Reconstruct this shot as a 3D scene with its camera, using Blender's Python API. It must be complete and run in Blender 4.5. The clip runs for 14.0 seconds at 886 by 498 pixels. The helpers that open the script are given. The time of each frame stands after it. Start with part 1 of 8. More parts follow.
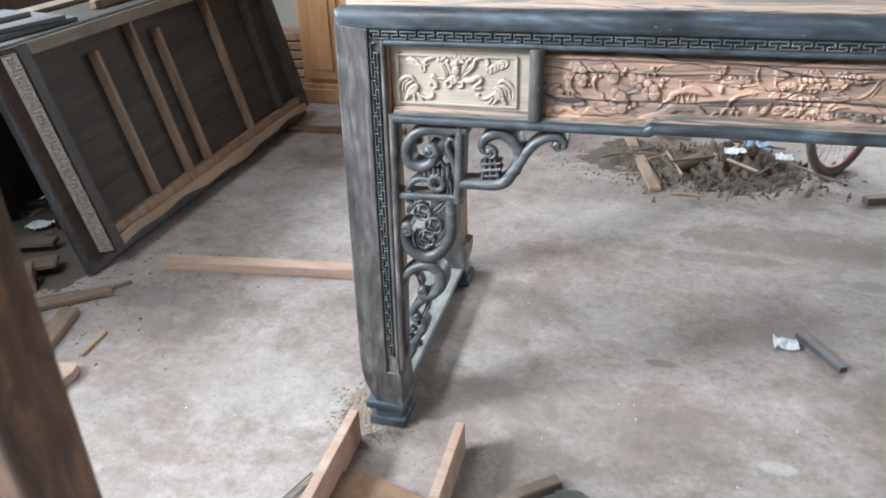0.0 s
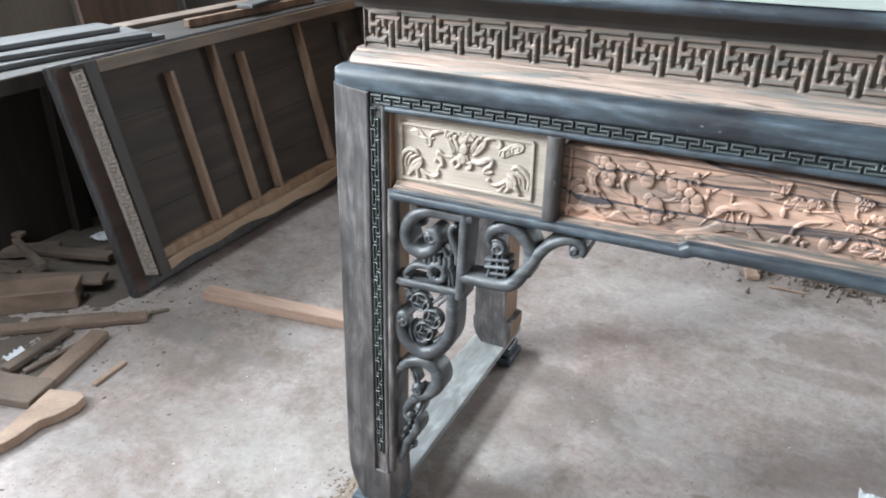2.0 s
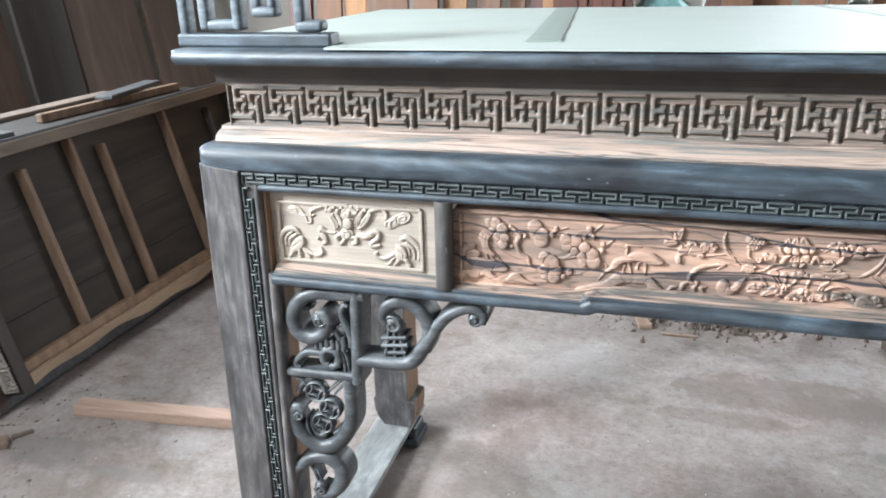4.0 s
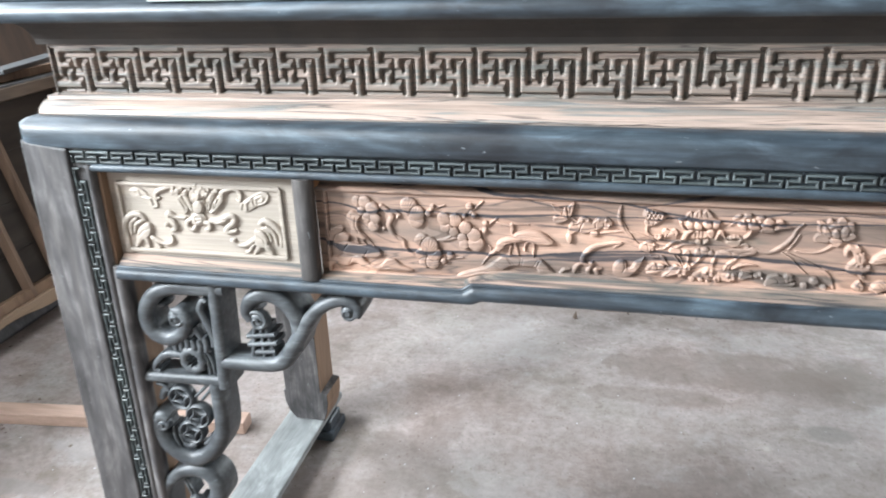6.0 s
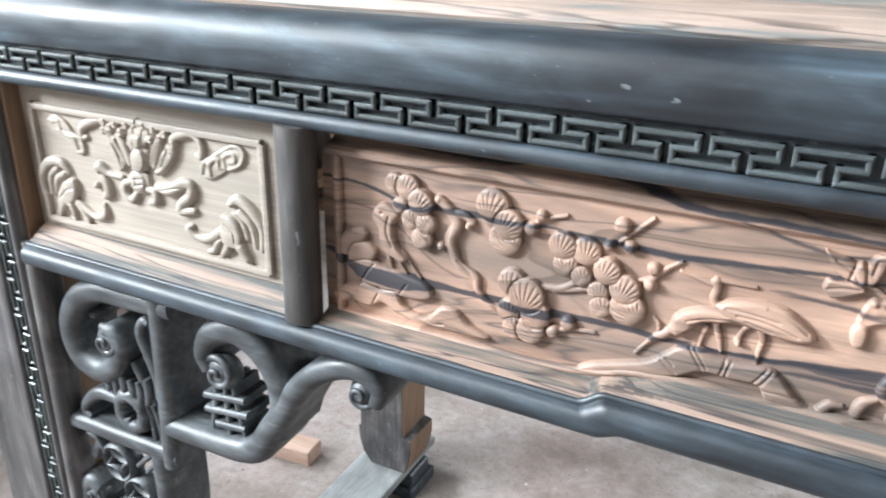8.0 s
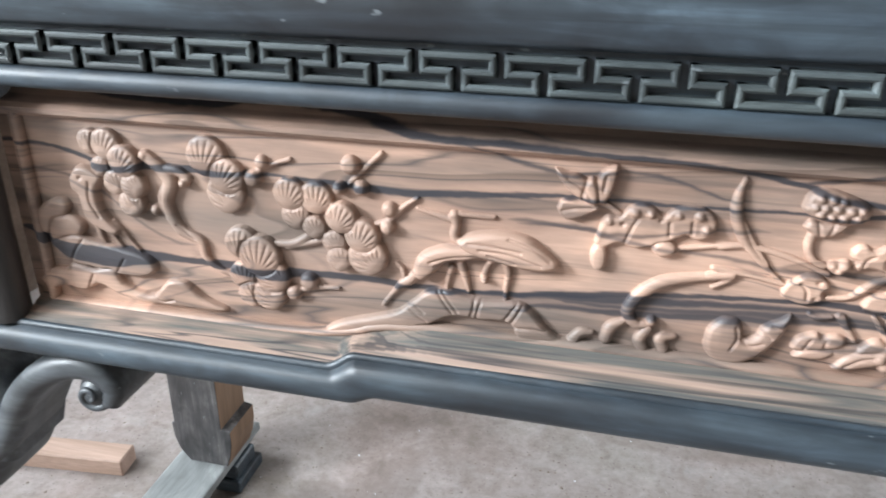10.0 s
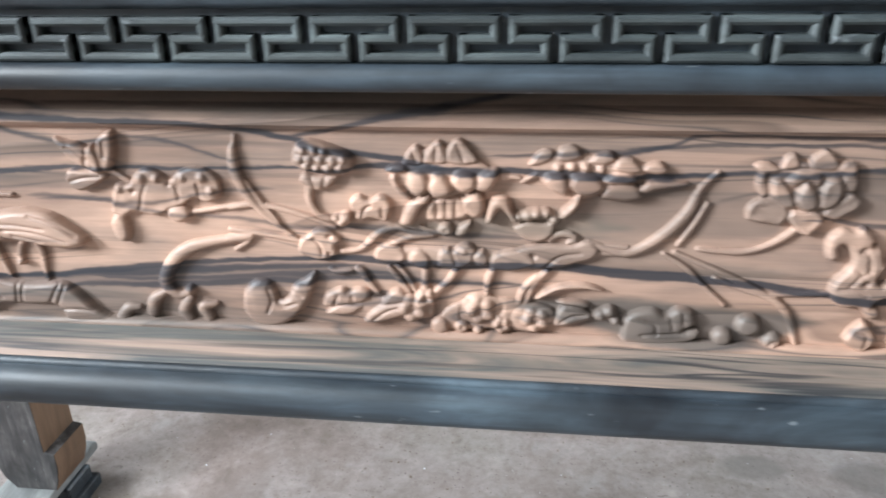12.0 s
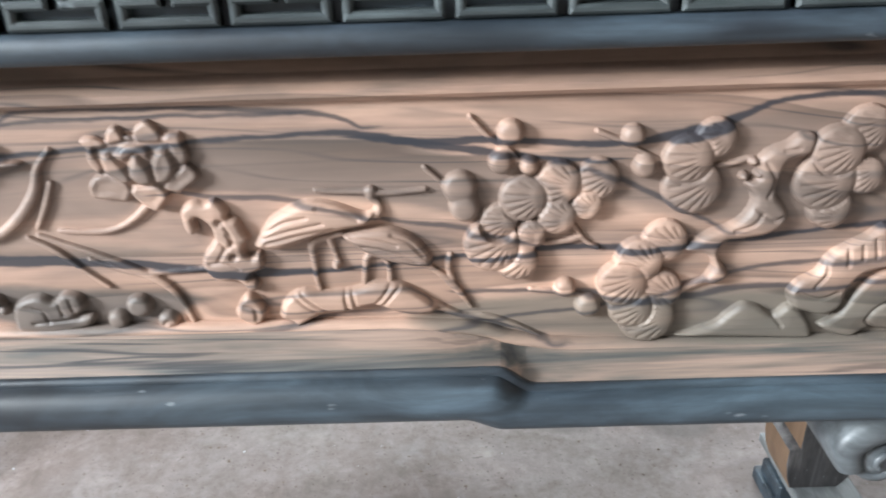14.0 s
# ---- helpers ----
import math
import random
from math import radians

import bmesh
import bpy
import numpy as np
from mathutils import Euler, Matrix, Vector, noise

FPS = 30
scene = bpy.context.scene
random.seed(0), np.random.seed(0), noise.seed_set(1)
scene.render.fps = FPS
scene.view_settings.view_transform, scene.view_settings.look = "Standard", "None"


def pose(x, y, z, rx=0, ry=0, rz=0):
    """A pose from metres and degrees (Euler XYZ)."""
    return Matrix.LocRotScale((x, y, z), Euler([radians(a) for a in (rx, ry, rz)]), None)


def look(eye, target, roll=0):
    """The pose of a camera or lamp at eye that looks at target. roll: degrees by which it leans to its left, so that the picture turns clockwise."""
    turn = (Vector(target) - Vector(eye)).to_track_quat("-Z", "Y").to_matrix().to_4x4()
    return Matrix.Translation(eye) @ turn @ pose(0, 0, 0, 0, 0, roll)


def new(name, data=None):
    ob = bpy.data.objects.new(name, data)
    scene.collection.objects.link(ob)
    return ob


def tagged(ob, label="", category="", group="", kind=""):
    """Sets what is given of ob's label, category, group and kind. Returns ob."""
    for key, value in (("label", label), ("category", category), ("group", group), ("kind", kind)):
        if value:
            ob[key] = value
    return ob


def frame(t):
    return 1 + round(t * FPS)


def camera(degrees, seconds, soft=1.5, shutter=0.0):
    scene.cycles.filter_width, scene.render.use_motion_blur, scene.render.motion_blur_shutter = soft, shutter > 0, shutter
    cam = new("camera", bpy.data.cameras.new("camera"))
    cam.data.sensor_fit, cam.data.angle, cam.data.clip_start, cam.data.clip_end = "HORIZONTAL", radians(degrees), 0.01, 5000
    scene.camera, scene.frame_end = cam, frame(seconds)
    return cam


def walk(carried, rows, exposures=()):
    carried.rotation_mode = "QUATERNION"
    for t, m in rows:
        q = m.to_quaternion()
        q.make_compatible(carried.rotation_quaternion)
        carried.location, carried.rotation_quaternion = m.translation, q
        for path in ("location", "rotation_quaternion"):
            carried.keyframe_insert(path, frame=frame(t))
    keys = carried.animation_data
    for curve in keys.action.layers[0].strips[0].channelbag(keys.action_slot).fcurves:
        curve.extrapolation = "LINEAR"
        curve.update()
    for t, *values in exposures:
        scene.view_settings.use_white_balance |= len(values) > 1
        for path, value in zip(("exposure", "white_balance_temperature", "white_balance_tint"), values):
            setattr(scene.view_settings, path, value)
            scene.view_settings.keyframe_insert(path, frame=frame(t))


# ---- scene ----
cam = camera(60.7, 14.0, 1.75, 0.4)
PATH = [
    (0, (0.195, -0.117, 1.469), (-0.277, 1.582, 0.525), -2.0),
    (0.5, (0.252, 0.101, 1.479), (-0.326, 1.747, 0.5), -3.0),
    (1, (0.285, 0.179, 1.483), (-0.386, 1.791, 0.507), -3.9),
    (1.5, (0.34, 0.253, 1.484), (-0.422, 1.845, 0.543), -2.2),
    (2, (0.346, 0.258, 1.485), (-0.438, 1.871, 0.599), 0.4),
    (2.5, (0.324, 0.268, 1.449), (-0.41, 1.93, 0.613), 2.9),
    (3, (0.317, 0.283, 1.453), (-0.325, 2.007, 0.667), 2.1),
    (3.2, (0.313, 0.299, 1.452), (-0.314, 2.037, 0.686), 0.9),
    (5.5, (0.372, 0.382, 1.45), (-0.075, 2.215, 0.786), -2.6),
    (6, (0.402, 0.513, 1.401), (-0.026, 2.306, 0.626), -2.0),
    (6.5, (0.359, 0.729, 1.372), (-0.374, 2.437, 0.634), 1.4),
    (6.8, (0.318, 0.781, 1.346), (-0.429, 2.494, 0.631), 2.0),
    (7, (0.321, 0.883, 1.332), (-0.546, 2.501, 0.539), 0.6),
    (7.2, (0.309, 0.94, 1.298), (-0.605, 2.542, 0.525), 1.0),
    (9.3, (0.318, 1.09, 1.187), (-0.209, 2.843, 0.381), 1.0),
    (9.5, (0.324, 1.097, 1.188), (-0.159, 2.854, 0.364), 0.8),
    (10, (0.353, 1.107, 1.18), (-0.07, 2.876, 0.348), 0.5),
    (10.5, (0.4, 1.125, 1.168), (0.004, 2.903, 0.343), 0.1),
    (11, (0.449, 1.141, 1.161), (0.109, 2.934, 0.343), -0.8),
    (11.5, (0.502, 1.148, 1.154), (0.211, 2.949, 0.335), -0.8),
    (12, (0.557, 1.145, 1.158), (0.328, 2.949, 0.325), -1.2),
    (12.5, (0.633, 1.145, 1.165), (0.445, 2.946, 0.316), -1.7),
    (13, (0.716, 1.155, 1.168), (0.572, 2.952, 0.303), -2.7),
    (13.5, (0.77, 1.162, 1.165), (0.685, 2.955, 0.282), -3.3),
    (14, (0.811, 1.174, 1.148), (0.787, 2.958, 0.244), -2.0),
]
walk(cam, [(t, look(eye, target, roll)) for t, eye, target, roll in PATH], [(0, -0.32), (3.2, -0.22), (5.5, -0.04), (7.2, -0.14), (9.3, -0.31), (11.5, -0.44), (14, -0.23)])

# ---- light ----
world = bpy.data.worlds.new("world")
scene.world = world
world.use_nodes = True
_n = world.node_tree.nodes
_sky = _n.new("ShaderNodeTexSky")
_sky.sky_type, _sky.sun_disc = "NISHITA", False
_sky.sun_elevation, _sky.sun_rotation = radians(48), radians(215)
_n["Background"].inputs[1].default_value = 0.12
world.node_tree.links.new(_sky.outputs[0], _n["Background"].inputs[0])
sun = new("sun", bpy.data.lights.new("sun", "SUN"))
sun.data.energy, sun.data.angle, sun.data.color = 0.6, radians(12), (1.0, 0.95, 0.88)
sun.matrix_world = look((-3, -6, 8), (0, 0, 0))


def opening_light(name, eye, target, w, h, power, colour=(0.85, 0.935, 1.0)):
    lamp = new(name, bpy.data.lights.new(name, "AREA"))
    lamp.data.shape, lamp.data.size, lamp.data.size_y = "RECTANGLE", w, h
    lamp.data.energy, lamp.data.color = power, colour
    lamp.matrix_world = look(eye, target)
    return lamp


opening_light("doorway_daylight", (-2.0, -2.55, 1.7), (0.1, 1.5, 0.9), 1.5, 2.3, 20)
opening_light("side_window_daylight", (-3.95, -0.6, 2.75), (0.0, 1.7, 0.6), 1.3, 0.9, 1020)
opening_light("high_window_daylight", (-3.95, 2.9, 2.95), (-0.3, 2.3, 0.0), 1.8, 0.8, 280)
opening_light("roof_light_daylight", (-1.6, -0.2, 3.56), (-0.2, 1.5, 0.9), 1.3, 1.7, 130)
opening_light("back_window_daylight", (2.2, 6.35, 1.9), (1.4, 2.0, 0.4), 2.4, 1.5, 385)


# ---- materials ----
MATS = {}


class Nodes:
    """Short hand for a node material."""

    def __init__(self, name, rough=0.6, metal=0.0):
        self.mat = bpy.data.materials.new(name)
        self.mat.use_nodes = True
        self.t = self.mat.node_tree
        self.b = self.t.nodes["Principled BSDF"]
        self.b.inputs["Roughness"].default_value = rough
        self.b.inputs["Metallic"].default_value = metal
        self.pos = self.add("ShaderNodeNewGeometry").outputs["Position"]
        MATS[name] = self.mat

    def add(self, kind, **values):
        node = self.t.nodes.new(kind)
        for k, v in values.items():
            if k in ("operation", "blend_type", "data_type", "feature", "noise_dimensions"):
                setattr(node, k, v)
            else:
                node.inputs[k].default_value = v
        return node

    def link(self, a, b):
        self.t.links.new(a, b)

    def mapped(self, scale, rot=(0, 0, 0), src=None):
        m = self.add("ShaderNodeMapping")
        m.inputs["Scale"].default_value = scale
        m.inputs["Rotation"].default_value = rot
        self.link(src or self.pos, m.inputs["Vector"])
        return m.outputs[0]

    def noise(self, vec, scale, detail=4.0, rough=0.55, dist=0.0):
        n = self.add("ShaderNodeTexNoise", Scale=scale, Detail=detail, Roughness=rough, Distortion=dist)
        self.link(vec, n.inputs["Vector"])
        return n.outputs["Fac"]

    def ramp(self, fac, stops):
        r = self.add("ShaderNodeValToRGB")
        e = r.color_ramp.elements
        while len(e) < len(stops):
            e.new(0.5)
        for el, (p, c) in zip(e, stops):
            el.position = p
            el.color = (*c, 1) if not isinstance(c, float) else (c, c, c, 1)
        self.link(fac, r.inputs[0])
        return r.outputs[0]

    def mix(self, fac, a, b, how="MIX"):
        m = self.add("ShaderNodeMix", data_type="RGBA", blend_type=how)
        for k, v in ((0, fac), (6, a), (7, b)):
            if isinstance(v, (int, float)):
                m.inputs[k].default_value = v
            elif isinstance(v, tuple):
                m.inputs[k].default_value = (*v, 1)
            else:
                self.link(v, m.inputs[k])
        return m.outputs[2]

    def math(self, op, a, b=0.0):
        m = self.add("ShaderNodeMath", operation=op)
        for k, v in enumerate((a, b)):
            if isinstance(v, (int, float)):
                m.inputs[k].default_value = v
            else:
                self.link(v, m.inputs[k])
        return m.outputs[0]

    def colour(self, out):
        self.link(out, self.b.inputs["Base Color"])
        return self

    def rough(self, out):
        self.link(out, self.b.inputs["Roughness"])
        return self

    def bump(self, height, strength=0.3, depth=0.002):
        n = self.add("ShaderNodeBump", Strength=strength, Distance=depth)
        self.link(height, n.inputs["Height"])
        self.link(n.outputs[0], self.b.inputs["Normal"])
        return self


def wood(name, light, dark, along=(1, 8, 8), scale=6.0, rough=0.5, bump=0.25, blotch=0.0, grain=0.55):
    """Wood with grain along one axis."""
    n = Nodes(name, rough)
    v = n.mapped(along)
    broad = n.noise(v, scale * 0.35, 3, 0.5, 0.6)
    fine = n.noise(n.mapped(tuple(a * 5 if a > 1 else a * 1.6 for a in along)), scale, 5, 0.65)
    col = n.ramp(broad, [(0.3, dark), (0.7, light)])
    col = n.mix(grain, col, n.ramp(fine, [(0.3, (0.55, 0.55, 0.55)), (0.65, (1.0, 1.0, 1.0))]), "MULTIPLY")
    if blotch:
        spots = n.noise(n.mapped(tuple(1 + (a - 1) * 0.25 for a in along)), 9, 4, 0.6, 0.8)
        col = n.mix(blotch, col, n.ramp(spots, [(0.3, (0.5, 0.5, 0.5)), (0.5, (1.0, 1.0, 1.0)), (0.7, (2.1, 2.1, 2.1))]), "MULTIPLY")
    n.colour(col)
    n.rough(n.math("ADD", n.math("MULTIPLY", fine, 0.25), rough - 0.12))
    n.bump(fine, bump, 0.0012)
    return n.mat


def stained(name, light, dark, along, across, rough=0.5):
    """Thin bluish grey stain over figured wood: cloudy patches, flame-shaped growth lines, dusty lighter wipes."""
    n = Nodes(name, rough)
    stretch = lambda k: tuple(1.0 if i == along else k for i in range(3))
    cloud = n.noise(n.mapped(stretch(2.2)), 5.5, 5, 0.6, 0.9)
    wipe = n.noise(n.mapped(stretch(3.5)), 11, 5, 0.65, 1.2)
    field = n.noise(n.mapped(stretch(4.0)), 1.9, 2, 0.45, 0.3)
    fine = n.noise(n.mapped(stretch(14.0)), 16, 5, 0.65)
    col = n.ramp(cloud, [(0.30, dark), (0.48, tuple(0.5 * (a + b) for a, b in zip(light, dark))), (0.68, light)])
    rings = n.math("SINE", n.math("MULTIPLY", field, across))
    col = n.mix(n.ramp(cloud, [(0.35, 0.15), (0.6, 0.75)]), col, n.ramp(n.math("ADD", n.math("MULTIPLY", rings, 0.5), 0.5), [(0.05, (0.62, 0.63, 0.66)), (0.5, (1.0, 1.0, 1.0)), (0.95, (1.25, 1.24, 1.22))]), "MULTIPLY")
    col = n.mix(0.8, col, n.ramp(wipe, [(0.28, (0.55, 0.55, 0.57)), (0.48, (1.0, 1.0, 1.0)), (0.72, (2.0, 2.0, 2.0))]), "MULTIPLY")
    col = n.mix(0.4, col, n.ramp(fine, [(0.3, (0.6, 0.6, 0.6)), (0.6, (1.08, 1.08, 1.08))]), "MULTIPLY")
    brush = n.noise(n.mapped(stretch(26.0)), 5.0, 4, 0.6, 0.6)
    col = n.mix(0.6, col, n.ramp(brush, [(0.32, (0.62, 0.62, 0.63)), (0.5, (1.0, 1.0, 1.0)), (0.66, (1.55, 1.57, 1.6))]), "MULTIPLY")
    scratch = n.ramp(n.noise(n.mapped(stretch(2.6)), 70, 2, 0.5), [(0.72, 0.0), (0.77, 0.55)])
    col = n.mix(scratch, col, (0.24, 0.27, 0.29))
    n.colour(col)
    n.rough(n.ramp(wipe, [(0.3, rough - 0.07), (0.7, rough + 0.16)]))
    n.b.inputs["Coat Weight"].default_value = 0.24
    n.b.inputs["Coat Roughness"].default_value = 0.58
    n.bump(n.math("ADD", n.math("MULTIPLY", fine, 0.5), n.math("MULTIPLY", rings, 0.15)), 0.16, 0.0012)
    return n.mat


stained("stained_x", (0.050, 0.071, 0.089), (0.011, 0.014, 0.019), 0, 75.0, 0.46)
stained("stained_z", (0.108, 0.101, 0.101), (0.019, 0.018, 0.019), 2, 60.0, 0.5)
stained("stained_bracket", (0.085, 0.094, 0.100), (0.022, 0.025, 0.029), 0, 60.0, 0.42)
stained("stained_key", (0.065, 0.079, 0.080), (0.028, 0.035, 0.037), 0, 60.0, 0.42)
stained("stained_post", (0.070, 0.064, 0.062), (0.018, 0.017, 0.017), 2, 60.0, 0.46)
stained("stained_pale", (0.105, 0.130, 0.150), (0.045, 0.056, 0.066), 0, 60.0, 0.5)
stained("stained_dark", (0.046, 0.046, 0.049), (0.016, 0.015, 0.016), 2, 60.0, 0.44)
wood("stained_y", (0.27, 0.285, 0.285), (0.16, 0.17, 0.175), (6, 1, 6), 5, 0.45, bump=0.15, blotch=0.5)
wood("pale_panel", (0.47, 0.405, 0.345), (0.31, 0.275, 0.235), (1, 10, 12), 6, 0.5)
wood("bare_brown", (0.30, 0.19, 0.12), (0.19, 0.115, 0.07), (9, 9, 1), 6, 0.6)
wood("batten", (0.27, 0.175, 0.118), (0.15, 0.095, 0.064), (9, 9, 1), 6, 0.65)
wood("rough_edge", (0.40, 0.28, 0.19), (0.25, 0.17, 0.11), (9, 1, 9), 6, 0.7)
wood("frame_brown", (0.19, 0.142, 0.106), (0.095, 0.070, 0.053), (9, 1, 9), 6, 0.65)
wood("offcut_brown", (0.30, 0.215, 0.165), (0.17, 0.12, 0.09), (3, 3, 9), 5, 0.7)
wood("margin_red", (0.075, 0.043, 0.033), (0.03, 0.02, 0.017), (9, 1, 9), 4, 0.6)
wood("underside", (0.06, 0.046, 0.036), (0.028, 0.021, 0.017), (9, 1, 9), 4, 0.75)
wood("pink_plank", (0.55, 0.385, 0.31), (0.38, 0.255, 0.195), (1, 9, 9), 6, 0.65)
wood("offcut", (0.50, 0.36, 0.275), (0.31, 0.215, 0.16), (3, 3, 9), 5, 0.7)
wood("offcut_dark", (0.21, 0.16, 0.128), (0.11, 0.082, 0.064), (3, 3, 9), 5, 0.7)
wood("plank_orange", (0.46, 0.24, 0.11), (0.30, 0.15, 0.07), (9, 9, 1), 4, 0.6)
wood("plank_brown", (0.24, 0.12, 0.065), (0.13, 0.065, 0.04), (9, 9, 1), 4, 0.6)
wood("plank_red", (0.13, 0.045, 0.03), (0.075, 0.028, 0.02), (9, 9, 1), 4, 0.5)
wood("sheet_brown", (0.115, 0.070, 0.048), (0.06, 0.038, 0.028), (9, 9, 1), 3, 0.7)
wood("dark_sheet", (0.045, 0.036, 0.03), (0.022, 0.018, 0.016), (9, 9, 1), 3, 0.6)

# Its pale streaks also put glossy reflections into the grain colour.
wood("dark_wood", (0.21, 0.115, 0.072), (0.03, 0.02, 0.016), (9, 9, 1), 5, 0.33, blotch=0.8)
wood("board_grey", (0.125, 0.128, 0.132), (0.055, 0.055, 0.058), (9, 1, 9), 4, 0.6)
wood("pale_sheet", (0.15, 0.125, 0.10), (0.10, 0.082, 0.066), (4, 4, 1), 3, 0.7)


class Veins(Nodes):
    """Pink rosewood whose dark growth lines run along the board: each line is given by its course in millimetres (along, up, half its width)
    from the long panel's lower left corner."""

    def ready(self):
        xyz = self.add("ShaderNodeSeparateXYZ")
        self.link(self.pos, xyz.inputs[0])
        self.s = self.math("MULTIPLY", self.math("ADD", xyz.outputs[0], 0.066), 1 / 1.2)
        sway = self.noise(self.mapped((1.0, 0.3, 2.2)), 16, 4, 0.6)
        fray = self.noise(self.mapped((1.0, 0.3, 3.0)), 70, 3, 0.6)
        up = self.math("MULTIPLY", self.math("SUBTRACT", xyz.outputs[2], 0.908), 1000.0)
        up = self.math("ADD", up, self.math("MULTIPLY", self.math("SUBTRACT", sway, 0.5), 7.0))
        self.v = self.math("ADD", up, self.math("MULTIPLY", self.math("SUBTRACT", fray, 0.5), 2.0))
        return self

    def curve(self, pts, lo, span):
        node = self.add("ShaderNodeFloatCurve")
        c = node.mapping.curves[0]
        pts = [((u + 50) / 1200, (q - lo) / span) for u, q in pts]
        c.points[0].location, c.points[1].location = pts[0], pts[-1]
        for p in pts[1:-1]:
            c.points.new(*p)
        node.mapping.extend = "HORIZONTAL"
        node.mapping.update()
        self.link(self.s, node.inputs["Value"])
        return self.math("ADD", self.math("MULTIPLY", node.outputs[0], span), lo)

    def vein(self, col, colour, strength, soft, *pts):
        mid = self.curve([(u, v + 20) for u, v, w in pts], 0.0, 200.0)
        ends = [(pts[0][0] - 14, -3.0)] + [(u, w) for u, v, w in pts] + [(pts[-1][0] + 14, -3.0)]
        wide = self.math("ADD", self.curve(ends, -3.0, 40.0), 0.25)
        off = self.math("ABSOLUTE", self.math("SUBTRACT", self.v, mid))
        line = self.add("ShaderNodeMapRange")
        for k, q in ((1, -soft), (2, soft), (3, 0.0), (4, strength)):
            line.inputs[k].default_value = q
        line.interpolation_type = "SMOOTHSTEP"
        self.link(self.math("SUBTRACT", wide, off), line.inputs[0])
        return self.mix(line.outputs[0], col, colour)


def veined(name, tones, grey, rough=0.46, lines=1.0):
    n = Veins(name, rough).ready()
    pale, mid, dull = tones
    tone = n.noise(n.mapped((1.2, 2.0, 8.0), (0, 0.05, 0)), 3.2, 4, 0.55, 0.5)
    fine = n.noise(n.mapped((3.0, 20.0, 60.0)), 9, 5, 0.65)
    blot = n.noise(n.mapped((2.0, 3.0, 7.0)), 9, 4, 0.6, 0.5)
    col = n.ramp(tone, [(0.30, dull), (0.45, mid), (0.60, pale)])
    col = n.mix(0.32, col, n.ramp(blot, [(0.3, (0.6, 0.6, 0.62)), (0.5, (1.0, 1.0, 1.0)), (0.7, (1.35, 1.3, 1.27))]), "MULTIPLY")
    col = n.mix(0.30, col, n.ramp(fine, [(0.3, (0.6, 0.58, 0.57)), (0.6, (1.05, 1.05, 1.05))]), "MULTIPLY")
    ash = n.noise(n.mapped((1.0, 2.0, 5.5), (0, -0.04, 0)), 4.0, 4, 0.6, 0.6)
    col = n.mix(n.math("MULTIPLY", n.ramp(ash, [(0.50, 0.0), (0.62, 1.0)]), grey), col, (0.125, 0.112, 0.10))
    # broad smoky and ash-grey zones between the growth lines
    ASH, MOSS, INK = (0.135, 0.107, 0.092), (0.098, 0.102, 0.087), (0.027, 0.029, 0.038)
    col = n.vein(col, ASH, 0.75, 3.0, (690, 107, 4), (716, 106, 10), (780, 105, 13), (843, 92, 15), (880, 84, 4))
    col = n.vein(col, ASH, 0.62, 5.0, (880, 105, 8), (930, 100, 22), (990, 100, 26), (1080, 98, 26))
    col = n.vein(col, MOSS, 0.72, 4.0, (815, 28, 3), (860, 28, 11), (950, 24, 14), (1080, 22, 16))
    col = n.vein(col, ASH, 0.55, 3.0, (235, 121, 2), (260, 120, 7), (316, 124, 8), (345, 122, 2))
    col = n.vein(col, ASH, 0.60, 4.0, (598, 97, 3), (625, 97, 13), (672, 97, 13), (690, 96, 3))
    col = n.vein(col, ASH, 0.30, 3.0, (100, 124, 2), (130, 123, 5), (207, 122, 6), (245, 119, 2))
    col = n.vein(col, MOSS, 0.55, 3.0, (500, 84, 2), (540, 86, 5), (575, 90, 6), (610, 88, 2))
    col = n.vein(col, (0.070, 0.074, 0.072), 0.80, 3.0, (572, 45, 2), (600, 42, 7), (640, 38, 11), (680, 38, 9), (706, 41, 2))
    SMOKE = (0.046, 0.047, 0.052)
    col = n.vein(col, SMOKE, 0.55, 2.5, (286, 48, 0), (332, 50, 3), (390, 54, 6), (434, 57, 7), (465, 60, 5), (548, 57, 2), (580, 55, 0))
    col = n.vein(col, INK, 0.85, 1.2, (280, 50, 0.4), (332, 53, 1.4), (390, 58, 2.2), (434, 61, 1.6), (480, 63, 0.8))
    col = n.vein(col, INK, 0.80, 1.0, (318, 46, 0.4), (352, 48, 1.2), (398, 50, 1.8), (440, 54, 1.4), (500, 57, 1.0), (560, 56, 0.6))
    col = n.vein(col, INK, 0.75, 0.9, (352, 52, 0.5), (404, 54, 1.0), (452, 58, 1.2), (498, 60, 0.7))
    # thin lines that follow the figure, each with a darker haze on one side
    field = n.noise(n.mapped((0.8, 2.0, 4.8), (0, 0.04, 0)), 2.4, 3, 0.5, 0.3)
    haze = n.math("FRACT", n.math("MULTIPLY", field, 7.5))
    col = n.mix(0.7, col, n.ramp(haze, [(0.0, (1.12, 1.10, 1.08)), (0.55, (1.0, 1.0, 1.0)), (0.90, (0.62, 0.60, 0.58)), (0.97, (0.45, 0.44, 0.44)), (1.0, (1.0, 1.0, 1.0))]), "MULTIPLY")
    smoke = n.noise(n.mapped((0.9, 3.0, 26.0), (0, 0.05, 0)), 2.4, 5, 0.65, 0.8)
    col = n.mix(n.math("MULTIPLY", n.ramp(smoke, [(0.55, 0.0), (0.67, 1.0)]), 0.5), col, (0.075, 0.066, 0.063))
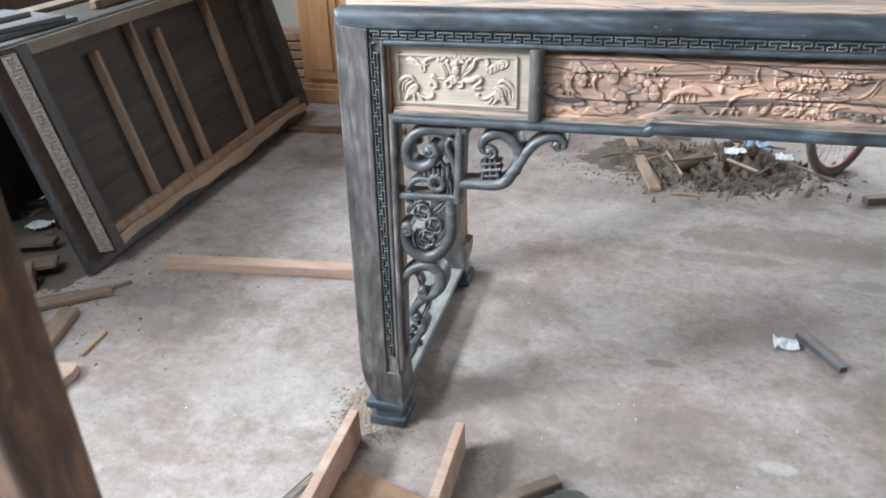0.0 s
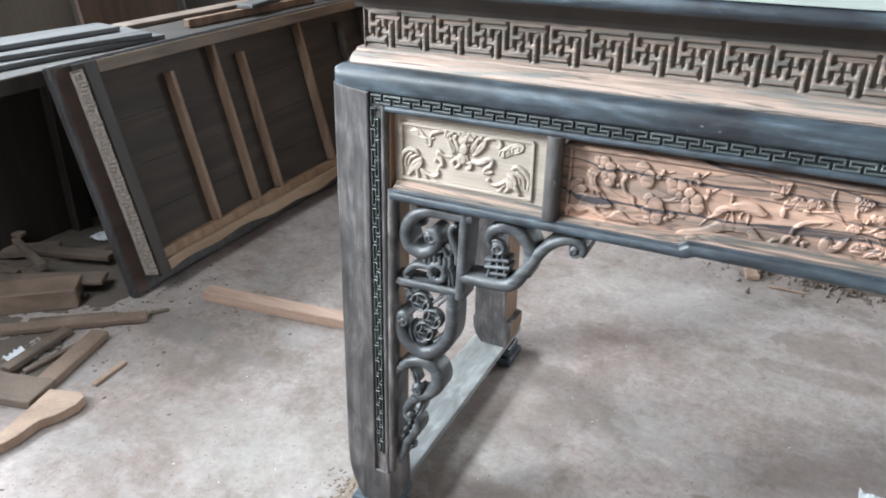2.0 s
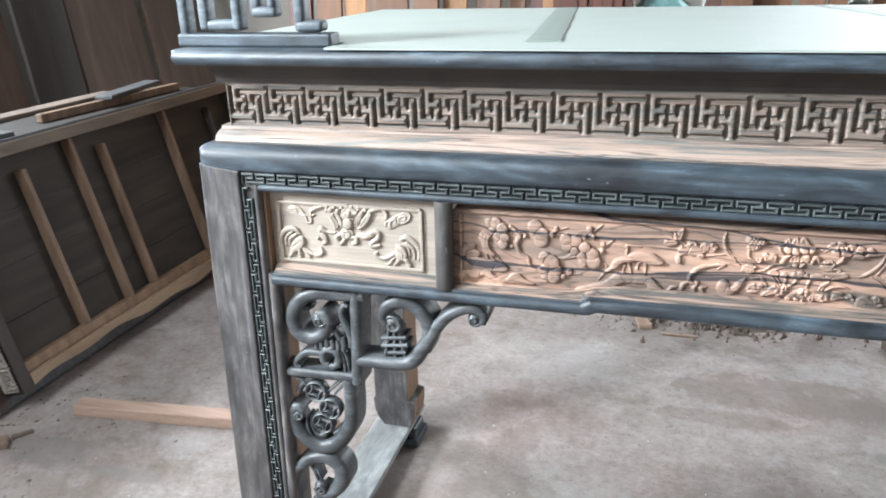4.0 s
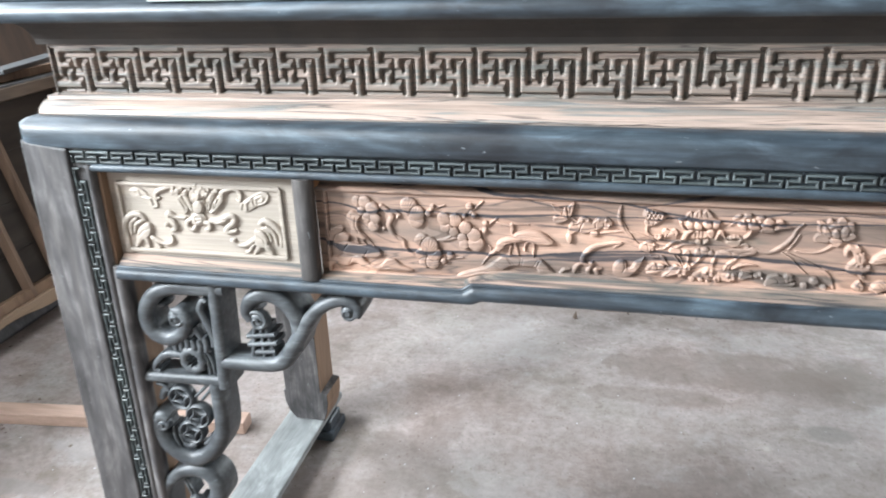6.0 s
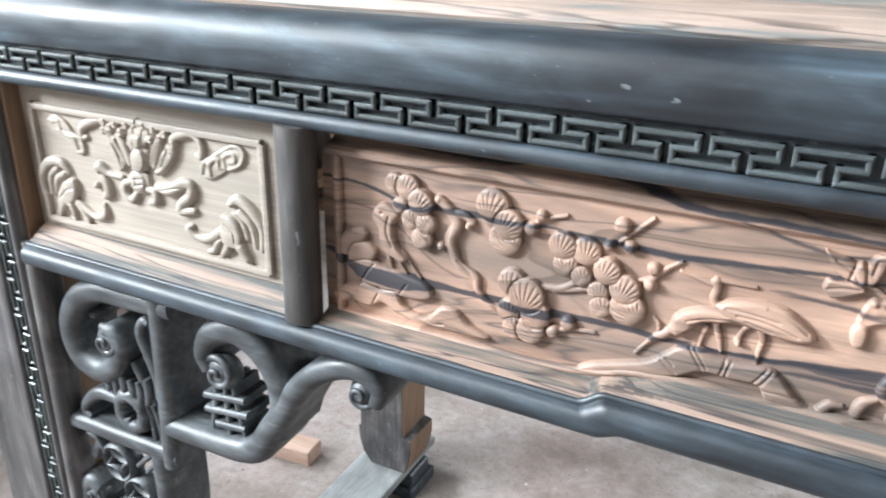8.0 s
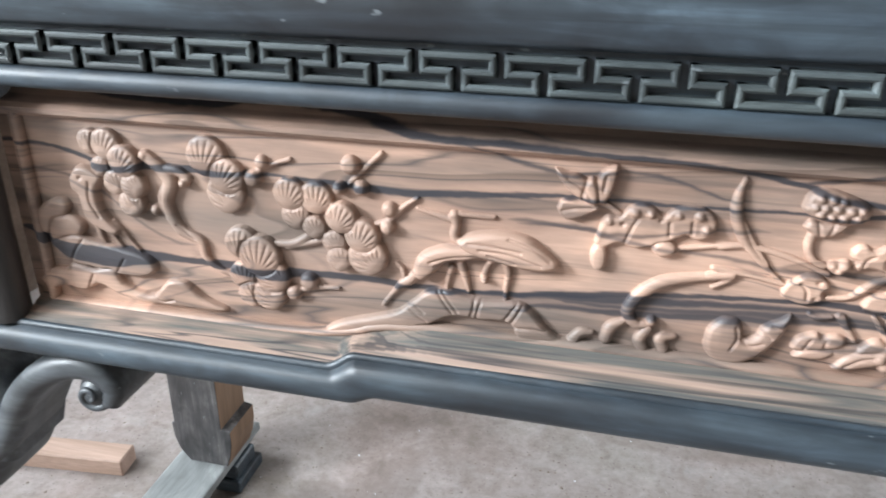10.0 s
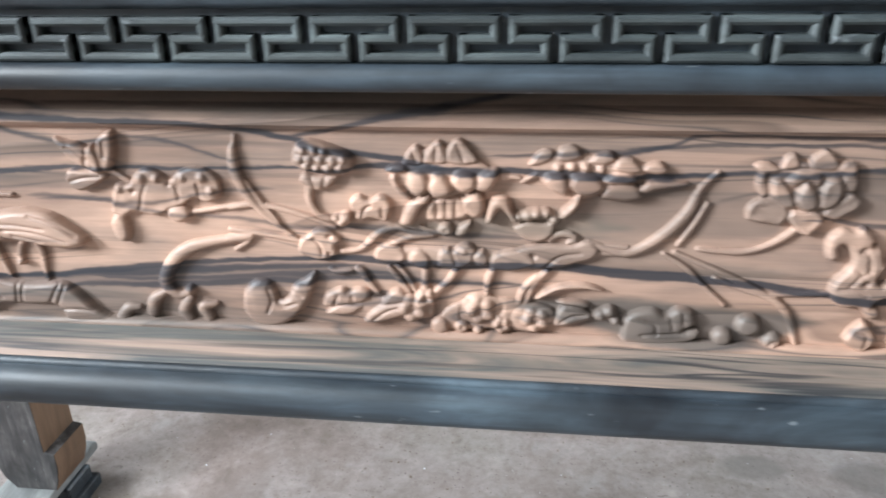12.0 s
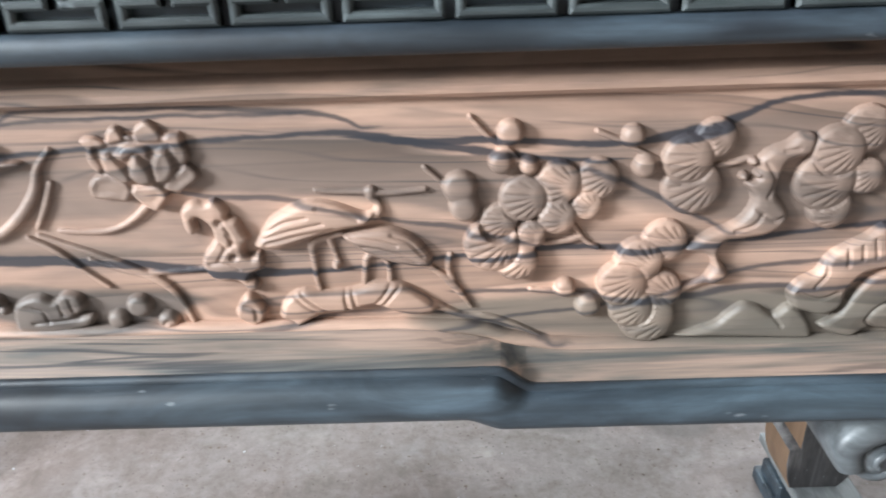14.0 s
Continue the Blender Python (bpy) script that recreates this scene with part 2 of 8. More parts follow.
    ring = n.math("ABSOLUTE", n.math("SUBTRACT", n.math("FRACT", n.math("MULTIPLY", field, 22.5)), 0.5))
    hair = n.ramp(ring, [(0.0, 1.0), (0.05, 0.55), (0.12, 0.0)])
    some = n.ramp(n.noise(n.mapped((1.4, 2.0, 5.0)), 4.5, 3, 0.5), [(0.44, 0.0), (0.60, 0.75)])
    col = n.mix(n.math("MULTIPLY", n.math("MULTIPLY", hair, some), lines), col, (0.055, 0.05, 0.052))
    # the long dark growth lines
    col = n.vein(col, INK, 0.92, 0.8, (-14, 118, 1.0), (16, 118, 0.9), (56, 112, 1.2), (71, 107, 2.4), (106, 109, 2.2), (143, 109, 1.8), (172, 110, 0.8), (200, 110, 0.9), (230, 108, 2.0), (259, 107, 1.8), (303, 110, 1.3), (361, 113, 0.9), (433, 115, 0.7), (490, 116, 1.1), (516, 117, 1.6), (554, 116, 1.4), (592, 115, 1.5), (625, 114, 1.4), (646, 115, 1.0), (723, 119, 0.9), (772, 120, 1.0), (793, 119, 1.2), (816, 115, 1.6), (840, 111, 1.3), (876, 106, 0.7), (898, 104, 0.4))
    col = n.vein(col, INK, 0.92, 0.8, (790, 118, 0.8), (819, 116, 1.4), (852, 115, 1.3), (876, 113, 1.2), (900, 112, 1.5), (924, 115, 2.6), (937, 118, 3.0), (953, 124, 1.4), (968, 129, 1.0), (1000, 131, 1.0), (1080, 128, 0.8))
    col = n.vein(col, INK, 0.92, 0.8, (43, 151, 0.6), (132, 147, 1.3), (181, 151, 1.6), (207, 150, 1.6), (239, 146, 1.8), (275, 141, 1.6), (323, 141, 1.5), (357, 139, 1.3), (392, 138, 1.2), (424, 136, 1.4), (457, 130, 1.3), (483, 124, 1.2), (510, 120, 1.4), (530, 118, 0.8))
    col = n.vein(col, INK, 0.75, 1.2, (291, 140, 0.5), (305, 135, 1.0), (322, 130, 1.1), (350, 126, 0.8), (378, 129, 0.6), (406, 125, 0.7), (425, 119, 0.4))
    col = n.vein(col, INK, 0.92, 0.8, (5, 60, 2.0), (17, 55, 4.0), (37, 48, 5.6), (63, 48, 6.4), (91, 50, 3.4), (131, 50, 2.0), (169, 49, 3.2), (206, 51, 2.3), (241, 51, 1.8), (261, 50, 1.6), (291, 51, 0.9), (323, 53, 1.1), (357, 57, 1.4), (376, 60, 1.2), (405, 63, 1.0), (462, 67, 1.3), (500, 67, 2.0), (546, 67, 2.4), (590, 67, 2.2), (618, 64, 2.6), (646, 63, 2.2), (674, 62, 1.8), (702, 58, 1.6), (735, 55, 2.0), (775, 55, 0.9), (801, 57, 0.8), (840, 61, 1.0), (865, 63, 1.2), (929, 63, 1.2), (960, 65, 1.4), (979, 68, 1.0), (1030, 71, 1.0), (1080, 72, 0.8))
    col = n.vein(col, INK, 0.6, 1.4, (-14, 100, 0.6), (30, 101, 0.6), (57, 94, 0.8), (79, 79, 0.7), (94, 68, 0.6), (113, 61, 0.5))
    # Low line: a growth line that also traces the shadow under the bead.
    col = n.vein(col, INK, 0.82, 1.2, (299, 9, 0.5), (329, 14, 1.2), (374, 18, 1.4), (405, 20, 1.0), (464, 22, 1.4), (487, 14, 1.4), (532, 15, 2.2), (617, 16, 1.6), (676, 15, 1.3), (771, 17, 1.2), (826, 14, 1.2), (875, 6, 0.8))
    col = n.vein(col, INK, 0.75, 0.8, (704, 96, 0.7), (729, 92, 1.0), (753, 91, 0.9), (783, 85, 0.7), (802, 78, 0.8), (840, 73, 0.9), (865, 67, 0.4))
    col = n.vein(col, INK, 0.78, 0.9, (834, 41, 0.7), (866, 42, 0.9), (895, 39, 1.0), (932, 35, 1.2), (958, 39, 1.3), (984, 40, 1.0), (1080, 45, 0.8))
    col = n.vein(col, INK, 0.72, 0.9, (799, 21, 0.5), (839, 26, 0.9), (880, 30, 0.8), (914, 36, 0.9), (944, 45, 1.0), (982, 52, 1.1), (1080, 58, 0.8))
    col = n.vein(col, INK, 0.75, 1.0, (886, 102, 0.8), (901, 96, 1.0), (914, 89, 1.2), (935, 77, 1.0), (951, 70, 0.5))
    col = n.vein(col, INK, 0.78, 0.8, (610, 125, 0.5), (635, 129, 0.9), (646, 134, 0.9), (671, 135, 0.9), (709, 134, 0.9), (746, 132, 1.1), (766, 130, 1.1), (790, 122, 0.6))
    col = n.vein(col, INK, 0.70, 0.7, (560, 123, 0.4), (593, 125, 0.8), (633, 128, 0.9), (671, 130, 0.8), (722, 130, 0.7), (760, 130, 0.6))
    col = n.vein(col, INK, 0.82, 1.0, (459, 131, 0.8), (479, 135, 1.3), (508, 142, 1.2), (536, 145, 1.0), (566, 150, 0.9), (590, 153, 0.7))
    col = n.vein(col, INK, 0.62, 1.0, (330, 96, 0.6), (360, 95, 0.9), (394, 91, 0.8), (433, 87, 0.9), (461, 84, 1.0), (487, 85, 1.4), (526, 83, 1.2), (564, 81, 0.8))
    col = n.vein(col, INK, 0.70, 1.0, (740, 26, 0.6), (783, 31, 0.9), (815, 32, 1.2), (853, 22, 1.0), (875, 13, 0.6))
    col = n.vein(col, INK, 0.60, 1.0, (325, 98, 0.9), (349, 96, 1.1), (380, 96, 0.7), (402, 100, 0.6), (438, 104, 0.6))
    n.colour(col)
    n.rough(n.math("ADD", n.math("MULTIPLY", fine, 0.22), rough - 0.10))
    n.bump(fine, 0.16, 0.0010)
    return n.mat


veined("striped", ((0.520, 0.338, 0.255), (0.405, 0.264, 0.202), (0.230, 0.172, 0.142)), 0.45, 0.50)


def streaked(name, tones, line):
    """Plain-sawn wood with long streaks of pink, ash and moss grey and a few dark lines, all along the board."""
    n = Nodes(name, 0.5)
    tone = n.noise(n.mapped((0.9, 10.0, 24.0)), 5.0, 4, 0.6, 0.9)
    fine = n.noise(n.mapped((2.0, 40.0, 70.0)), 9, 5, 0.65)
    col = n.ramp(tone, [(0.29, tones[0]), (0.41, tones[1]), (0.50, tones[2]), (0.62, tones[3])])
    col = n.mix(0.45, col, n.ramp(fine, [(0.3, (0.5, 0.5, 0.5)), (0.65, (1.15, 1.12, 1.1))]), "MULTIPLY")
    field = n.noise(n.mapped((0.6, 12.0, 20.0), (0, 0.02, 0)), 3.2, 3, 0.5, 0.8)
    ring = n.math("ABSOLUTE", n.math("SUBTRACT", n.math("FRACT", n.math("MULTIPLY", field, 8.0)), 0.5))
    some = n.ramp(n.noise(n.mapped((1.2, 6.0, 14.0)), 3.0, 3, 0.5), [(0.38, 0.0), (0.52, 0.92)])
    col = n.mix(n.math("MULTIPLY", n.ramp(ring, [(0.0, 1.0), (0.08, 0.7), (0.16, 0.0)]), some), col, line)
    n.colour(col)
    n.rough(n.math("ADD", n.math("MULTIPLY", fine, 0.25), 0.38))
    n.bump(fine, 0.2, 0.001)


streaked("fret_wood", ((0.100, 0.110, 0.102), (0.160, 0.152, 0.136), (0.220, 0.184, 0.158), (0.285, 0.218, 0.182)), (0.07, 0.06, 0.055))
streaked("waist_wood", ((0.135, 0.155, 0.162), (0.235, 0.222, 0.205), (0.345, 0.270, 0.228), (0.43, 0.325, 0.272)), (0.075, 0.06, 0.055))
streaked("ledge_wood", ((0.050, 0.056, 0.060), (0.108, 0.106, 0.100), (0.200, 0.162, 0.136), (0.35, 0.25, 0.20)), (0.03, 0.03, 0.034))


def plain(name, colour, rough=0.5, metal=0.0, vary=0.25, scale=30.0):
    n = Nodes(name, rough, metal)
    f = n.noise(n.pos, scale, 4)
    n.colour(n.mix(n.math("MULTIPLY", f, vary), colour, tuple(c * 0.45 for c in colour)))
    n.bump(f, 0.1, 0.001)
    return n.mat


plain("sheet_film", (0.36, 0.405, 0.38), 0.62, 0, 0.3, 5)
plain("tape", (0.22, 0.26, 0.235), 0.6)
plain("plaster", (0.30, 0.275, 0.245), 0.9, 0, 0.5, 3)
plain("roofing", (0.13, 0.12, 0.11), 0.8, 0, 0.4, 3)
plain("rubber", (0.03, 0.028, 0.028), 0.7)
plain("rim_metal", (0.36, 0.20, 0.175), 0.5, 0.4)
plain("steel", (0.6, 0.62, 0.65), 0.25, 0.95)
plain("teal_bag", (0.18, 0.36, 0.36), 0.55, 0, 0.4, 12)
plain("grey_sack", (0.33, 0.34, 0.31), 0.7, 0, 0.4, 12)
plain("blue_sack", (0.30, 0.42, 0.62), 0.5, 0, 0.35, 10)
plain("dark_sack", (0.05, 0.055, 0.05), 0.6)
plain("paper_white", (0.75, 0.78, 0.82), 0.6, 0, 0.2, 40)
plain("yellow_scrap", (0.65, 0.5, 0.05), 0.6)
# Dirt colour kept dark to carry the shade over the offcut pile.
plain("dark_dirt", (0.14, 0.116, 0.097), 0.95, 0, 0.6, 60)
plain("rubbish_dirt", (0.17, 0.135, 0.112), 0.95, 0, 0.9, 24)
plain("heap_dust", (0.27, 0.235, 0.20), 0.95, 0, 0.7, 50)
plain("tyre", (0.15, 0.125, 0.115), 0.8)
plain("dust", (0.26, 0.21, 0.17), 0.95, 0, 0.6, 120)


def concrete():
    n = Nodes("concrete", 0.85)
    big = n.noise(n.mapped((1, 1, 1)), 0.9, 6, 0.62, 0.3)
    mid = n.noise(n.mapped((1, 1, 1)), 4.5, 6, 0.65, 0.4)
    fine = n.noise(n.mapped((1, 1, 1)), 45, 6, 0.7)
    speck = n.noise(n.mapped((1, 1, 1)), 130, 2, 0.5)
    col = n.ramp(big, [(0.33, (0.30, 0.258, 0.232)), (0.45, (0.375, 0.332, 0.308)), (0.55, (0.435, 0.395, 0.372)), (0.70, (0.53, 0.50, 0.48))])
    col = n.mix(0.58, col, n.ramp(mid, [(0.28, (0.50, 0.47, 0.43)), (0.44, (0.92, 0.90, 0.88)), (0.55, (1.0, 1.0, 1.0)), (0.72, (1.4, 1.4, 1.4))]), "MULTIPLY")
    col = n.mix(0.55, col, n.ramp(fine, [(0.3, (0.62, 0.60, 0.57)), (0.6, (1.1, 1.1, 1.1))]), "MULTIPLY")
    col = n.mix(0.85, col, n.ramp(speck, [(0.27, (0.4, 0.37, 0.35)), (0.34, (1.0, 1.0, 1.0)), (0.72, (1.0, 1.0, 1.0)), (0.78, (1.5, 1.5, 1.5))]), "MULTIPLY")
    mott = n.noise(n.mapped((1, 1, 1)), 13, 6, 0.7, 0.5)
    col = n.mix(0.62, col, n.ramp(mott, [(0.32, (0.62, 0.59, 0.56)), (0.46, (0.96, 0.95, 0.94)), (0.58, (1.05, 1.05, 1.05)), (0.7, (1.35, 1.35, 1.36))]), "MULTIPLY")
    stain = n.math("MULTIPLY", n.ramp(n.noise(n.mapped((0.9, 1.2, 1)), 1.5, 7, 0.66, 0.4), [(0.5, 0.0), (0.64, 1.0)]), n.ramp(n.noise(n.pos, 14, 5, 0.7), [(0.3, 0.35), (0.6, 1.0)]))
    col = n.mix(n.math("MULTIPLY", stain, 0.75), col, (0.165, 0.135, 0.105))
    scuff = n.ramp(n.noise(n.mapped((9, 15, 1), (0, 0, 0.3)), 3.0, 4, 0.6, 0.4), [(0.685, 0.0), (0.70, 1.0)])
    col = n.mix(n.math("MULTIPLY", scuff, 0.5), col, (0.12, 0.10, 0.09))
    spill = n.ramp(n.noise(n.mapped((1, 1.4, 1), (0, 0, 0.4)), 1.3, 5, 0.55, 0.5), [(0.555, 0.0), (0.575, 0.8), (0.60, 1.0)])
    col = n.mix(n.math("MULTIPLY", spill, 0.42), col, (0.21, 0.175, 0.15))
    wash = n.ramp(n.noise(n.mapped((1, 1, 1), (0, 0, 1.0)), 2.6, 9, 0.75, 0.2), [(0.53, 0.0), (0.60, 1.0)])
    col = n.mix(n.math("MULTIPLY", wash, 0.28), col, (0.52, 0.515, 0.50))
    col = n.mix(1.0, col, (0.805, 0.788, 0.812), "MULTIPLY")
    hue = n.noise(n.mapped((1, 1, 1)), 2.2, 4, 0.6, 0.3)
    col = n.mix(0.6, col, n.ramp(hue, [(0.34, (1.06, 0.99, 0.97)), (0.5, (1.0, 1.0, 1.0)), (0.66, (0.95, 1.0, 0.96))]), "MULTIPLY")
    edge = n.math("MULTIPLY", n.math("SUBTRACT", n.noise(n.pos, 7.0, 6, 0.7, 0.6), 0.5), 4.5)
    xyz = n.add("ShaderNodeSeparateXYZ")
    n.link(n.pos, xyz.inputs[0])
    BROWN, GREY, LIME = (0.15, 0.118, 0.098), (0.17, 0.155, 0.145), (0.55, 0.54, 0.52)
    # The spot at (0.05, 1.58) is dirt and the front leg's painted shadow.
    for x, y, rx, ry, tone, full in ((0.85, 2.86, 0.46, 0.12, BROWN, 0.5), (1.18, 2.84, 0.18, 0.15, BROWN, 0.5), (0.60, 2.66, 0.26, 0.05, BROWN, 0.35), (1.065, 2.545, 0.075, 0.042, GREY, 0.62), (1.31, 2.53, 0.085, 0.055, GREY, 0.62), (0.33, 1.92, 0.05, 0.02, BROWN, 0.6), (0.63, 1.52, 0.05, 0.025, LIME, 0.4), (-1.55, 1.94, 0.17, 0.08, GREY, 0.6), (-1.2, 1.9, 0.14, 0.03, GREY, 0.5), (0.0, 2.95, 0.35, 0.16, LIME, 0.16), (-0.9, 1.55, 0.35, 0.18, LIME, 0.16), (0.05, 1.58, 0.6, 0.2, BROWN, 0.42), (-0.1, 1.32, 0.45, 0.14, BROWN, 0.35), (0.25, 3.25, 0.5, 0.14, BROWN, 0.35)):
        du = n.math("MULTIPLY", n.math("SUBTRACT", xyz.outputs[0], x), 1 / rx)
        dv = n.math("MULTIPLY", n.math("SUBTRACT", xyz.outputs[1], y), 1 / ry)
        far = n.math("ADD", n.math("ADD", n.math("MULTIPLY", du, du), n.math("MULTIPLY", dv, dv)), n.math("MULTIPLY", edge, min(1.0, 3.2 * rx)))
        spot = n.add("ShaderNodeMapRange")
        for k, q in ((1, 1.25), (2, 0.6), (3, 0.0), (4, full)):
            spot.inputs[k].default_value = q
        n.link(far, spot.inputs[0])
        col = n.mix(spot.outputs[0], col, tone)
    n.colour(col)
    n.rough(n.ramp(mid, [(0.3, 0.72), (0.7, 0.95)]))
    n.bump(n.math("ADD", n.math("MULTIPLY", mid, 0.6), n.math("MULTIPLY", fine, 0.4)), 0.35, 0.005)


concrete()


# ---- mesh helpers ----
def thing(name, at=(0, 0, 0), **tags):
    ob = new(name)
    ob.location = at
    return tagged(ob, **tags)


def place_under(ob, parent):
    if parent is not None:
        ob.parent = parent
        up = Matrix.Translation(parent.location) if parent.type == "EMPTY" else Matrix.Identity(4)
        ob.matrix_parent_inverse = up.inverted()
    return ob


def part(name, bm, material, parent=None, label="", smooth=False, kind=""):
    me = bpy.data.meshes.new(name)
    if isinstance(bm, bmesh.types.BMesh):
        bmesh.ops.recalc_face_normals(bm, faces=bm.faces)
        bm.to_mesh(me)
        bm.free()
    else:
        me.from_pydata(*bm)
    for m in material if isinstance(material, (list, tuple)) else [material]:
        me.materials.append(MATS[m])
    if smooth:
        me.polygons.foreach_set("use_smooth", [True] * len(me.polygons))
        me.set_sharp_from_angle(angle=radians(52))
    ob = new(name, me)
    tagged(ob, label=label, kind=kind)
    return place_under(ob, parent)


def box(x0, x1, y0, y1, z0, z1, bevel=0.002, seg=1, bm=None):
    bm = bm or bmesh.new()
    one = bmesh.new()
    vs = [one.verts.new((x, y, z)) for x in (x0, x1) for y in (y0, y1) for z in (z0, z1)]
    for f in ((0, 1, 3, 2), (4, 6, 7, 5), (0, 4, 5, 1), (2, 3, 7, 6), (0, 2, 6, 4), (1, 5, 7, 3)):
        one.faces.new([vs[i] for i in f])
    if bevel:
        bmesh.ops.bevel(one, geom=list(one.edges), offset=bevel, segments=seg, affect="EDGES", profile=0.5)
    join(bm, one)
    return bm


def join(bm, other, m=None):
    me = bpy.data.meshes.new("tmp")
    if m is not None:
        other.transform(m)
    other.to_mesh(me)
    other.free()
    bm.from_mesh(me)
    bpy.data.meshes.remove(me)
    return bm


def prism(outline, lo, hi, axis="y", bevel=0.0, seg=2):
    """A flat outline pushed through from lo to hi; outline in (x, z) for axis y, (y, z) for axis x, (x, y) for axis z."""
    bm = bmesh.new()
    put = {"y": lambda a, b, c: (a, c, b), "x": lambda a, b, c: (c, a, b), "z": lambda a, b, c: (a, b, c)}[axis]
    lower = [bm.verts.new(put(a, b, lo)) for a, b in outline]
    upper = [bm.verts.new(put(a, b, hi)) for a, b in outline]
    n = len(outline)
    bm.faces.new(lower)
    bm.faces.new(upper[::-1])
    for i in range(n):
        bm.faces.new((lower[i], upper[i], upper[(i + 1) % n], lower[(i + 1) % n]))
    bmesh.ops.recalc_face_normals(bm, faces=bm.faces)
    if bevel:
        rim = [e for e in bm.edges if len({round(put(*v.co)[2] if False else (v.co.y if axis == "y" else v.co.x if axis == "x" else v.co.z), 5) for v in e.verts}) == 1]
        bmesh.ops.bevel(bm, geom=rim, offset=bevel, segments=seg, affect="EDGES", profile=0.5)
    return bm


def spline(pts, per=6):
    """Catmull-Rom through points of any dimension."""
    p = np.array(pts, float)
    p = np.vstack([2 * p[0] - p[1], p, 2 * p[-1] - p[-2]])
    out = []
    for i in range(1, len(p) - 2):
        for s in np.linspace(0, 1, per, endpoint=False):
            a, b, c, d = p[i - 1 : i + 3]
            out.append(0.5 * (2 * b + (c - a) * s + (2 * a - 5 * b + 4 * c - d) * s**2 + (3 * b - a - 3 * c + d) * s**3))
    out.append(p[-2])
    return np.array(out)


def tube(path, radii, depth=None, around=14, square=2.0, bm=None, y=0.0):
    """A bar along a path in the x-z plane at depth y (rows x, z) or in space (rows x, y, z). depth: half its measure in y, if not round;
    square: 2 gives an ellipse, more a rounded rectangle."""
    bm = bm or bmesh.new()
    p = np.array(path, float)
    if p.shape[1] == 2:
        p = np.stack([p[:, 0], np.full(len(p), y), p[:, 1]], 1)
    r = np.broadcast_to(np.array(radii, float), (len(p),))
    tan = np.gradient(p, axis=0)
    tan /= np.linalg.norm(tan, axis=1)[:, None] + 1e-12
    rings = []
    for c, t, k in zip(p, tan, r):
        up = np.array([0, 1.0, 0]) if abs(t[1]) < 0.9 else np.array([0, 0, 1.0])
        side = np.cross(t, up)
        side /= np.linalg.norm(side)
        up = np.cross(side, t)
        ring = []
        for a in np.linspace(0, 2 * math.pi, around, endpoint=False):
            ca, sa = math.cos(a), math.sin(a)
            ca, sa = math.copysign(abs(ca) ** (2 / square), ca), math.copysign(abs(sa) ** (2 / square), sa)
            ring.append(bm.verts.new(c + side * k * ca + up * (depth if depth else k) * sa))
        rings.append(ring)
    for a, b in zip(rings, rings[1:]):
        for i in range(around):
            bm.faces.new((a[i], a[(i + 1) % around], b[(i + 1) % around], b[i]))
    bm.faces.new(rings[0][::-1])
    bm.faces.new(rings[-1])
    return bm


def moulding(profile, x0, x1, mitre0=0.0, mitre1=0.0):
    """A moulding along x: profile rows of (y, z). mitre: how much an end moves in x per metre of y from the first row's y."""
    bm = bmesh.new()
    y0 = profile[0][0]
    a = [bm.verts.new((x0 + (y - y0) * mitre0, y, z)) for y, z in profile]
    b = [bm.verts.new((x1 + (y - y0) * mitre1, y, z)) for y, z in profile]
    n = len(profile)
    for i in range(n):
        bm.faces.new((a[i], b[i], b[(i + 1) % n], a[(i + 1) % n]))
    bm.faces.new(a[::-1])
    bm.faces.new(b)
    return bm


def blob(at, size, rough=0.15, seed=0, cuts=3, bm=None):
    """An uneven rounded lump."""
    one = bmesh.new()
    bmesh.ops.create_icosphere(one, subdivisions=cuts, radius=1.0)
    for v in one.verts:
        k = 1 + rough * noise.fractal(v.co * 1.4 + Vector((seed * 7.1, 0, 0)), 1.0, 2.0, 3)
        v.co = Vector((v.co.x * size[0] * k, v.co.y * size[1] * k, v.co.z * size[2] * k)) + Vector(at)
    bm = bm or bmesh.new()
    return join(bm, one)


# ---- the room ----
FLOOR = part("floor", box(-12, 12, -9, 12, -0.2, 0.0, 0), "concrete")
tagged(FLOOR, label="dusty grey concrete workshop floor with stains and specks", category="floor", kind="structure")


def wall(name, bm, label):
    return tagged(part(name, bm, "plaster"), label=label, category="wall", kind="structure")


WL, WR, WB, WF, H = -4.0, 5.0, 6.4, -2.6, 3.6
bm = box(WL - 0.2, WL, WF, -1.45, 0, H, 0)
box(WL - 0.2, WL, 0.25, 1.9, 0, H, 0, bm=bm)
box(WL - 0.2, WL, 1.9, 3.9, 0, 2.5, 0, bm=bm)
box(WL - 0.2, WL, 1.9, 3.9, 3.4, H, 0, bm=bm)
box(WL - 0.2, WL, 3.9, WB, 0, H, 0, bm=bm)
box(WL - 0.2, WL, -1.45, 0.25, 0, 2.15, 0, bm=bm)
box(WL - 0.2, WL, -1.45, 0.25, 3.35, H, 0, bm=bm)
wall("wall_west", bm, "grey plastered workshop wall with two window openings")
# Unseen wall, added to keep window light off the floor at left.
wall("wall_shade_block", box(-3.01, -2.89, 0.0, 1.5, 0, 2.15, 0), "grey plastered wall, out of view, added to shade the floor")
wall("wall_east", box(WR, WR + 0.2, WF, WB, 0, H, 0), "grey plastered workshop wall")
bm = box(WL - 0.2, 0.95, WB, WB + 0.2, 0, H, 0)
box(3.5, WR + 0.2, WB, WB + 0.2, 0, H, 0, bm=bm)
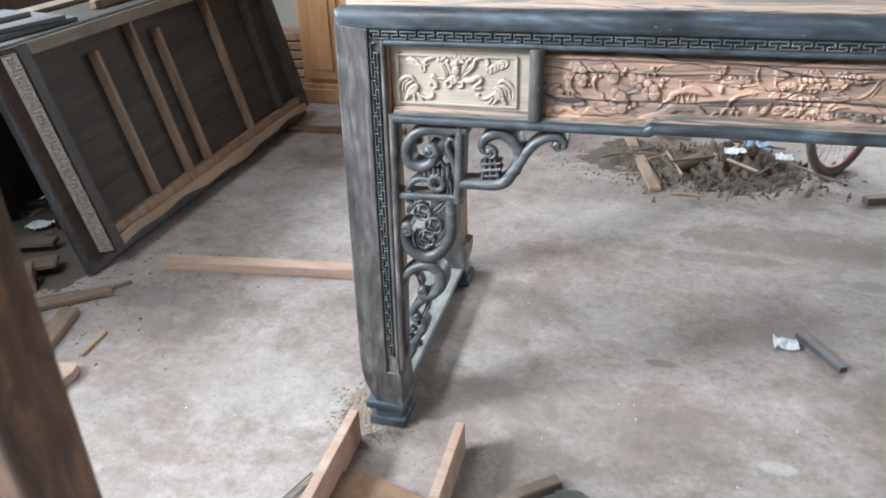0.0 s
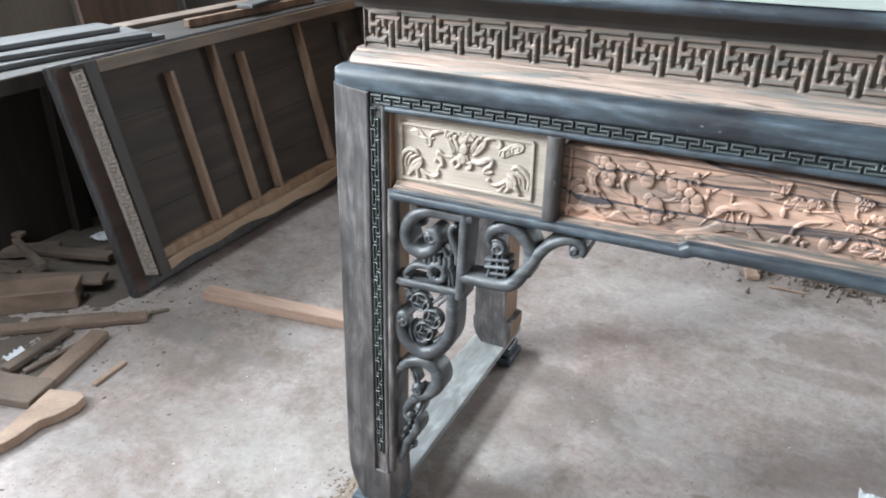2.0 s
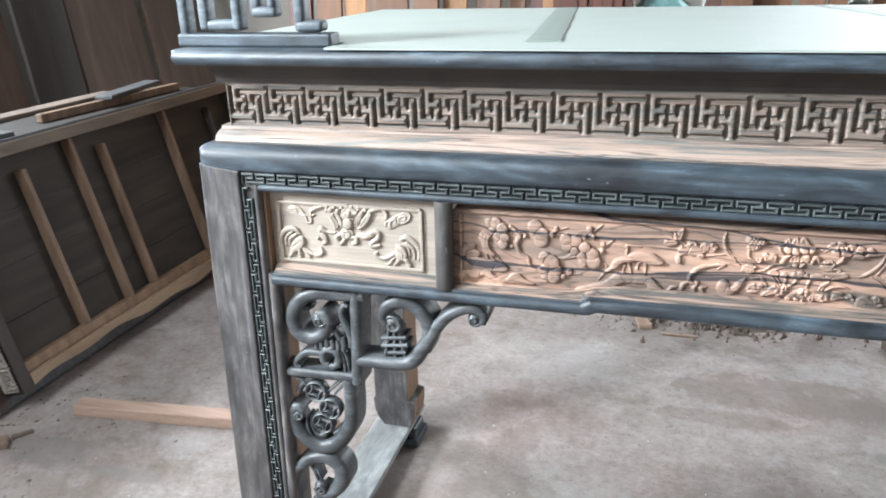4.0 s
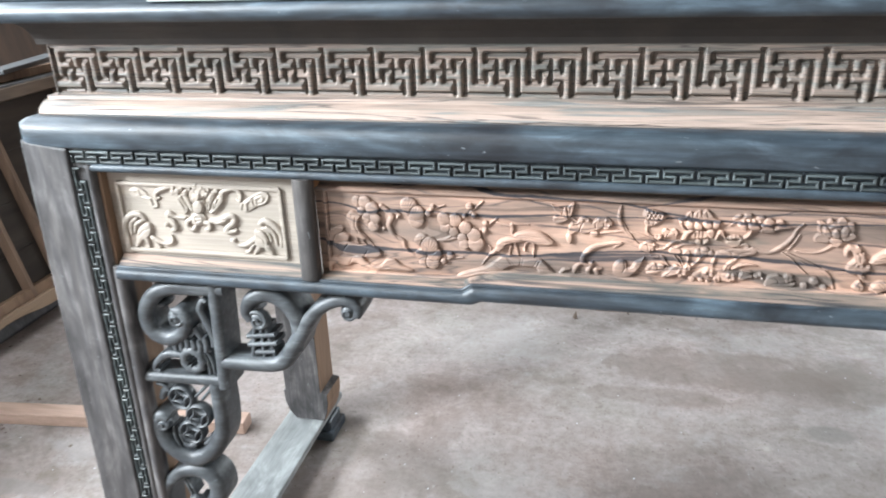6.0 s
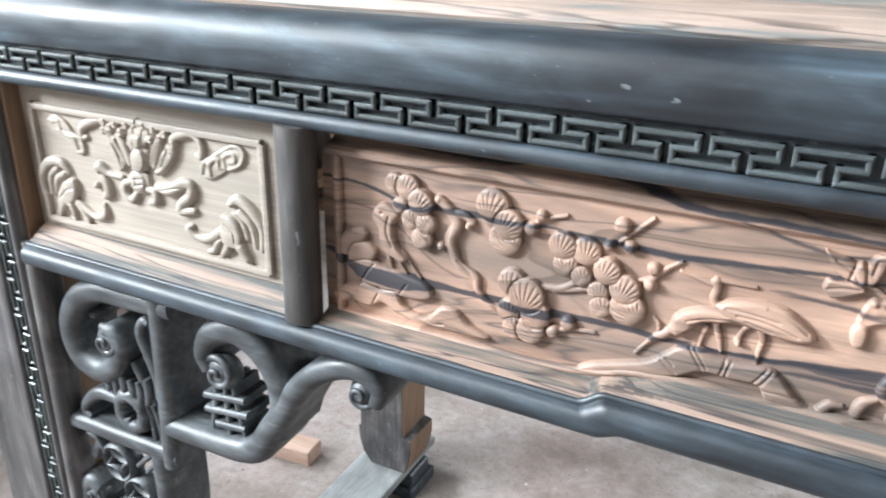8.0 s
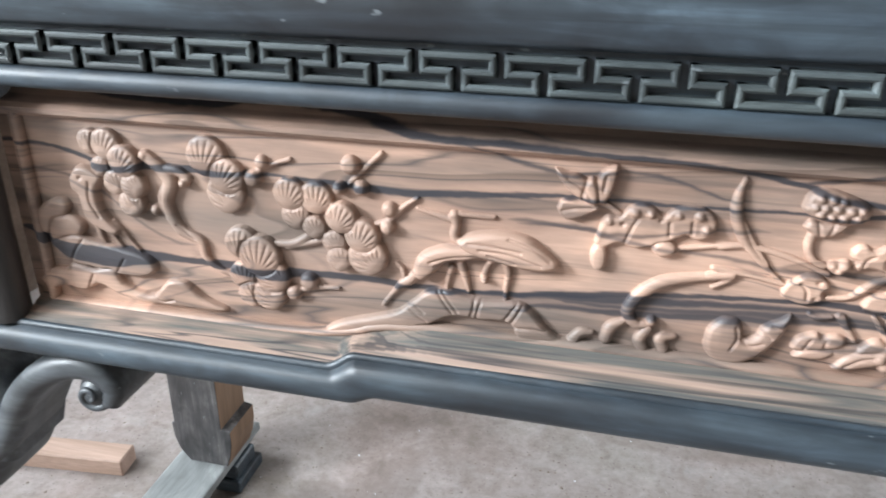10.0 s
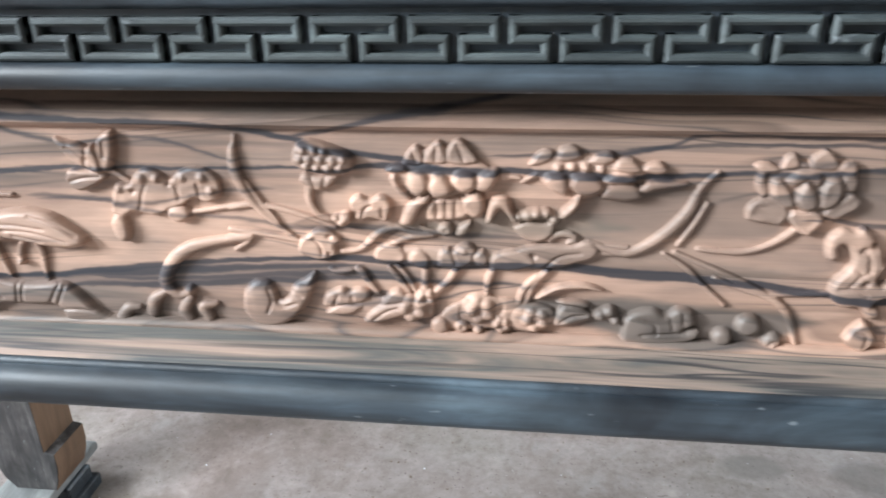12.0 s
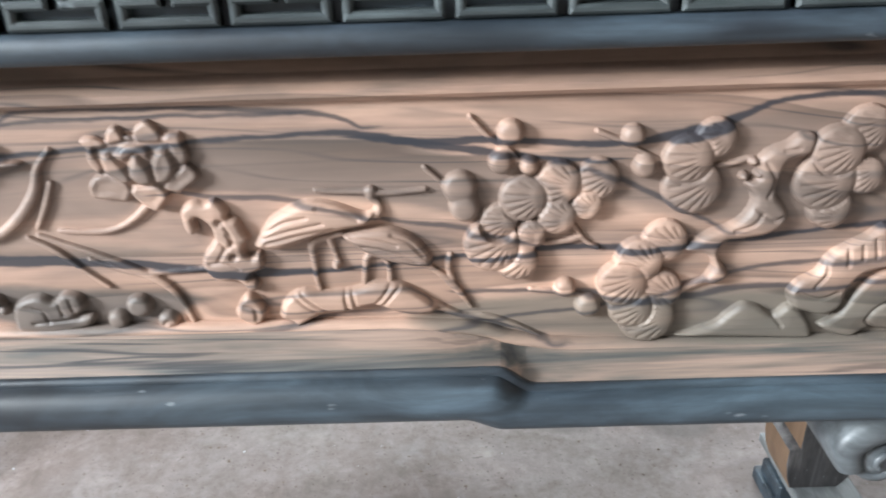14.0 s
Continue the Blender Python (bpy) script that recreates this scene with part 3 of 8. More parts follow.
box(0.95, 3.5, WB, WB + 0.2, 0, 1.05, 0, bm=bm)
box(0.95, 3.5, WB, WB + 0.2, 2.7, H, 0, bm=bm)
wall("wall_north", bm, "grey plastered workshop wall with a wide opening")
bm = box(WL - 0.2, -2.8, WF - 0.2, WF, 0, H, 0)
box(-1.1, WR + 0.2, WF - 0.2, WF, 0, H, 0, bm=bm)
box(-2.8, -1.1, WF - 0.2, WF, 2.95, H, 0, bm=bm)
wall("wall_south", bm, "grey plastered workshop wall with a wide doorway")


def roof():
    """The roof slab with an open roof light."""
    bm = box(WL - 0.2, -2.3, WF - 0.2, WB + 0.2, H, H + 0.1, 0)
    box(-0.9, WR + 0.2, WF - 0.2, WB + 0.2, H, H + 0.1, 0, bm=bm)
    box(-2.3, -0.9, WF - 0.2, -1.1, H, H + 0.1, 0, bm=bm)
    return box(-2.3, -0.9, 0.7, WB + 0.2, H, H + 0.1, 0, bm=bm)



tagged(part("ceiling", roof(), "roofing"), label="grey workshop roof", category="ceiling", kind="structure")

# ---- the carved altar table ----
XC = 0.5235
YF = 1.458


def mx(x):
    return 2 * XC - x


TABLE = thing("altar_table", (XC, 1.95, 0), label="large carved altar table, dark stained frame with pale carved panels", category="table")


def mirrored(build, name, material, parent=None, label="", smooth=False):
    """The part on the left, and its mirror image on the right."""
    a = part(name, build(), material, parent or TABLE, label, smooth)
    bm = build()
    for v in bm.verts:
        v.co.x = mx(v.co.x)
    b = part(name, bm, material, parent or TABLE, label, smooth)
    return a, b


def lean(z):
    """How far the legs stand out to the side at a height."""
    return -0.018 * (1.14 - z) / 0.94


def front_leg():
    outer = [(-0.474 + lean(z), z) for z in (1.125, 0.9, 0.6, 0.35, 0.24)]
    foot = [(-0.489, 0.18), (-0.481, 0.14), (-0.468, 0.108), (-0.455, 0.083)]
    inner = [(-0.372, 0.083), (-0.374, 0.19), (-0.3965 + lean(0.19), 0.19), (-0.3965, 1.1195)]
    bm = prism([(-0.4735, 1.131)] + outer[1:] + foot + inner, YF - 0.0005, YF + 0.1, "y", 0.004, 3)
    return bm


mirrored(front_leg, "leg", "stained_z", label="dark stained front leg")


def leg_channel():
    bm = prism([(-0.3965, 1.118), (-0.3965 + lean(0.19), 0.19), (-0.357 + lean(0.19), 0.19), (-0.357, 1.085), (-0.357, 1.118)], YF + 0.007, YF + 0.09, "y")
    return bm


mirrored(leg_channel, "leg_core", ["stained_z"])


def leg_bead():
    return tube([(-0.3635 + lean(z), z) for z in (1.0965, 0.9, 0.6, 0.3, 0.19)], 0.0068, 0.009, 10, bm=None, y=YF + 0.006)


mirrored(leg_bead, "leg_bead", "stained_z", smooth=True)


def leg_reveal():
    return prism([(-0.357, 1.085), (-0.357 + lean(0.19), 0.19), (-0.353 + lean(0.19), 0.19), (-0.353, 1.085)], YF + 0.008, YF + 0.085, "y")


mirrored(leg_reveal, "inner_strip", "bare_brown", label="unstained brown inner strip of the leg")


def foot_block(y0, y1):
    def build():
        bm = box(-0.462, -0.38, y0 + 0.012, y1 - 0.012, 0.026, 0.062, 0.004)
        return box(-0.478, -0.37, y0, y1, 0.0, 0.03, 0.005, 2, bm=bm)

    return build


mirrored(lambda: box(-0.512, -0.39, YF + 0.09, 2.40, 0.06, 0.081, 0.004, 2), "runner", "stained_y", label="flat grey stained floor runner")
mirrored(lambda: box(-0.484, -0.368, YF - 0.01, YF + 0.104, 0.061, 0.085, 0.005, 2), "foot_collar", "stained_x")
mirrored(foot_block(YF - 0.006, YF + 0.1), "foot", "stained_x")
mirrored(foot_block(2.25, 2.36), "foot", "stained_x")


def rear_leg():
    prof = [(-0.5, 1.16), (-0.5, 0.178), (-0.506, 0.174), (-0.504, 0.14), (-0.494, 0.108), (-0.474, 0.0815)]
    right = [(-0.386, 0.0815), (-0.376, 0.108), (-0.37, 0.14), (-0.37, 0.174), (-0.39, 0.178), (-0.39, 1.16)]
    return prism(prof + right, 2.24, 2.345, "y", 0.003)


for leg in mirrored(rear_leg, "leg", ["stained_z", "bare_brown"], label="rear leg, dark front and bare brown inner side"):
    side = 1 if leg.data.vertices[0].co.x < XC else -1
    for p in leg.data.polygons:
        if p.normal.x * side > 0.8:
            p.material_index = 1

# apron: broad rounded band, channel, bead
R0 = 1.5 - XC


def apron_band():
    prof = [(YF + 0.09, 1.1195), (YF + 0.003, 1.1195), (YF, 1.1225), (YF, 1.142)] + [(YF + 0.024 - 0.024 * math.cos(radians(a)), 1.142 + 0.021 * math.sin(radians(a))) for a in (15, 30, 45, 60, 75, 90)] + [(YF + 0.09, 1.163)]
    bm = bmesh.new()
    rings = []
    half = [(-0.4745, 0.010), (-0.4715, 0.0045), (-0.467, 0.0012), (-0.461, 0.0), (-0.3, 0.0), (XC, 0.0)]
    for x, cut in half + [(mx(x), c) for x, c in half[-2::-1]]:
        rings.append([bm.verts.new((x, max(y, YF + cut), min(z, 1.163 - cut))) for y, z in prof])
    n = len(prof)
    for a, b in zip(rings, rings[1:]):
        for i in range(n):
            bm.faces.new((a[i], b[i], b[(i + 1) % n], a[(i + 1) % n]))
    bm.faces.new(rings[0][::-1])
    bm.faces.new(rings[-1])
    return bm


part("apron_band", apron_band(), "stained_x", TABLE, "broad rounded dark stained band", True)
part("apron_core", box(-0.3565, mx(-0.3565), YF + 0.0075, YF + 0.06, 1.086, 1.1195, 0), "stained_x", TABLE)
part("apron_bead", moulding([(YF + 0.02, 1.0845)] + [(YF + 0.004 - 0.006 * math.sin(radians(a)), 1.0908 - 0.0062 * math.cos(radians(a))) for a in range(0, 181, 20)] + [(YF + 0.02, 1.097)], -0.366, mx(-0.366)), "stained_x", TABLE, "", True)

PERIOD = 0.0414


def key_cell(put, a):
    """One hook pair of the meander, from the run a; put(u0, u1, v0, v1) lays a ridge, v from 0 (inside) to 1 (outside)."""
    P, w, e, d = PERIOD, 0.0019, 0.905 * PERIOD, 0.0003
    hi, mid, lo, b = 0.0158, 0.0084, 0.0010, a + 0.5 * PERIOD
    put(a, a + e, hi - w, hi + w)
    put(b, a + e, mid - w, mid + w)
    put(b, b + e, lo - w, lo + w)
    put(a + P, b + e, mid - w, mid + w)
    put(a, a + 2 * w, mid - w, hi + w, d)
    put(a + e - 2 * w, a + e, mid - w, hi + w, d)
    put(b, b + 2 * w, lo - w, mid + w, d)
    put(b + e - 2 * w, b + e, lo - w, mid + w, d)


def ridge(bm, x0, x1, y0, y1, z0, z1, c=0.0007):
    """A small ridge with a chamfered front, facing -y."""
    back = [bm.verts.new(p) for p in ((x0, y1, z0), (x1, y1, z0), (x1, y1, z1), (x0, y1, z1))]
    mid = [bm.verts.new(p) for p in ((x0, y0 + c, z0), (x1, y0 + c, z0), (x1, y0 + c, z1), (x0, y0 + c, z1))]
    top = [bm.verts.new(p) for p in ((x0 + c, y0, z0 + c), (x1 - c, y0, z0 + c), (x1 - c, y0, z1 - c), (x0 + c, y0, z1 - c))]
    for a, b in ((back, mid), (mid, top)):
        for i in range(4):
            bm.faces.new((a[i], a[(i + 1) % 4], b[(i + 1) % 4], b[i]))
    bm.faces.new(top)


def apron_key():
    bm = bmesh.new()
    z0 = 1.0985
    n = int((mx(-0.372) + 0.365) / PERIOD)
    for k in range(-2, n + 2):
        key_cell(lambda u0, u1, v0, v1, d=0.0: max(u0, -0.3925) + 0.001 < min(u1, mx(-0.3925)) and ridge(bm, max(u0, -0.3925), min(u1, mx(-0.3925)), YF + 0.001 + d, YF + 0.0115, z0 + v0, z0 + v1, 0.0013), -0.365 + k * PERIOD)
    return bm


part("meander_border", apron_key(), "stained_key", TABLE, "carved meander border, grey with dark grooves")


def leg_key():
    bm = bmesh.new()

    def put(u0, u1, v0, v1, d=0.0):
        z0, z1 = 1.094 - u1, 1.094 - u0
        s = lean((z0 + z1) / 2)
        ridge(bm, -0.3755 - v1 + s, -0.3755 - v0 + s, YF + 0.001 + d, YF + 0.0115, z0, z1, 0.0012)

    for k in range(20):
        key_cell(put, 0.004 + k * PERIOD)
    return bm


mirrored(leg_key, "meander_border", "stained_key", label="carved meander border down the leg")

# side and back aprons, plain
for x in (-0.47, mx(-0.47) - 0.04):
    part("side_apron", box(x, x + 0.04, YF + 0.1, 2.24, 0.93, 1.16, 0.003), "stained_x", TABLE)
part("back_apron", box(-0.39, mx(-0.39), 2.29, 2.33, 1.0, 1.16, 0.003), "stained_x", TABLE)

# waist, mouldings and top
part("waist_base", moulding([(2.38, 1.1605), (1.488, 1.1605), (1.4865, 1.166), (1.4885, 1.172), (1.495, 1.178), (1.503, 1.1815), (1.512, 1.183), (1.513, 1.188), (2.38, 1.188)], -0.452, mx(-0.452)), "waist_wood", TABLE, "stepped base moulding of pale streaked wood", False)
part("waist_core", box(-0.436, mx(-0.436), 1.5655, 2.36, 1.186, 1.279, 0.001), "fret_wood", TABLE, "waist board of greyish brown wood")
# Dark cove, lowered so its near-black also stands for the shade below.
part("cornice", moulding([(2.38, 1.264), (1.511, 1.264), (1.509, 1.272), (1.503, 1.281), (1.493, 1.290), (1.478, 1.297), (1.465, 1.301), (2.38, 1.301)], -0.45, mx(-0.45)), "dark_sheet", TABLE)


def top_slab():
    prof = [(2.47, 1.300)] + [(1.460 - 0.016 * math.sin(radians(a)), 1.3135 - 0.0135 * math.cos(radians(a))) for a in range(0, 151, 15)] + [(1.456, 1.327), (2.47, 1.327)]
    bm = moulding(prof, -0.492, mx(-0.492))
    ends = [e for e in bm.edges if all(abs(v.co.x + 0.492) < 1e-4 for v in e.verts) or all(abs(v.co.x - mx(-0.492)) < 1e-4 for v in e.verts)]
    bmesh.ops.bevel(bm, geom=ends, offset=0.008, segments=3, affect="EDGES", profile=0.5)
    return bm


part("tabletop", top_slab(), "stained_x", TABLE, "dark stained tabletop with rounded edge", True)

WP = 0.0715


# the grooves of one repeat of the interlocking cross pattern, by columns along and levels up: (column, column, level, level)
LEVELS = (1.2550, 1.2490, 1.2405, 1.2262, 1.2128, 1.1962)
GROOVES = ((0, 0, 0, 4), (4, 4, 2, 5), (1, 1, 1, 2), (3, 3, 4, 5), (2, 2, 2, 4), (1, 3, 3, 3), (3, 3, 2, 3), (1, 1, 3, 4), (1, 5, 1, 1), (-1, 3, 5, 5), (1, 2, 2, 2), (2, 3, 4, 4), (3, 4, 2, 2), (0, 1, 4, 4))


def fret_field(length, step):
    """Interlocking fretwork: round-shouldered ridges left standing between grooves that are cut into one board. Rows of (along, proud, up) and the faces."""
    cw = WP / 5
    xs, zs = np.arange(0.0, length, step), np.arange(1.187, 1.2775, step)
    X, Z = np.meshgrid(xs, zs, indexing="ij")
    C = (X - 0.005) % WP
    off, depth = np.full(X.shape, 9.0), np.zeros(X.shape)
    for c0, c1, r0, r1 in GROOVES:
        upright = c0 == c1
        half = 0.0033 if upright else 0.0033
        for shift in (-WP, 0, WP):
            dx = np.maximum(np.maximum(c0 * cw - C - shift, C + shift - c1 * cw), 0)
            dz = np.maximum(np.maximum(LEVELS[r1] - Z, Z - LEVELS[r0]), 0)
            dist = np.hypot(dx, dz) - half
            off = np.minimum(off, dist)
            if upright:
                cut = 0.0068 * np.clip(-dist / 0.0014, 0, 1)
            else:
                # the floor of a level groove slopes out towards its lower edge
                cut = 0.0050 * np.clip((Z - LEVELS[r0]) / (2 * half) + 0.5, 0, 1) * np.clip(-dist / 0.0010, 0, 1)
            depth = np.maximum(depth, cut)
    proud = 0.0130 + 0.0036 * np.sqrt(np.clip(1 - (1 - np.clip(off / 0.0034, 0, 1)) ** 2, 0, 1))
    proud = np.where(off < 0, 0.0130 - depth, proud)
    proud = np.where((Z > 1.192) & (Z < 1.2585), proud, 0.0166)
    proud = np.where((X < 0.0023) | (X > length - 0.0023), 0.018, proud)
    i, j = np.meshgrid(np.arange(len(xs) - 1), np.arange(len(zs) - 1), indexing="ij")
    q = (i * len(zs) + j).ravel()
    return np.stack([X, proud, Z], 2).reshape(-1, 3), np.stack([q, q + len(zs), q + len(zs) + 1, q + 1], 1).tolist()


def waist_fret():
    rows, faces = fret_field(mx(-0.4335) + 0.4335, 0.0008)
    return (np.array((-0.4335, 1.5308, 0)) + rows * (1, -1, 1)).tolist(), [], faces


part("waist_fret", waist_fret(), "fret_wood", TABLE, "carved interlocking fretwork, greyish brown")

# rail under the panels, with the step on each side
def rail():
    """Rounded rail with a small fillet on top; its middle stretch stands higher and prouder, with a slanting, eased step."""
    bm = bmesh.new()
    side, middle = (0.9325, 0.9105, 0.009), (0.9425, 0.9170, 0.0105)
    rise = [(q / 10, (q / 10) ** 2 * (3 - q / 5)) for q in range(11)]
    half = [(-0.35, side), (0.1, side)] + [(0.198 + 0.019 * q, tuple(a + k * (b - a) for a, b in zip(side, middle))) for q, k in rise] + [(0.35, middle), (XC, middle)]
    rings = []
    for x, (zt, zb, out) in half + [(mx(x), p) for x, p in half[-2::-1]]:
        zc, rz = (zt - 0.003 + zb) / 2, (zt - 0.003 - zb) / 2
        ring = [(YF + 0.006, zb), (YF + 0.006, zt - 0.004), (YF + 0.0015, zt), (YF - 0.0005, zt), (YF - 0.0020, zt - 0.0015), (YF - 0.0018, zt - 0.0032)]
        ring += [(YF - (out + 0.0005) * math.cos(radians(a)) ** 0.75, zc + rz * math.sin(radians(a)) - 0.0006) for a in range(75, -76, -15)] + [(YF + 0.006, zb)]
        slant = (0.016 if x < XC else -0.016) if 0.19 < min(x, mx(x)) < 0.22 else 0.0
        rings.append([bm.verts.new((x + slant * min(max((zt - z) / (zt - zb), 0), 1), y, z)) for y, z in ring])
    for a, b in zip(rings, rings[1:]):
        for i in range(len(a)):
            bm.faces.new((a[i], b[i], b[(i + 1) % len(a)], a[(i + 1) % len(a)]))
    bm.faces.new(rings[0][::-1])
    bm.faces.new(rings[-1])
    return bm


part("rail", rail(), "stained_x", TABLE, "rounded dark stained rail", True)
mirrored(lambda: tube([(-0.348 + lean(z) * 1.3, z) for z in (0.93, 0.7, 0.45, 0.2)], 0.011, 0.016, 12, 2.4, y=YF + 0.014), "leg_rod", "stained_z", smooth=True)
mirrored(lambda: tube([(-0.0265, 0.931), (-0.0255, 1.0865)], 0.0155, 0.013, 14, 2.3, y=YF + 0.006), "post", "stained_post", smooth=True)

# panels
PANEL_Y = 1.482
small_a, small_b = mirrored(lambda: box(-0.354, -0.036, PANEL_Y, PANEL_Y + 0.02, 0.93, 1.086, 0), "small_panel", "pale_panel", label="pale grey-brown small carved panel")
long_panel = part("long_panel", box(-0.016, mx(-0.016), PANEL_Y, PANEL_Y + 0.03, 0.928, 1.0665, 0), "striped", TABLE, "long carved panel of pinkish wood with black streaks")



class Relief:
    """Carving on a panel: shapes in millimetres from the panel's lower left corner, raised towards the room."""

    STEP = 0.42

    def __init__(self, panel):
        self.panel, self.x0, self.z0, self.mat = panel
        self.bold = 1.0 if self.panel is long_panel else 1.32
        self.shapes = []

    def stroke(self, *pts):
        self.shapes.append(("stroke", spline([(u, v, q * self.bold) for u, v, q in pts], 5)))

    def lumps(self, *pts):
        self.shapes.append(("lumps", np.array(pts, float)))

    def form(self, high, edge, hollow, *outline):
        """A shape with a closed, curved outline, rounded over at its edge and domed; hollow: how far its middle sinks below the rim."""
        ring = spline((*outline, outline[0], outline[1]), 4)[:-4]
        self.shapes.append(("form", np.column_stack([ring, np.zeros(len(ring))]), high, edge, hollow))

    def bumps(self, high, *pts):
        for u, v, q in pts:
            self.shapes.append(("bump", u, v, q, high))

    def groove(self, *pts):
        self.shapes.append(("groove", spline(pts, 5)))

    def fan(self, u, v, r, angle):
        """A round tuft of needles, its grooves spreading from a root on its rim."""
        grow = 1.35 + 0.3 * (radians(angle) - math.pi / 2) + 0.25 * math.sin(3.0 * u) if u < 520 else math.pi + 0.55 * math.sin(2.3 * u)
        self.shapes.append(("fan", u, v, r, grow))

    def height(self, U, V):
        top = np.full(U.shape, -1.0)
        for k, s in enumerate(self.shapes):
            base = 0.35 * (k % 7)
            if s[0] == "groove":
                depth = np.zeros(U.shape)
                for (ua, va, ra), (ub, vb, rb) in zip(s[1], s[1][1:]):
                    du, dv = ub - ua, vb - va
                    f = np.clip(((U - ua) * du + (V - va) * dv) / (du * du + dv * dv + 1e-9), 0, 1)
                    r = max(0.5 * (ra + rb), 1.05)
                    depth = np.maximum(depth, np.clip(1 - np.hypot(U - ua - f * du, V - va - f * dv) / r, 0, 1) * min(0.9 * r + 0.3, 3.4))
                top = np.where(top > 0, np.maximum(top - depth, 0.2), top)
                h = top
            elif s[0] == "bump":
                u, v, q, high = s[1:]
                h = top = top + np.where(top > 0, high * np.sqrt(np.maximum(1 - ((U - u) ** 2 + (V - v) ** 2) / q**2, 0)), 0)
            elif s[0] == "form":
                p, high, edge, hollow = s[1:]
                d, odd = np.full(U.shape, 99.0), np.zeros(U.shape, bool)
                for (ua, va, _), (ub, vb, _) in zip(p, np.roll(p, -1, 0)):
                    du, dv = ub - ua, vb - va
                    f = np.clip(((U - ua) * du + (V - va) * dv) / (du * du + dv * dv + 1e-9), 0, 1)
                    d = np.minimum(d, np.hypot(U - ua - f * du, V - va - f * dv))
                    if va != vb:
                        odd ^= ((va > V) != (vb > V)) & (U < du * (V - va) / (dv + 1e-12) + ua)
                e = np.clip(d / edge, 0, 1)
                h = 0.5 + (high - 0.5) * np.sqrt(1 - (1 - e) ** 2) + 0.9 * np.clip(d / 8, 0, 1) ** 0.7 - 1.3 * hollow * np.clip((d - 0.7 * edge) / 3.0, 0, 1) + 0.12 * k + 0.35 * hollow * np.sin(U * 0.55 + 0.8 * np.sin(V * 0.5)) * np.sin(V * 0.6 + U * 0.15)
                h = np.where(odd, h, -9)
                top = np.where(odd, np.maximum(h, top - 1.5), top)
            elif s[0] == "stroke":
                p = s[1]
                best = np.full(U.shape, -9.0)
                for (ua, va, ra), (ub, vb, rb) in zip(p, p[1:]):
                    du, dv = ub - ua, vb - va
                    f = np.clip(((U - ua) * du + (V - va) * dv) / (du * du + dv * dv + 1e-9), 0, 1)
                    d = np.hypot(U - ua - f * du, V - va - f * dv)
                    r = np.maximum(ra + f * (rb - ra), 1.25)
                    q = 1 - (d / r) ** 2
                    best = np.maximum(best, np.where(q > 0, np.maximum(q, 0) ** 0.36 * np.minimum(0.9 * r + 0.3, 4.6 + 0.12 * r) + 0.6, -9))
                h = best
            elif s[0] == "lumps":
                near, dome = np.zeros(U.shape), np.zeros(U.shape)
                for m, (u, v, r) in enumerate(s[1]):
                    d = np.hypot(U - u, V - v)
                    near += np.exp(np.clip((r - d) / 1.5, -30, 30))
                    dome = np.maximum(dome, np.sqrt(np.maximum(1 - (d / r) ** 2, 0)) * (0.8 + 0.11 * r + 0.5 * (m % 3)))
                e = 1.5 * np.log(near + 1e-12)
                edge = np.clip(e / 2.6, 0, 1)
                h = np.where(e > 0, np.sqrt(1 - (1 - edge) ** 2) * 2.9 + 0.7 + dome, -9)
            else:
                u, v, r = s[1:4]
                d = np.hypot(U - u, V - v) / r
                q = np.maximum(1 - d**2, 0)
                a = s[4]
                h = np.where(d < 1, q**0.36 * 3.4 + 1.7 + base, -9)
                cu, cv = u - 0.95 * r * math.cos(a), v - 0.95 * r * math.sin(a)
                phi = (np.arctan2(V - cv, U - cu) - a + math.pi) % (2 * math.pi) - math.pi
                far = np.hypot(U - cu, V - cv) / r
                turn = 0.235
                near = np.abs((phi / turn + 0.5) % 1 - 0.5) * turn * far * r
                cut = np.clip(1.15 - near / 0.70, 0, 1) * np.clip((far - 0.55) / 0.3, 0, 1)
                h = h - 0.85 * cut * np.clip((0.86 - d) / 0.10, 0, 1)
                top = np.where(d < 1, h, top)
            top = np.maximum(top, h)
        return top

    def build(self, name, label=""):
        lo = np.array([np.min(s[1][:, :2] - s[1][:, 2:3], 0) if s[0] in ("stroke", "lumps", "groove", "form") else np.array(s[1:3]) - s[3] for s in self.shapes]).min(0) - 2
        hi = np.array([np.max(s[1][:, :2] + s[1][:, 2:3], 0) if s[0] in ("stroke", "lumps", "groove", "form") else np.array(s[1:3]) + s[3] for s in self.shapes]).max(0) + 2
        u = np.arange(lo[0], hi[0], self.STEP)
        v = np.arange(lo[1], hi[1], self.STEP)
        U, V = np.meshgrid(u, v, indexing="ij")
        Hh = self.height(U, V)
        solid = (Hh > 0).astype(float)
        high, reach = np.where(solid > 0, Hh, 0.0), solid.copy()
        cover = solid
        # the carving runs out below the ground of the panel, so that its outline is smooth
        for _ in range(2):
            high, reach, cover = (sum(np.roll(q, (a, b), (0, 1)) * (3 if a == b == 0 else 1) for a in (-1, 0, 1) for b in (-1, 0, 1)) / 11 for q in (high, reach, cover))
        on = cover > 0.03
        cell = on[:-1, :-1] | on[1:, :-1] | on[:-1, 1:] | on[1:, 1:]
        use = np.zeros(on.shape, bool)
        for a, b in ((0, 0), (1, 0), (0, 1), (1, 1)):
            use[a : a + cell.shape[0], b : b + cell.shape[1]] |= cell
        index = np.cumsum(use).reshape(use.shape) - 1
        rise = np.clip((cover - 0.12) / 0.62, 0, 1)
        rise = rise * rise * (3 - 2 * rise)
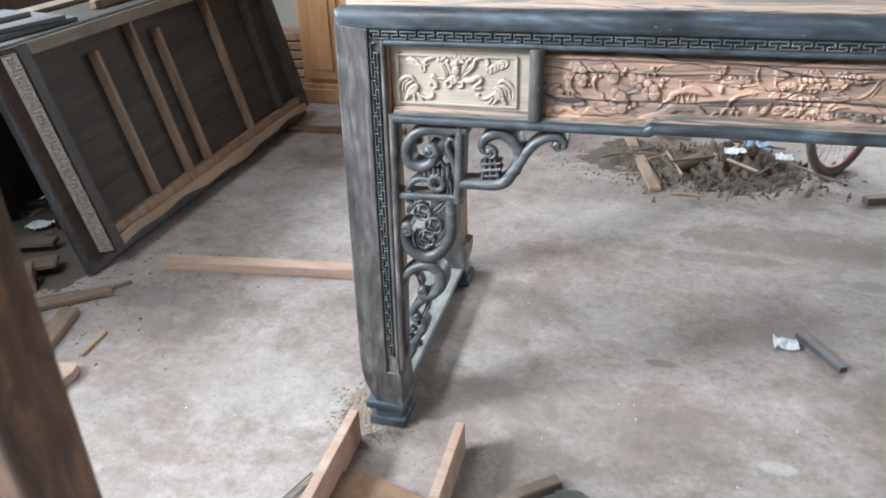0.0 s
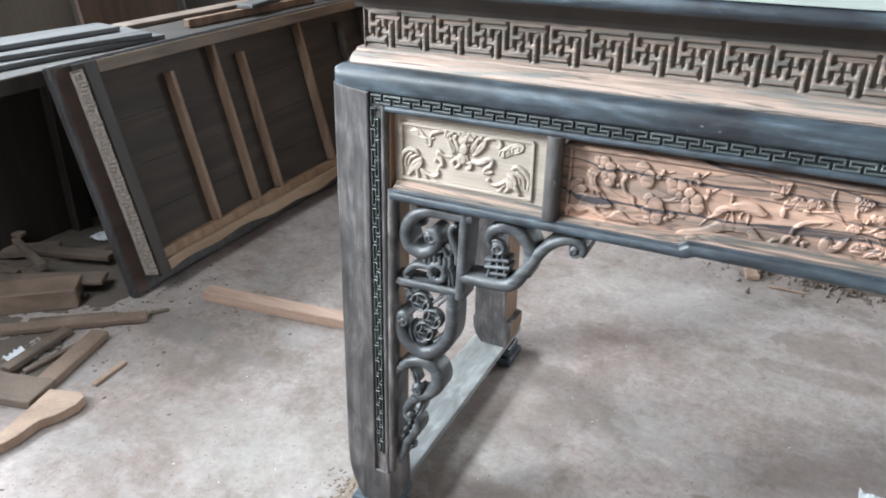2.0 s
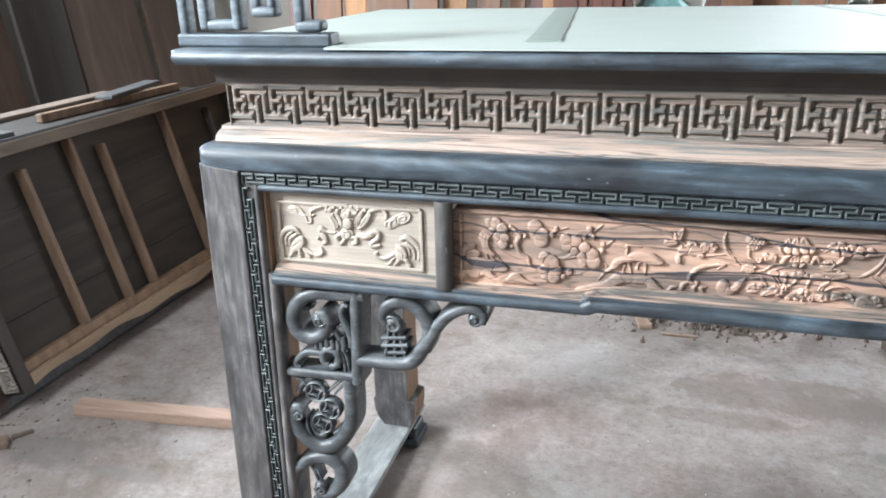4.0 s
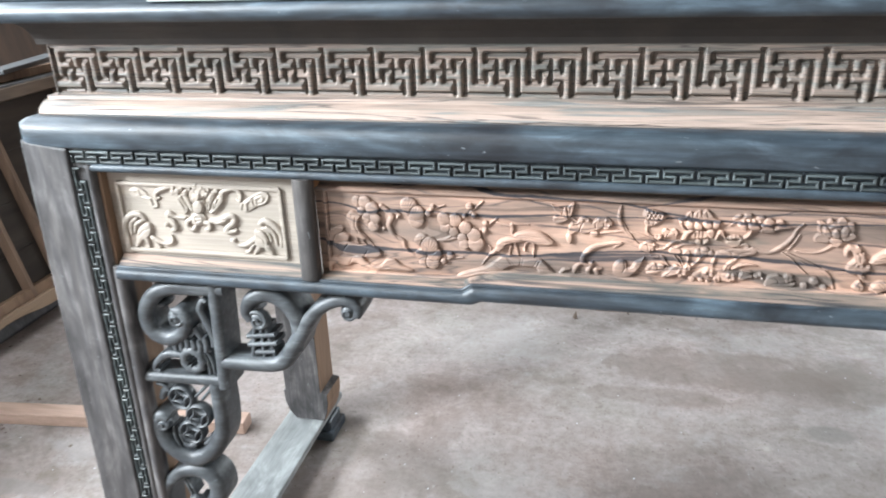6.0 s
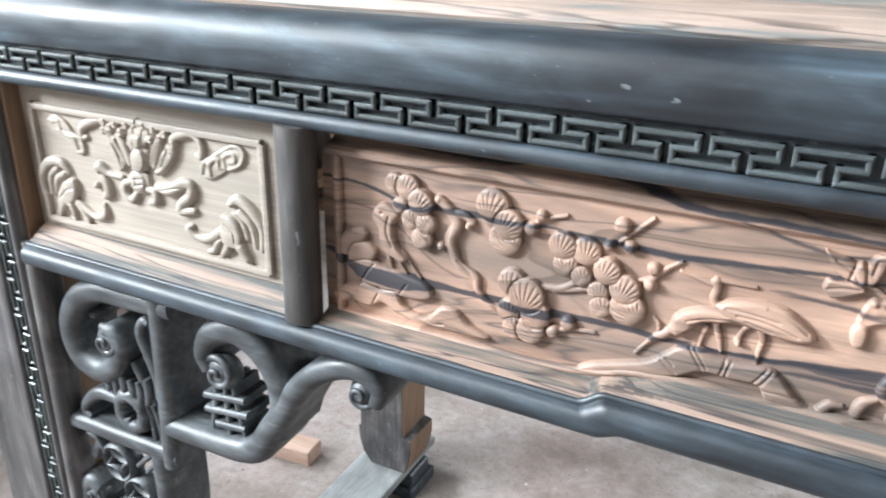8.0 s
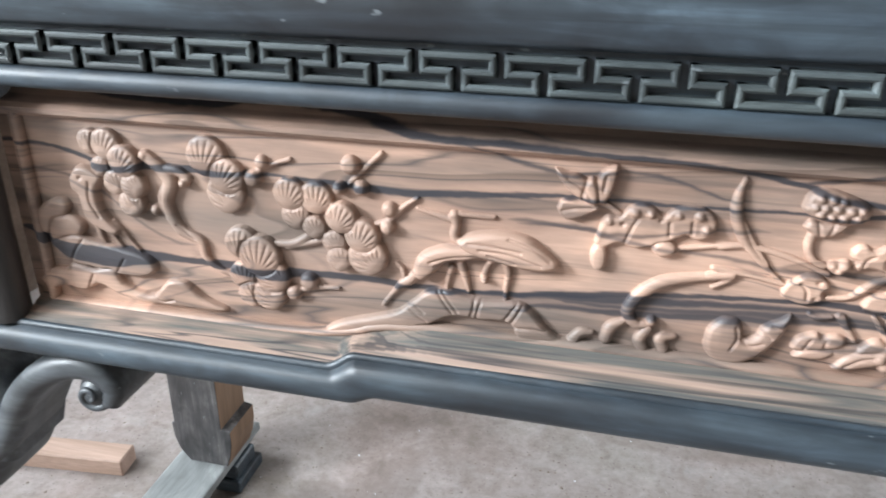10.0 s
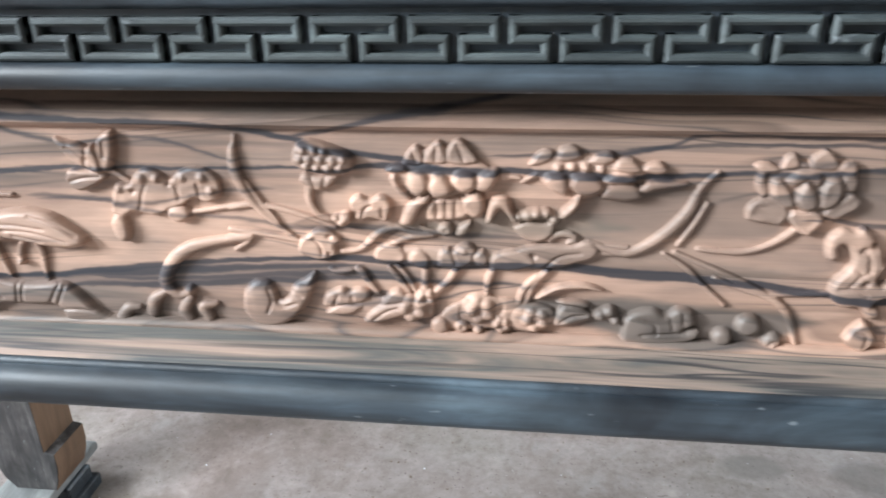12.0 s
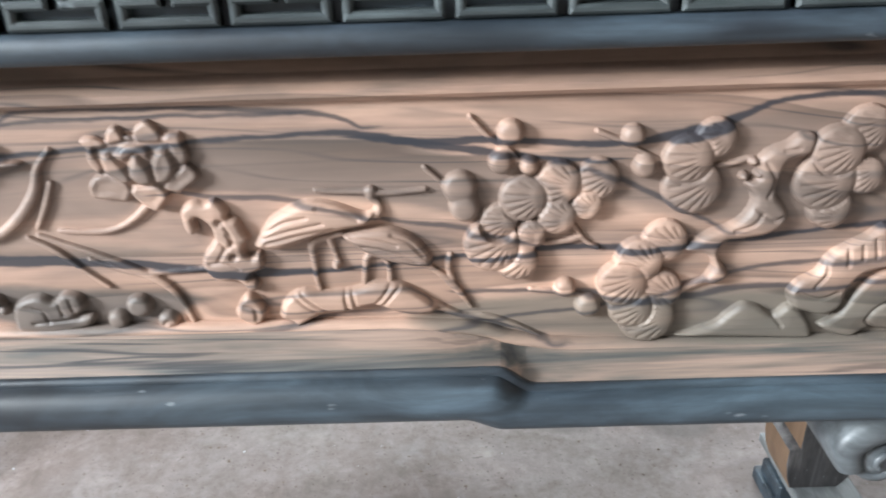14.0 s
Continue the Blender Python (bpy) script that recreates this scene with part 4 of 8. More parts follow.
        Hh = (1.05 if self.panel is long_panel else 1.15) * rise * high / np.maximum(reach, 1e-6) - 0.7 * (1 - rise)
        verts = np.stack([(self.x0 + U[use]) / 1000, PANEL_Y - Hh[use] / 1000, (self.z0 + V[use]) / 1000], 1)
        i, j = np.nonzero(cell)
        faces = np.stack([index[i, j], index[i + 1, j], index[i + 1, j + 1], index[i, j + 1]], 1)
        ob = part(name, (verts.tolist(), [], faces.tolist()), self.mat, self.panel, label, True)
        if self.panel is small_a:
            other = bpy.data.meshes.new(name)
            verts[:, 0] = mx(verts[:, 0])
            other.from_pydata(verts.tolist(), [], faces[:, ::-1].tolist())
            other.materials.append(MATS[self.mat])
            other.polygons.foreach_set("use_smooth", [True] * len(other.polygons))
            place_under(tagged(new(name, other), label=label), small_b)
        return ob


def bead_frame(x0, x1, z0, z1, r=0.0036):
    bm = bmesh.new()
    for a, b in (((x0, z0), (x1, z0)), ((x1, z0), (x1, z1)), ((x1, z1), (x0, z1)), ((x0, z1), (x0, z0))):
        tube([a, b], r, 0.004, 8, 2.4, bm=bm, y=PANEL_Y - 0.001)
    return bm


mirrored(lambda: bead_frame(-0.338, -0.071, 0.953, 1.062), "panel_bead", "pale_panel", smooth=True)
bead_pts = [(0.0, 0.9375), (0.16, 0.9385), (0.205, 0.9435), (0.26, 0.953), (XC, 0.9545)]
bead_pts = bead_pts + [(mx(x), z) for x, z in bead_pts[-2::-1]]
bm = tube(spline(bead_pts, 4), 0.0033, 0.0055, 10, 2.2, y=PANEL_Y - 0.001)
tube([(-0.001, 0.937), (-0.001, 1.0645)], 0.0035, 0.005, 8, 2.4, bm=bm, y=PANEL_Y - 0.001)
tube([(mx(-0.001), 0.937), (mx(-0.001), 1.0645)], 0.0035, 0.005, 8, 2.4, bm=bm, y=PANEL_Y - 0.001)
part("panel_bead", bm, "striped", long_panel, "", True)
part("upper_border", moulding([(PANEL_Y + 0.03, 1.063), (PANEL_Y - 0.0035, 1.0632), (PANEL_Y - 0.006, 1.0655), (PANEL_Y - 0.006, 1.0685), (PANEL_Y - 0.003, 1.071), (PANEL_Y + 0.006, 1.0735), (PANEL_Y + 0.014, 1.079), (PANEL_Y + 0.017, 1.0855), (PANEL_Y + 0.03, 1.0855)], -0.010, mx(-0.010)), "striped", long_panel)


def ledge():
    """The sloping ledge between the panel and the rail, which rises with the rail's step."""
    bm = bmesh.new()
    xs = list(np.linspace(-0.012, 0.18, 5)) + [0.2015, 0.2025, 0.2085, 0.2145, 0.2155] + list(np.linspace(0.222, 0.265, 8)) + list(np.linspace(0.29, XC, 5))
    xs += [mx(x) for x in xs[-2::-1]]
    rings = []
    for x in xs:
        u = min(x, mx(x))
        front = 0.9317 + 0.010 * min(max((u - 0.2025) / 0.012, 0), 1)
        k = min(max((u - 0.185) / 0.08, 0), 1)
        back = 0.9400 + 0.0155 * k * k * (3 - 2 * k)
        back = max(back, front + 0.0008)
        rings.append([bm.verts.new((x, y, z)) for y, z in ((PANEL_Y + 0.004, back + 0.0015), (PANEL_Y - 0.004, back), (YF + 0.0017, front), (YF + 0.0017, 0.930), (PANEL_Y + 0.004, 0.928))])
    for a, b in zip(rings, rings[1:]):
        for n in range(5):
            bm.faces.new((a[n], b[n], b[(n + 1) % 5], a[(n + 1) % 5]))
    bm.faces.new(rings[0][::-1])
    bm.faces.new(rings[-1])
    return bm


strip = part("panel_ledge", ledge(), ["ledge_wood"], TABLE, "grey-brown streaked ledge over the rail", True)
mirrored(lambda: moulding([(PANEL_Y + 0.004, 0.9455), (PANEL_Y - 0.003, 0.9445), (YF + 0.0017, 0.9317), (YF + 0.0017, 0.924), (PANEL_Y + 0.004, 0.924)], -0.35, -0.042), "panel_ledge", "ledge_wood")

PANEL = (long_panel, -16.0, 928.0, "striped")
r = Relief(PANEL)
r.form(4.0, 2.4, 0.0, (13, 69), (17, 75), (26, 81), (36, 84), (41, 79), (37, 72), (29, 63), (21, 58), (15, 61))
r.form(4.2, 2.6, 0.0, (29, 71), (40, 73), (49, 67), (45, 59), (32, 53), (23, 55), (24, 64))
r.form(4.4, 2.2, 0.0, (22, 54), (41, 60), (53, 57), (72, 54), (90, 50), (96, 42), (88, 36), (71, 35), (50, 38), (37, 39), (28, 46))
r.form(4.2, 2.4, 0.0, (8, 25), (16, 33), (28, 34), (36, 40), (50, 37), (65, 39), (71, 29), (81, 24), (92, 24), (103, 35), (115, 35), (126, 26), (142, 19), (130, 17), (106, 17), (81, 17), (63, 22), (52, 26), (41, 20), (26, 22), (15, 18))
r.groove((35, 40, 0.9), (41, 50, 0.9), (47, 57, 0.9))
r.groove((69, 38, 0.9), (75, 47, 0.9))
r.groove((92, 23, 0.8), (98, 20, 0.8), (106, 22, 0.8))
r.groove((50, 33, 0.8), (45, 24, 0.8))
r.build("carved_rock", "pale and dark carved rockery")
r = Relief(PANEL)
r.form(4.8, 2.4, 0.0, (46, 99), (52, 106), (61, 105), (69, 100), (64, 92), (64, 81), (69, 72), (75, 66), (70, 62), (62, 65), (56, 68), (51, 75), (50, 87), (46, 91))
r.stroke((58, 70, 2), (59, 61, 2), (62, 53, 1))
r.stroke((65, 70, 2), (68, 61, 1.5), (74, 52, 1))
r.stroke((70, 71, 1.5), (77, 62, 1.5), (85, 52, 0.5))
r.groove((60, 97, 0.8), (58, 85, 0.8), (63, 74, 0.8))
r.groove((54, 99, 1.6), (54.6, 99.2, 1.6))
r.build("carved_pine_trunk", "twisted carved pine trunk with spreading roots")
r = Relief(PANEL)
r.stroke((100, 116, 3.5), (108, 109, 4), (114, 101, 4.5), (109, 90, 4.5), (111, 80, 4), (117, 70, 3.5), (129, 64, 3), (131, 54, 2.5), (140, 46, 2), (155, 42, 1.5))
r.stroke((110, 108, 3.5), (119, 108, 3), (125, 104, 3))
r.lumps((99, 116, 3.5), (102, 82, 3.5), (123, 101, 3))
r.groove((110, 99, 0.8), (107, 88, 0.8), (109, 79, 0.8))
r.groove((115, 74, 0.7), (126, 66, 0.7))
r.build("carved_pine_trunk", "knotty carved pine branch")
r = Relief(PANEL)
r.fan(64.0, 122.0, 8.0, 150)
r.fan(75.0, 121.0, 9.8, 110)
r.fan(69.0, 107.0, 6.4, 200)
r.fan(78.0, 98.0, 8.0, 190)
r.fan(87.0, 85.0, 8.7, 250)
r.fan(90.0, 97.0, 8.1, 330)
r.fan(86.0, 112.0, 9.8, 20)
r.build("carved_pine_tuft", "fan-shaped carved pine needles")
r = Relief(PANEL)
r.fan(150.0, 97.0, 12.0, 270)
r.fan(140.0, 119.0, 12.4, 120)
r.fan(152.0, 108.0, 10.9, 40)
r.build("carved_pine_tuft", "fan-shaped carved pine needles")
r = Relief(PANEL)
r.fan(193.0, 88.0, 8.8, 200)
r.fan(204.0, 82.0, 7.2, 210)
r.fan(216.0, 74.0, 7.2, 220)
r.fan(219.0, 64.0, 8.0, 250)
r.fan(236.0, 67.0, 11.6, 330)
r.fan(233.0, 80.0, 10.2, 20)
r.fan(221.0, 90.0, 9.3, 60)
r.fan(206.0, 100.0, 9.8, 90)
r.fan(190.0, 101.0, 9.8, 130)
r.stroke((178.0, 68.0, 2.1), (191.0, 70.0, 2.4), (204.0, 79.0, 2.1))
r.stroke((186.0, 67.0, 1.8), (203.0, 72.0, 2.0), (212.0, 75.0, 1.6))
r.build("carved_pine_tuft", "fan-shaped carved pine needles")
r = Relief(PANEL)
r.fan(155.0, 45.0, 8.8, 190)
r.fan(160.0, 33.0, 8.8, 240)
r.fan(172.0, 34.0, 10.5, 290)
r.fan(175.0, 47.0, 10.9, 340)
r.fan(157.0, 67.0, 10.5, 110)
r.fan(168.0, 60.0, 13.2, 60)
r.build("carved_pine_tuft", "fan-shaped carved pine needles")
r = Relief(PANEL)
r.lumps((174.0, 118.0, 4.2), (168.0, 108.0, 5.3))
r.stroke((170.0, 112.0, 1.8), (177.0, 116.0, 1.2), (191.0, 121.0, 1.1))
r.build("carved_twig", "carved twig with round berries")
r = Relief(PANEL)
r.lumps((227.0, 121.0, 5.6), (233.0, 108.0, 4.5), (220.0, 107.0, 4.0))
r.stroke((226.0, 110.0, 1.4), (231.0, 115.0, 1.5), (238.0, 122.0, 1.5), (245.0, 129.0, 1.2))
r.build("carved_twig", "carved twig with round berries")
r = Relief(PANEL)
r.lumps((249.0, 97.0, 4.5), (248.0, 86.0, 4.2))
r.stroke((241.0, 87.0, 1.5), (251.0, 92.0, 1.5), (257.0, 99.0, 1.5), (265.0, 105.0, 0.9))
r.build("carved_twig", "carved twig with round berries")
r = Relief(PANEL)
r.lumps((198.0, 46.0, 5.6), (188.0, 37.0, 4.9))
r.stroke((182.0, 42.0, 1.6), (190.0, 39.0, 1.6), (203.0, 42.0, 1.6), (216.0, 43.0, 1.2))
r.build("carved_twig", "carved twig with round berries")
r = Relief(PANEL)
r.stroke((266, 62, 2.5), (261, 55, 3), (255, 51, 2.5))
r.stroke((254, 50, 2), (248, 42, 1), (244, 36, 0))
r.stroke((257, 54, 1.5), (256, 61, 1.5), (253, 64, 0.5))
r.stroke((285, 66, 2), (283, 59, 1.5), (282, 51, 1))
r.stroke((290, 69, 2.5), (293, 60, 2), (295, 51, 1))
r.form(5.2, 3.2, 0.0, (263, 60), (264, 68), (269, 74), (280, 79), (293, 80), (306, 77), (295, 72), (282, 69), (275, 61), (268, 56))
r.groove((273, 69, 0.7), (284, 73, 0.7), (301, 76, 0.7))
r.groove((276, 67, 0.6), (287, 71, 0.6))
r.build("carved_crane", "carved crane bending down")
r = Relief(PANEL)
r.stroke((291, 80, 2.5), (286, 85, 2.5), (287, 92, 2.5), (286, 97, 3))
r.stroke((283, 95, 2), (274, 97, 1.5), (265, 99, 0.5))
r.stroke((289, 98, 1.5), (296, 98, 1), (308, 98, 0.5))
r.stroke((309, 75, 2), (305, 68, 1.5), (303, 61, 2))
r.stroke((314, 74, 2.5), (317, 66, 2), (316, 57, 1.5), (316, 49, 1))
r.lumps((304, 60, 2))
r.form(5.4, 3.6, 0.0, (288, 83), (296, 88), (311, 91), (327, 89), (338, 81), (345, 74), (338, 70), (325, 70), (313, 72), (301, 74), (292, 77))
r.groove((294, 83, 0.65), (308, 83, 0.65), (324, 81, 0.65))
r.groove((301, 80, 0.65), (318, 79, 0.65), (335, 74, 0.65))
r.groove((306, 77, 0.65), (321, 74, 0.65))
r.groove((317, 88, 0.65), (330, 84, 0.65), (340, 77, 0.65))
r.build("carved_crane", "carved crane with long beak")
r = Relief(PANEL)
r.form(4.6, 2.6, 0.0, (205, 15), (217, 22), (235, 28), (252, 34), (262, 42), (271, 50), (282, 52), (295, 49), (308, 48), (324, 49), (333, 43), (342, 33), (350, 28), (339, 25), (325, 25), (319, 35), (302, 35), (286, 35), (273, 28), (259, 24), (239, 21), (213, 13))
r.groove((260, 38, 0.7), (265, 34, 0.7), (271, 30, 0.7))
r.groove((263, 41, 0.7), (269, 36, 0.7))
r.groove((277, 51, 0.7), (281, 45, 0.7), (286, 38, 0.7))
r.groove((280, 51, 0.7), (284, 46, 0.7), (289, 39, 0.7))
r.groove((299, 49, 0.7), (298, 41, 0.7), (296, 35, 0.7))
r.groove((303, 48, 0.7), (301, 42, 0.7), (300, 35, 0.7))
r.groove((323, 48, 0.7), (318, 40, 0.7), (314, 34, 0.7))
r.groove((326, 47, 0.7), (322, 39, 0.7), (319, 34, 0.7))
r.groove((320, 33, 0.7), (331, 34, 0.7), (340, 33, 0.7))
r.build("carved_log", "carved log on the ground")
r = Relief(PANEL)
r.form(4.2, 2.4, 0.0, (338.5, 129.5), (345, 127.5), (351, 126.5), (357.5, 122.5), (362.5, 114), (357, 111.5), (349.5, 115), (343.5, 120.5))
r.form(4.6, 2.2, 0.0, (353, 114.5), (354.5, 122.5), (358, 126), (361.5, 121.5), (363.5, 114.5), (359.5, 110.5))
r.form(3.8, 1.8, 0.3, (361.5, 113.5), (360.5, 123.5), (362.5, 129.5), (370, 133), (370, 125.5), (368, 117.5), (365, 112.5))
r.form(3.8, 1.8, 0.3, (341, 108), (343.5, 112.5), (350.5, 113), (363, 110.5), (358, 105.5), (348, 101.5), (343.5, 103.5))
r.groove((345.5, 124.5, 0.8), (352.5, 120.5, 0.8), (358, 115, 0.8))
r.groove((344, 107, 0.8), (352.5, 109, 0.8), (360, 109.5, 0.8))
r.groove((365, 127, 0.8), (364, 119.5, 0.8))
r.stroke((363.5, 112.5, 1.8), (369, 110, 1.5), (374, 106.5, 1.5))
r.build("carved_lotus_bud", "carved lotus bud")
r = Relief(PANEL)
r.stroke((431.0, 131.0, 0.6), (429.0, 122.0, 2.4), (430.0, 111.0, 3.0), (436.0, 98.0, 2.4), (446.0, 87.0, 1.5), (460.0, 75.0, 0.7))
r.stroke((434.0, 108.0, 1.0), (440.0, 98.0, 1.3), (448.0, 87.0, 1.2))
r.build("carved_reed", "carved reed blade")
r = Relief(PANEL)
r.stroke((424.0, 71.0, 1.0), (432.0, 77.0, 1.5), (417.0, 76.0, 2.4), (399.0, 71.0, 3.5), (388.0, 62.0, 3.6), (383.0, 51.0, 3.3), (388.0, 44.0, 2.8), (394.0, 44.0, 2.1))
r.build("carved_reed", "curling carved reed")
r = Relief(PANEL)
r.stroke((355.0, 29.0, 3.5), (359.0, 34.0, 3.0), (365.0, 35.0, 1.8))
r.stroke((373.0, 33.0, 3.5), (375.0, 40.0, 3.5), (382.0, 45.0, 1.8))
r.stroke((393.0, 30.0, 3.2), (391.0, 35.0, 3.5), (395.0, 42.0, 2.5))
r.stroke((404.0, 31.0, 3.2), (402.0, 37.0, 3.3), (409.0, 39.0, 1.5))
r.lumps((396.0, 47.0, 3.0))
r.build("carved_wave", "curled carved waves")
r = Relief(PANEL)
r.form(4.0, 3.4, 0.0, (424, 37.5), (425.5, 47.5), (432, 54.5), (439.5, 54), (442.5, 49), (444, 43.5), (449.5, 46), (452, 52), (459.5, 57), (465, 60.5), (463, 50), (459, 41.5), (451.5, 32.5), (440, 27), (429.5, 29))
r.lumps((432.5, 45.5, 5.2))
r.lumps((456, 49.5, 4.2))
r.groove((439, 50.5, 0.8), (440.5, 43.5, 0.8), (438, 37, 0.8))
r.groove((442.5, 43.5, 0.8), (447, 40.5, 0.8), (453.5, 42.5, 0.8))
r.groove((452.5, 49.5, 0.8), (457, 46.5, 0.8))
r.groove((457, 53.5, 0.8), (461, 52, 0.8))
r.build("carved_duck", "carved duck")
r = Relief(PANEL)
r.form(3.4, 2.2, 0, (461, 109.5), (463.5, 113.5), (470, 112), (481, 113.5), (478, 107.5), (471.5, 104.5), (466, 105.5))
r.groove((467.5, 111.5, 0.9), (469, 106, 0.9))
r.groove((474.5, 112, 0.9), (473, 106, 0.9))
r.form(4.8, 2.6, 0, (458.5, 119.5), (460.5, 127), (467, 130), (477.5, 127.5), (487, 123.5), (489, 118.5), (486, 114), (479, 112.5), (470, 113.5), (463, 115.5))
r.bumps(1.7, (465.5, 125.5, 2), (471, 125.5, 2.2), (475.5, 125, 2), (463.5, 121, 2), (468, 121, 2), (473.5, 121, 2), (479.5, 120.5, 2.2), (466.5, 117.5, 2.2), (471.5, 116.5, 2), (477, 116.5, 2.2), (483, 117, 2), (484.5, 121, 1.8))
r.stroke((465.5, 105, 2.2), (465.5, 98, 2), (469, 92, 1.8), (474, 89.5, 1.8))
r.lumps((478, 90, 2.2), (483.5, 91, 2.8), (481, 88, 2))
r.build("carved_seed_pod", "carved lotus seed pod with seeds")
r = Relief(PANEL)
r.form(3.4, 1.8, 0.35, (485, 99), (487.5, 102), (491, 102.5), (494, 100.5), (497, 101), (499.5, 103), (503.5, 102), (506, 98), (505, 92.5), (502.5, 89), (497.5, 90.5), (493.5, 90.5), (490, 89), (487.5, 91), (489, 94), (486, 95.5))
r.groove((491, 91, 0.9), (492.5, 95.5, 0.9), (495.5, 97.5, 0.9))
r.groove((501.5, 91.5, 0.9), (501, 96, 0.9))
r.build("carved_leaf", "lobed carved leaf")
r = Relief(PANEL)
r.form(1.9, 1.6, 0.0, (508.5, 116), (514.5, 122), (523, 126), (532.5, 127), (544, 123.5), (554, 116.5), (551.5, 108.5), (536.5, 105), (521.5, 104), (511.5, 107))
r.form(3.0, 1.6, 0.5, (512.5, 119.5), (514, 124), (518, 128), (520.5, 127), (522.5, 122.5), (521.5, 118.5), (515.5, 118))
r.form(3.2, 1.6, 0.5, (521.5, 119.5), (523.5, 125), (527.5, 129.5), (530.5, 130), (532.5, 125.5), (533.5, 119.5))
r.form(3.2, 1.6, 0.5, (533, 120), (533.5, 126.5), (537, 131), (541, 130.5), (545, 126), (548, 120.5), (541, 119))
r.groove((516.5, 125.5, 0.9), (519, 120, 0.9))
r.groove((528, 127.5, 0.9), (528, 120.5, 0.9))
r.groove((538, 129, 0.9), (541, 121, 0.9))
r.form(3.2, 1.5, 0, (503, 115.5), (507, 118.5), (513, 118.5), (514.5, 115.5), (508, 114))
r.form(3.4, 1.7, 0, (505.5, 113), (509, 114.5), (511, 108.5), (516.5, 101.5), (513, 101.5), (508, 106))
r.form(4.6, 3.0, 0, (514, 110.5), (515.5, 114.5), (521, 115.5), (524.5, 112.5), (524.5, 106.5), (520, 103), (515.5, 105))
r.form(3.8, 2.4, 0, (545.5, 109.5), (549, 115), (554.5, 117.5), (557.5, 116.5), (556.5, 111.5), (553, 106.5), (547.5, 106.5))
r.form(4.6, 3.0, 0, (534.5, 111.5), (538, 116), (545, 115.5), (548, 111.5), (546, 107), (539.5, 105.5))
r.form(4.8, 3.0, 0, (524, 110), (527, 114.5), (532.5, 114), (536, 108), (534, 103.5), (528, 102.5), (524.5, 105.5))
r.build("carved_lotus", "open carved lotus blossom")
r = Relief(PANEL)
r.form(3.0, 1.7, 0.5, (522.5, 91), (523.5, 98), (529, 102), (538.5, 103), (543, 100), (542.5, 93), (535.5, 91), (529, 90.5))
r.groove((528, 92, 0.9), (528, 99.5, 0.9))
r.groove((532.5, 92, 0.9), (532.5, 100.5, 0.9))
r.groove((537, 92.5, 0.9), (537, 101, 0.9))
r.form(4.0, 2.4, 0, (509.5, 88.5), (512, 96), (517, 101.5), (524.5, 104.5), (524.5, 100), (520.5, 96.5), (518, 91.5), (515, 87.5))
r.stroke((532, 103, 1.2), (537, 105, 1.2), (542.5, 105.5, 1.5))
r.form(4.4, 2.6, 0, (543, 94.5), (540, 99.5), (542.5, 104), (548, 105.5), (551.5, 101), (550.5, 95.5), (547, 92.5))
r.form(4.2, 2.4, 0, (551, 91), (552, 97.5), (554, 102), (558, 104), (562.5, 102.5), (564.5, 97), (567, 92), (564.5, 91), (561, 95.5), (558.5, 97.5), (556.5, 95), (554.5, 90))
r.stroke((560, 112.5, 0.8), (564, 113, 1), (567, 112.5, 0.5))
r.build("carved_lotus_leaf", "drooping carved leaf under the lotus")
r = Relief(PANEL)
r.lumps((532, 86, 3.8))
r.form(3.4, 1.6, 0, (536.5, 83), (538.5, 88), (544.5, 91), (544, 86.5), (541, 83))
r.stroke((520, 86.5, 1), (524, 84.5, 1.5), (527.5, 84, 1.2))
r.bumps(-0.8, (532, 86, 1.5))
r.build("carved_leaf", "dark carved bud with side petals")
r = Relief(PANEL)
r.form(3.2, 1.8, 0.35, (457, 74), (459, 78.5), (463.5, 81.5), (466.5, 84), (471, 84.5), (475.5, 83), (479.5, 78.5), (476.5, 75), (477.5, 71.5), (473, 68.5), (468.5, 66.5), (463, 68.5), (458, 70))
r.groove((469.5, 70.5, 0.9), (468.5, 76, 0.9), (465.5, 79, 0.9))
r.groove((473.5, 80.5, 1.5), (474.1, 80.7, 1.5))
r.groove((473, 71, 1.6), (473.6, 71.2, 1.6))
r.build("carved_leaf", "lobed carved leaf")
r = Relief(PANEL)
r.stroke((479.5, 72, 1), (489, 73.5, 1.2), (495.5, 79.5, 2), (500.5, 83.5, 1.8), (508.5, 85.5, 1.2), (515.5, 83.5, 1), (524, 83, 1))
r.stroke((504.5, 76.5, 1), (514, 80.5, 1.2), (525.5, 82.5, 0.8))
r.build("carved_stem", "waving carved stem")
r = Relief(PANEL)
r.form(1.9, 1.6, 0.0, (497, 69), (510, 75), (533.5, 75.5), (549, 74), (569.5, 74), (575, 69.5), (550, 66.5), (523.5, 65.5), (505, 66.5))
r.form(3.0, 1.6, 0.4, (495.5, 70), (497.5, 75), (503.5, 77.5), (509, 76), (512, 72.5), (511, 68), (505, 66.5), (499.5, 67))
r.stroke((498, 68, 1.2), (501, 72, 1.5), (506.5, 73.5, 1.5), (509.5, 71.5, 1.2))
r.form(3.4, 1.8, 0.3, (513, 68), (515, 73.5), (519.5, 75), (524, 71), (523.5, 66), (519.5, 64.5), (515.5, 66))
r.form(3.6, 2.0, 0.3, (528, 66.5), (528.5, 73.5), (532.5, 76.5), (535.5, 75), (538, 77.5), (543, 79), (547, 75.5), (546.5, 70.5), (542, 66.5), (535.5, 65.5))
r.lumps((532.5, 72.5, 2.2), (541, 75, 2.8))
r.groove((535.5, 73.5, 0.9), (537, 68, 0.9))
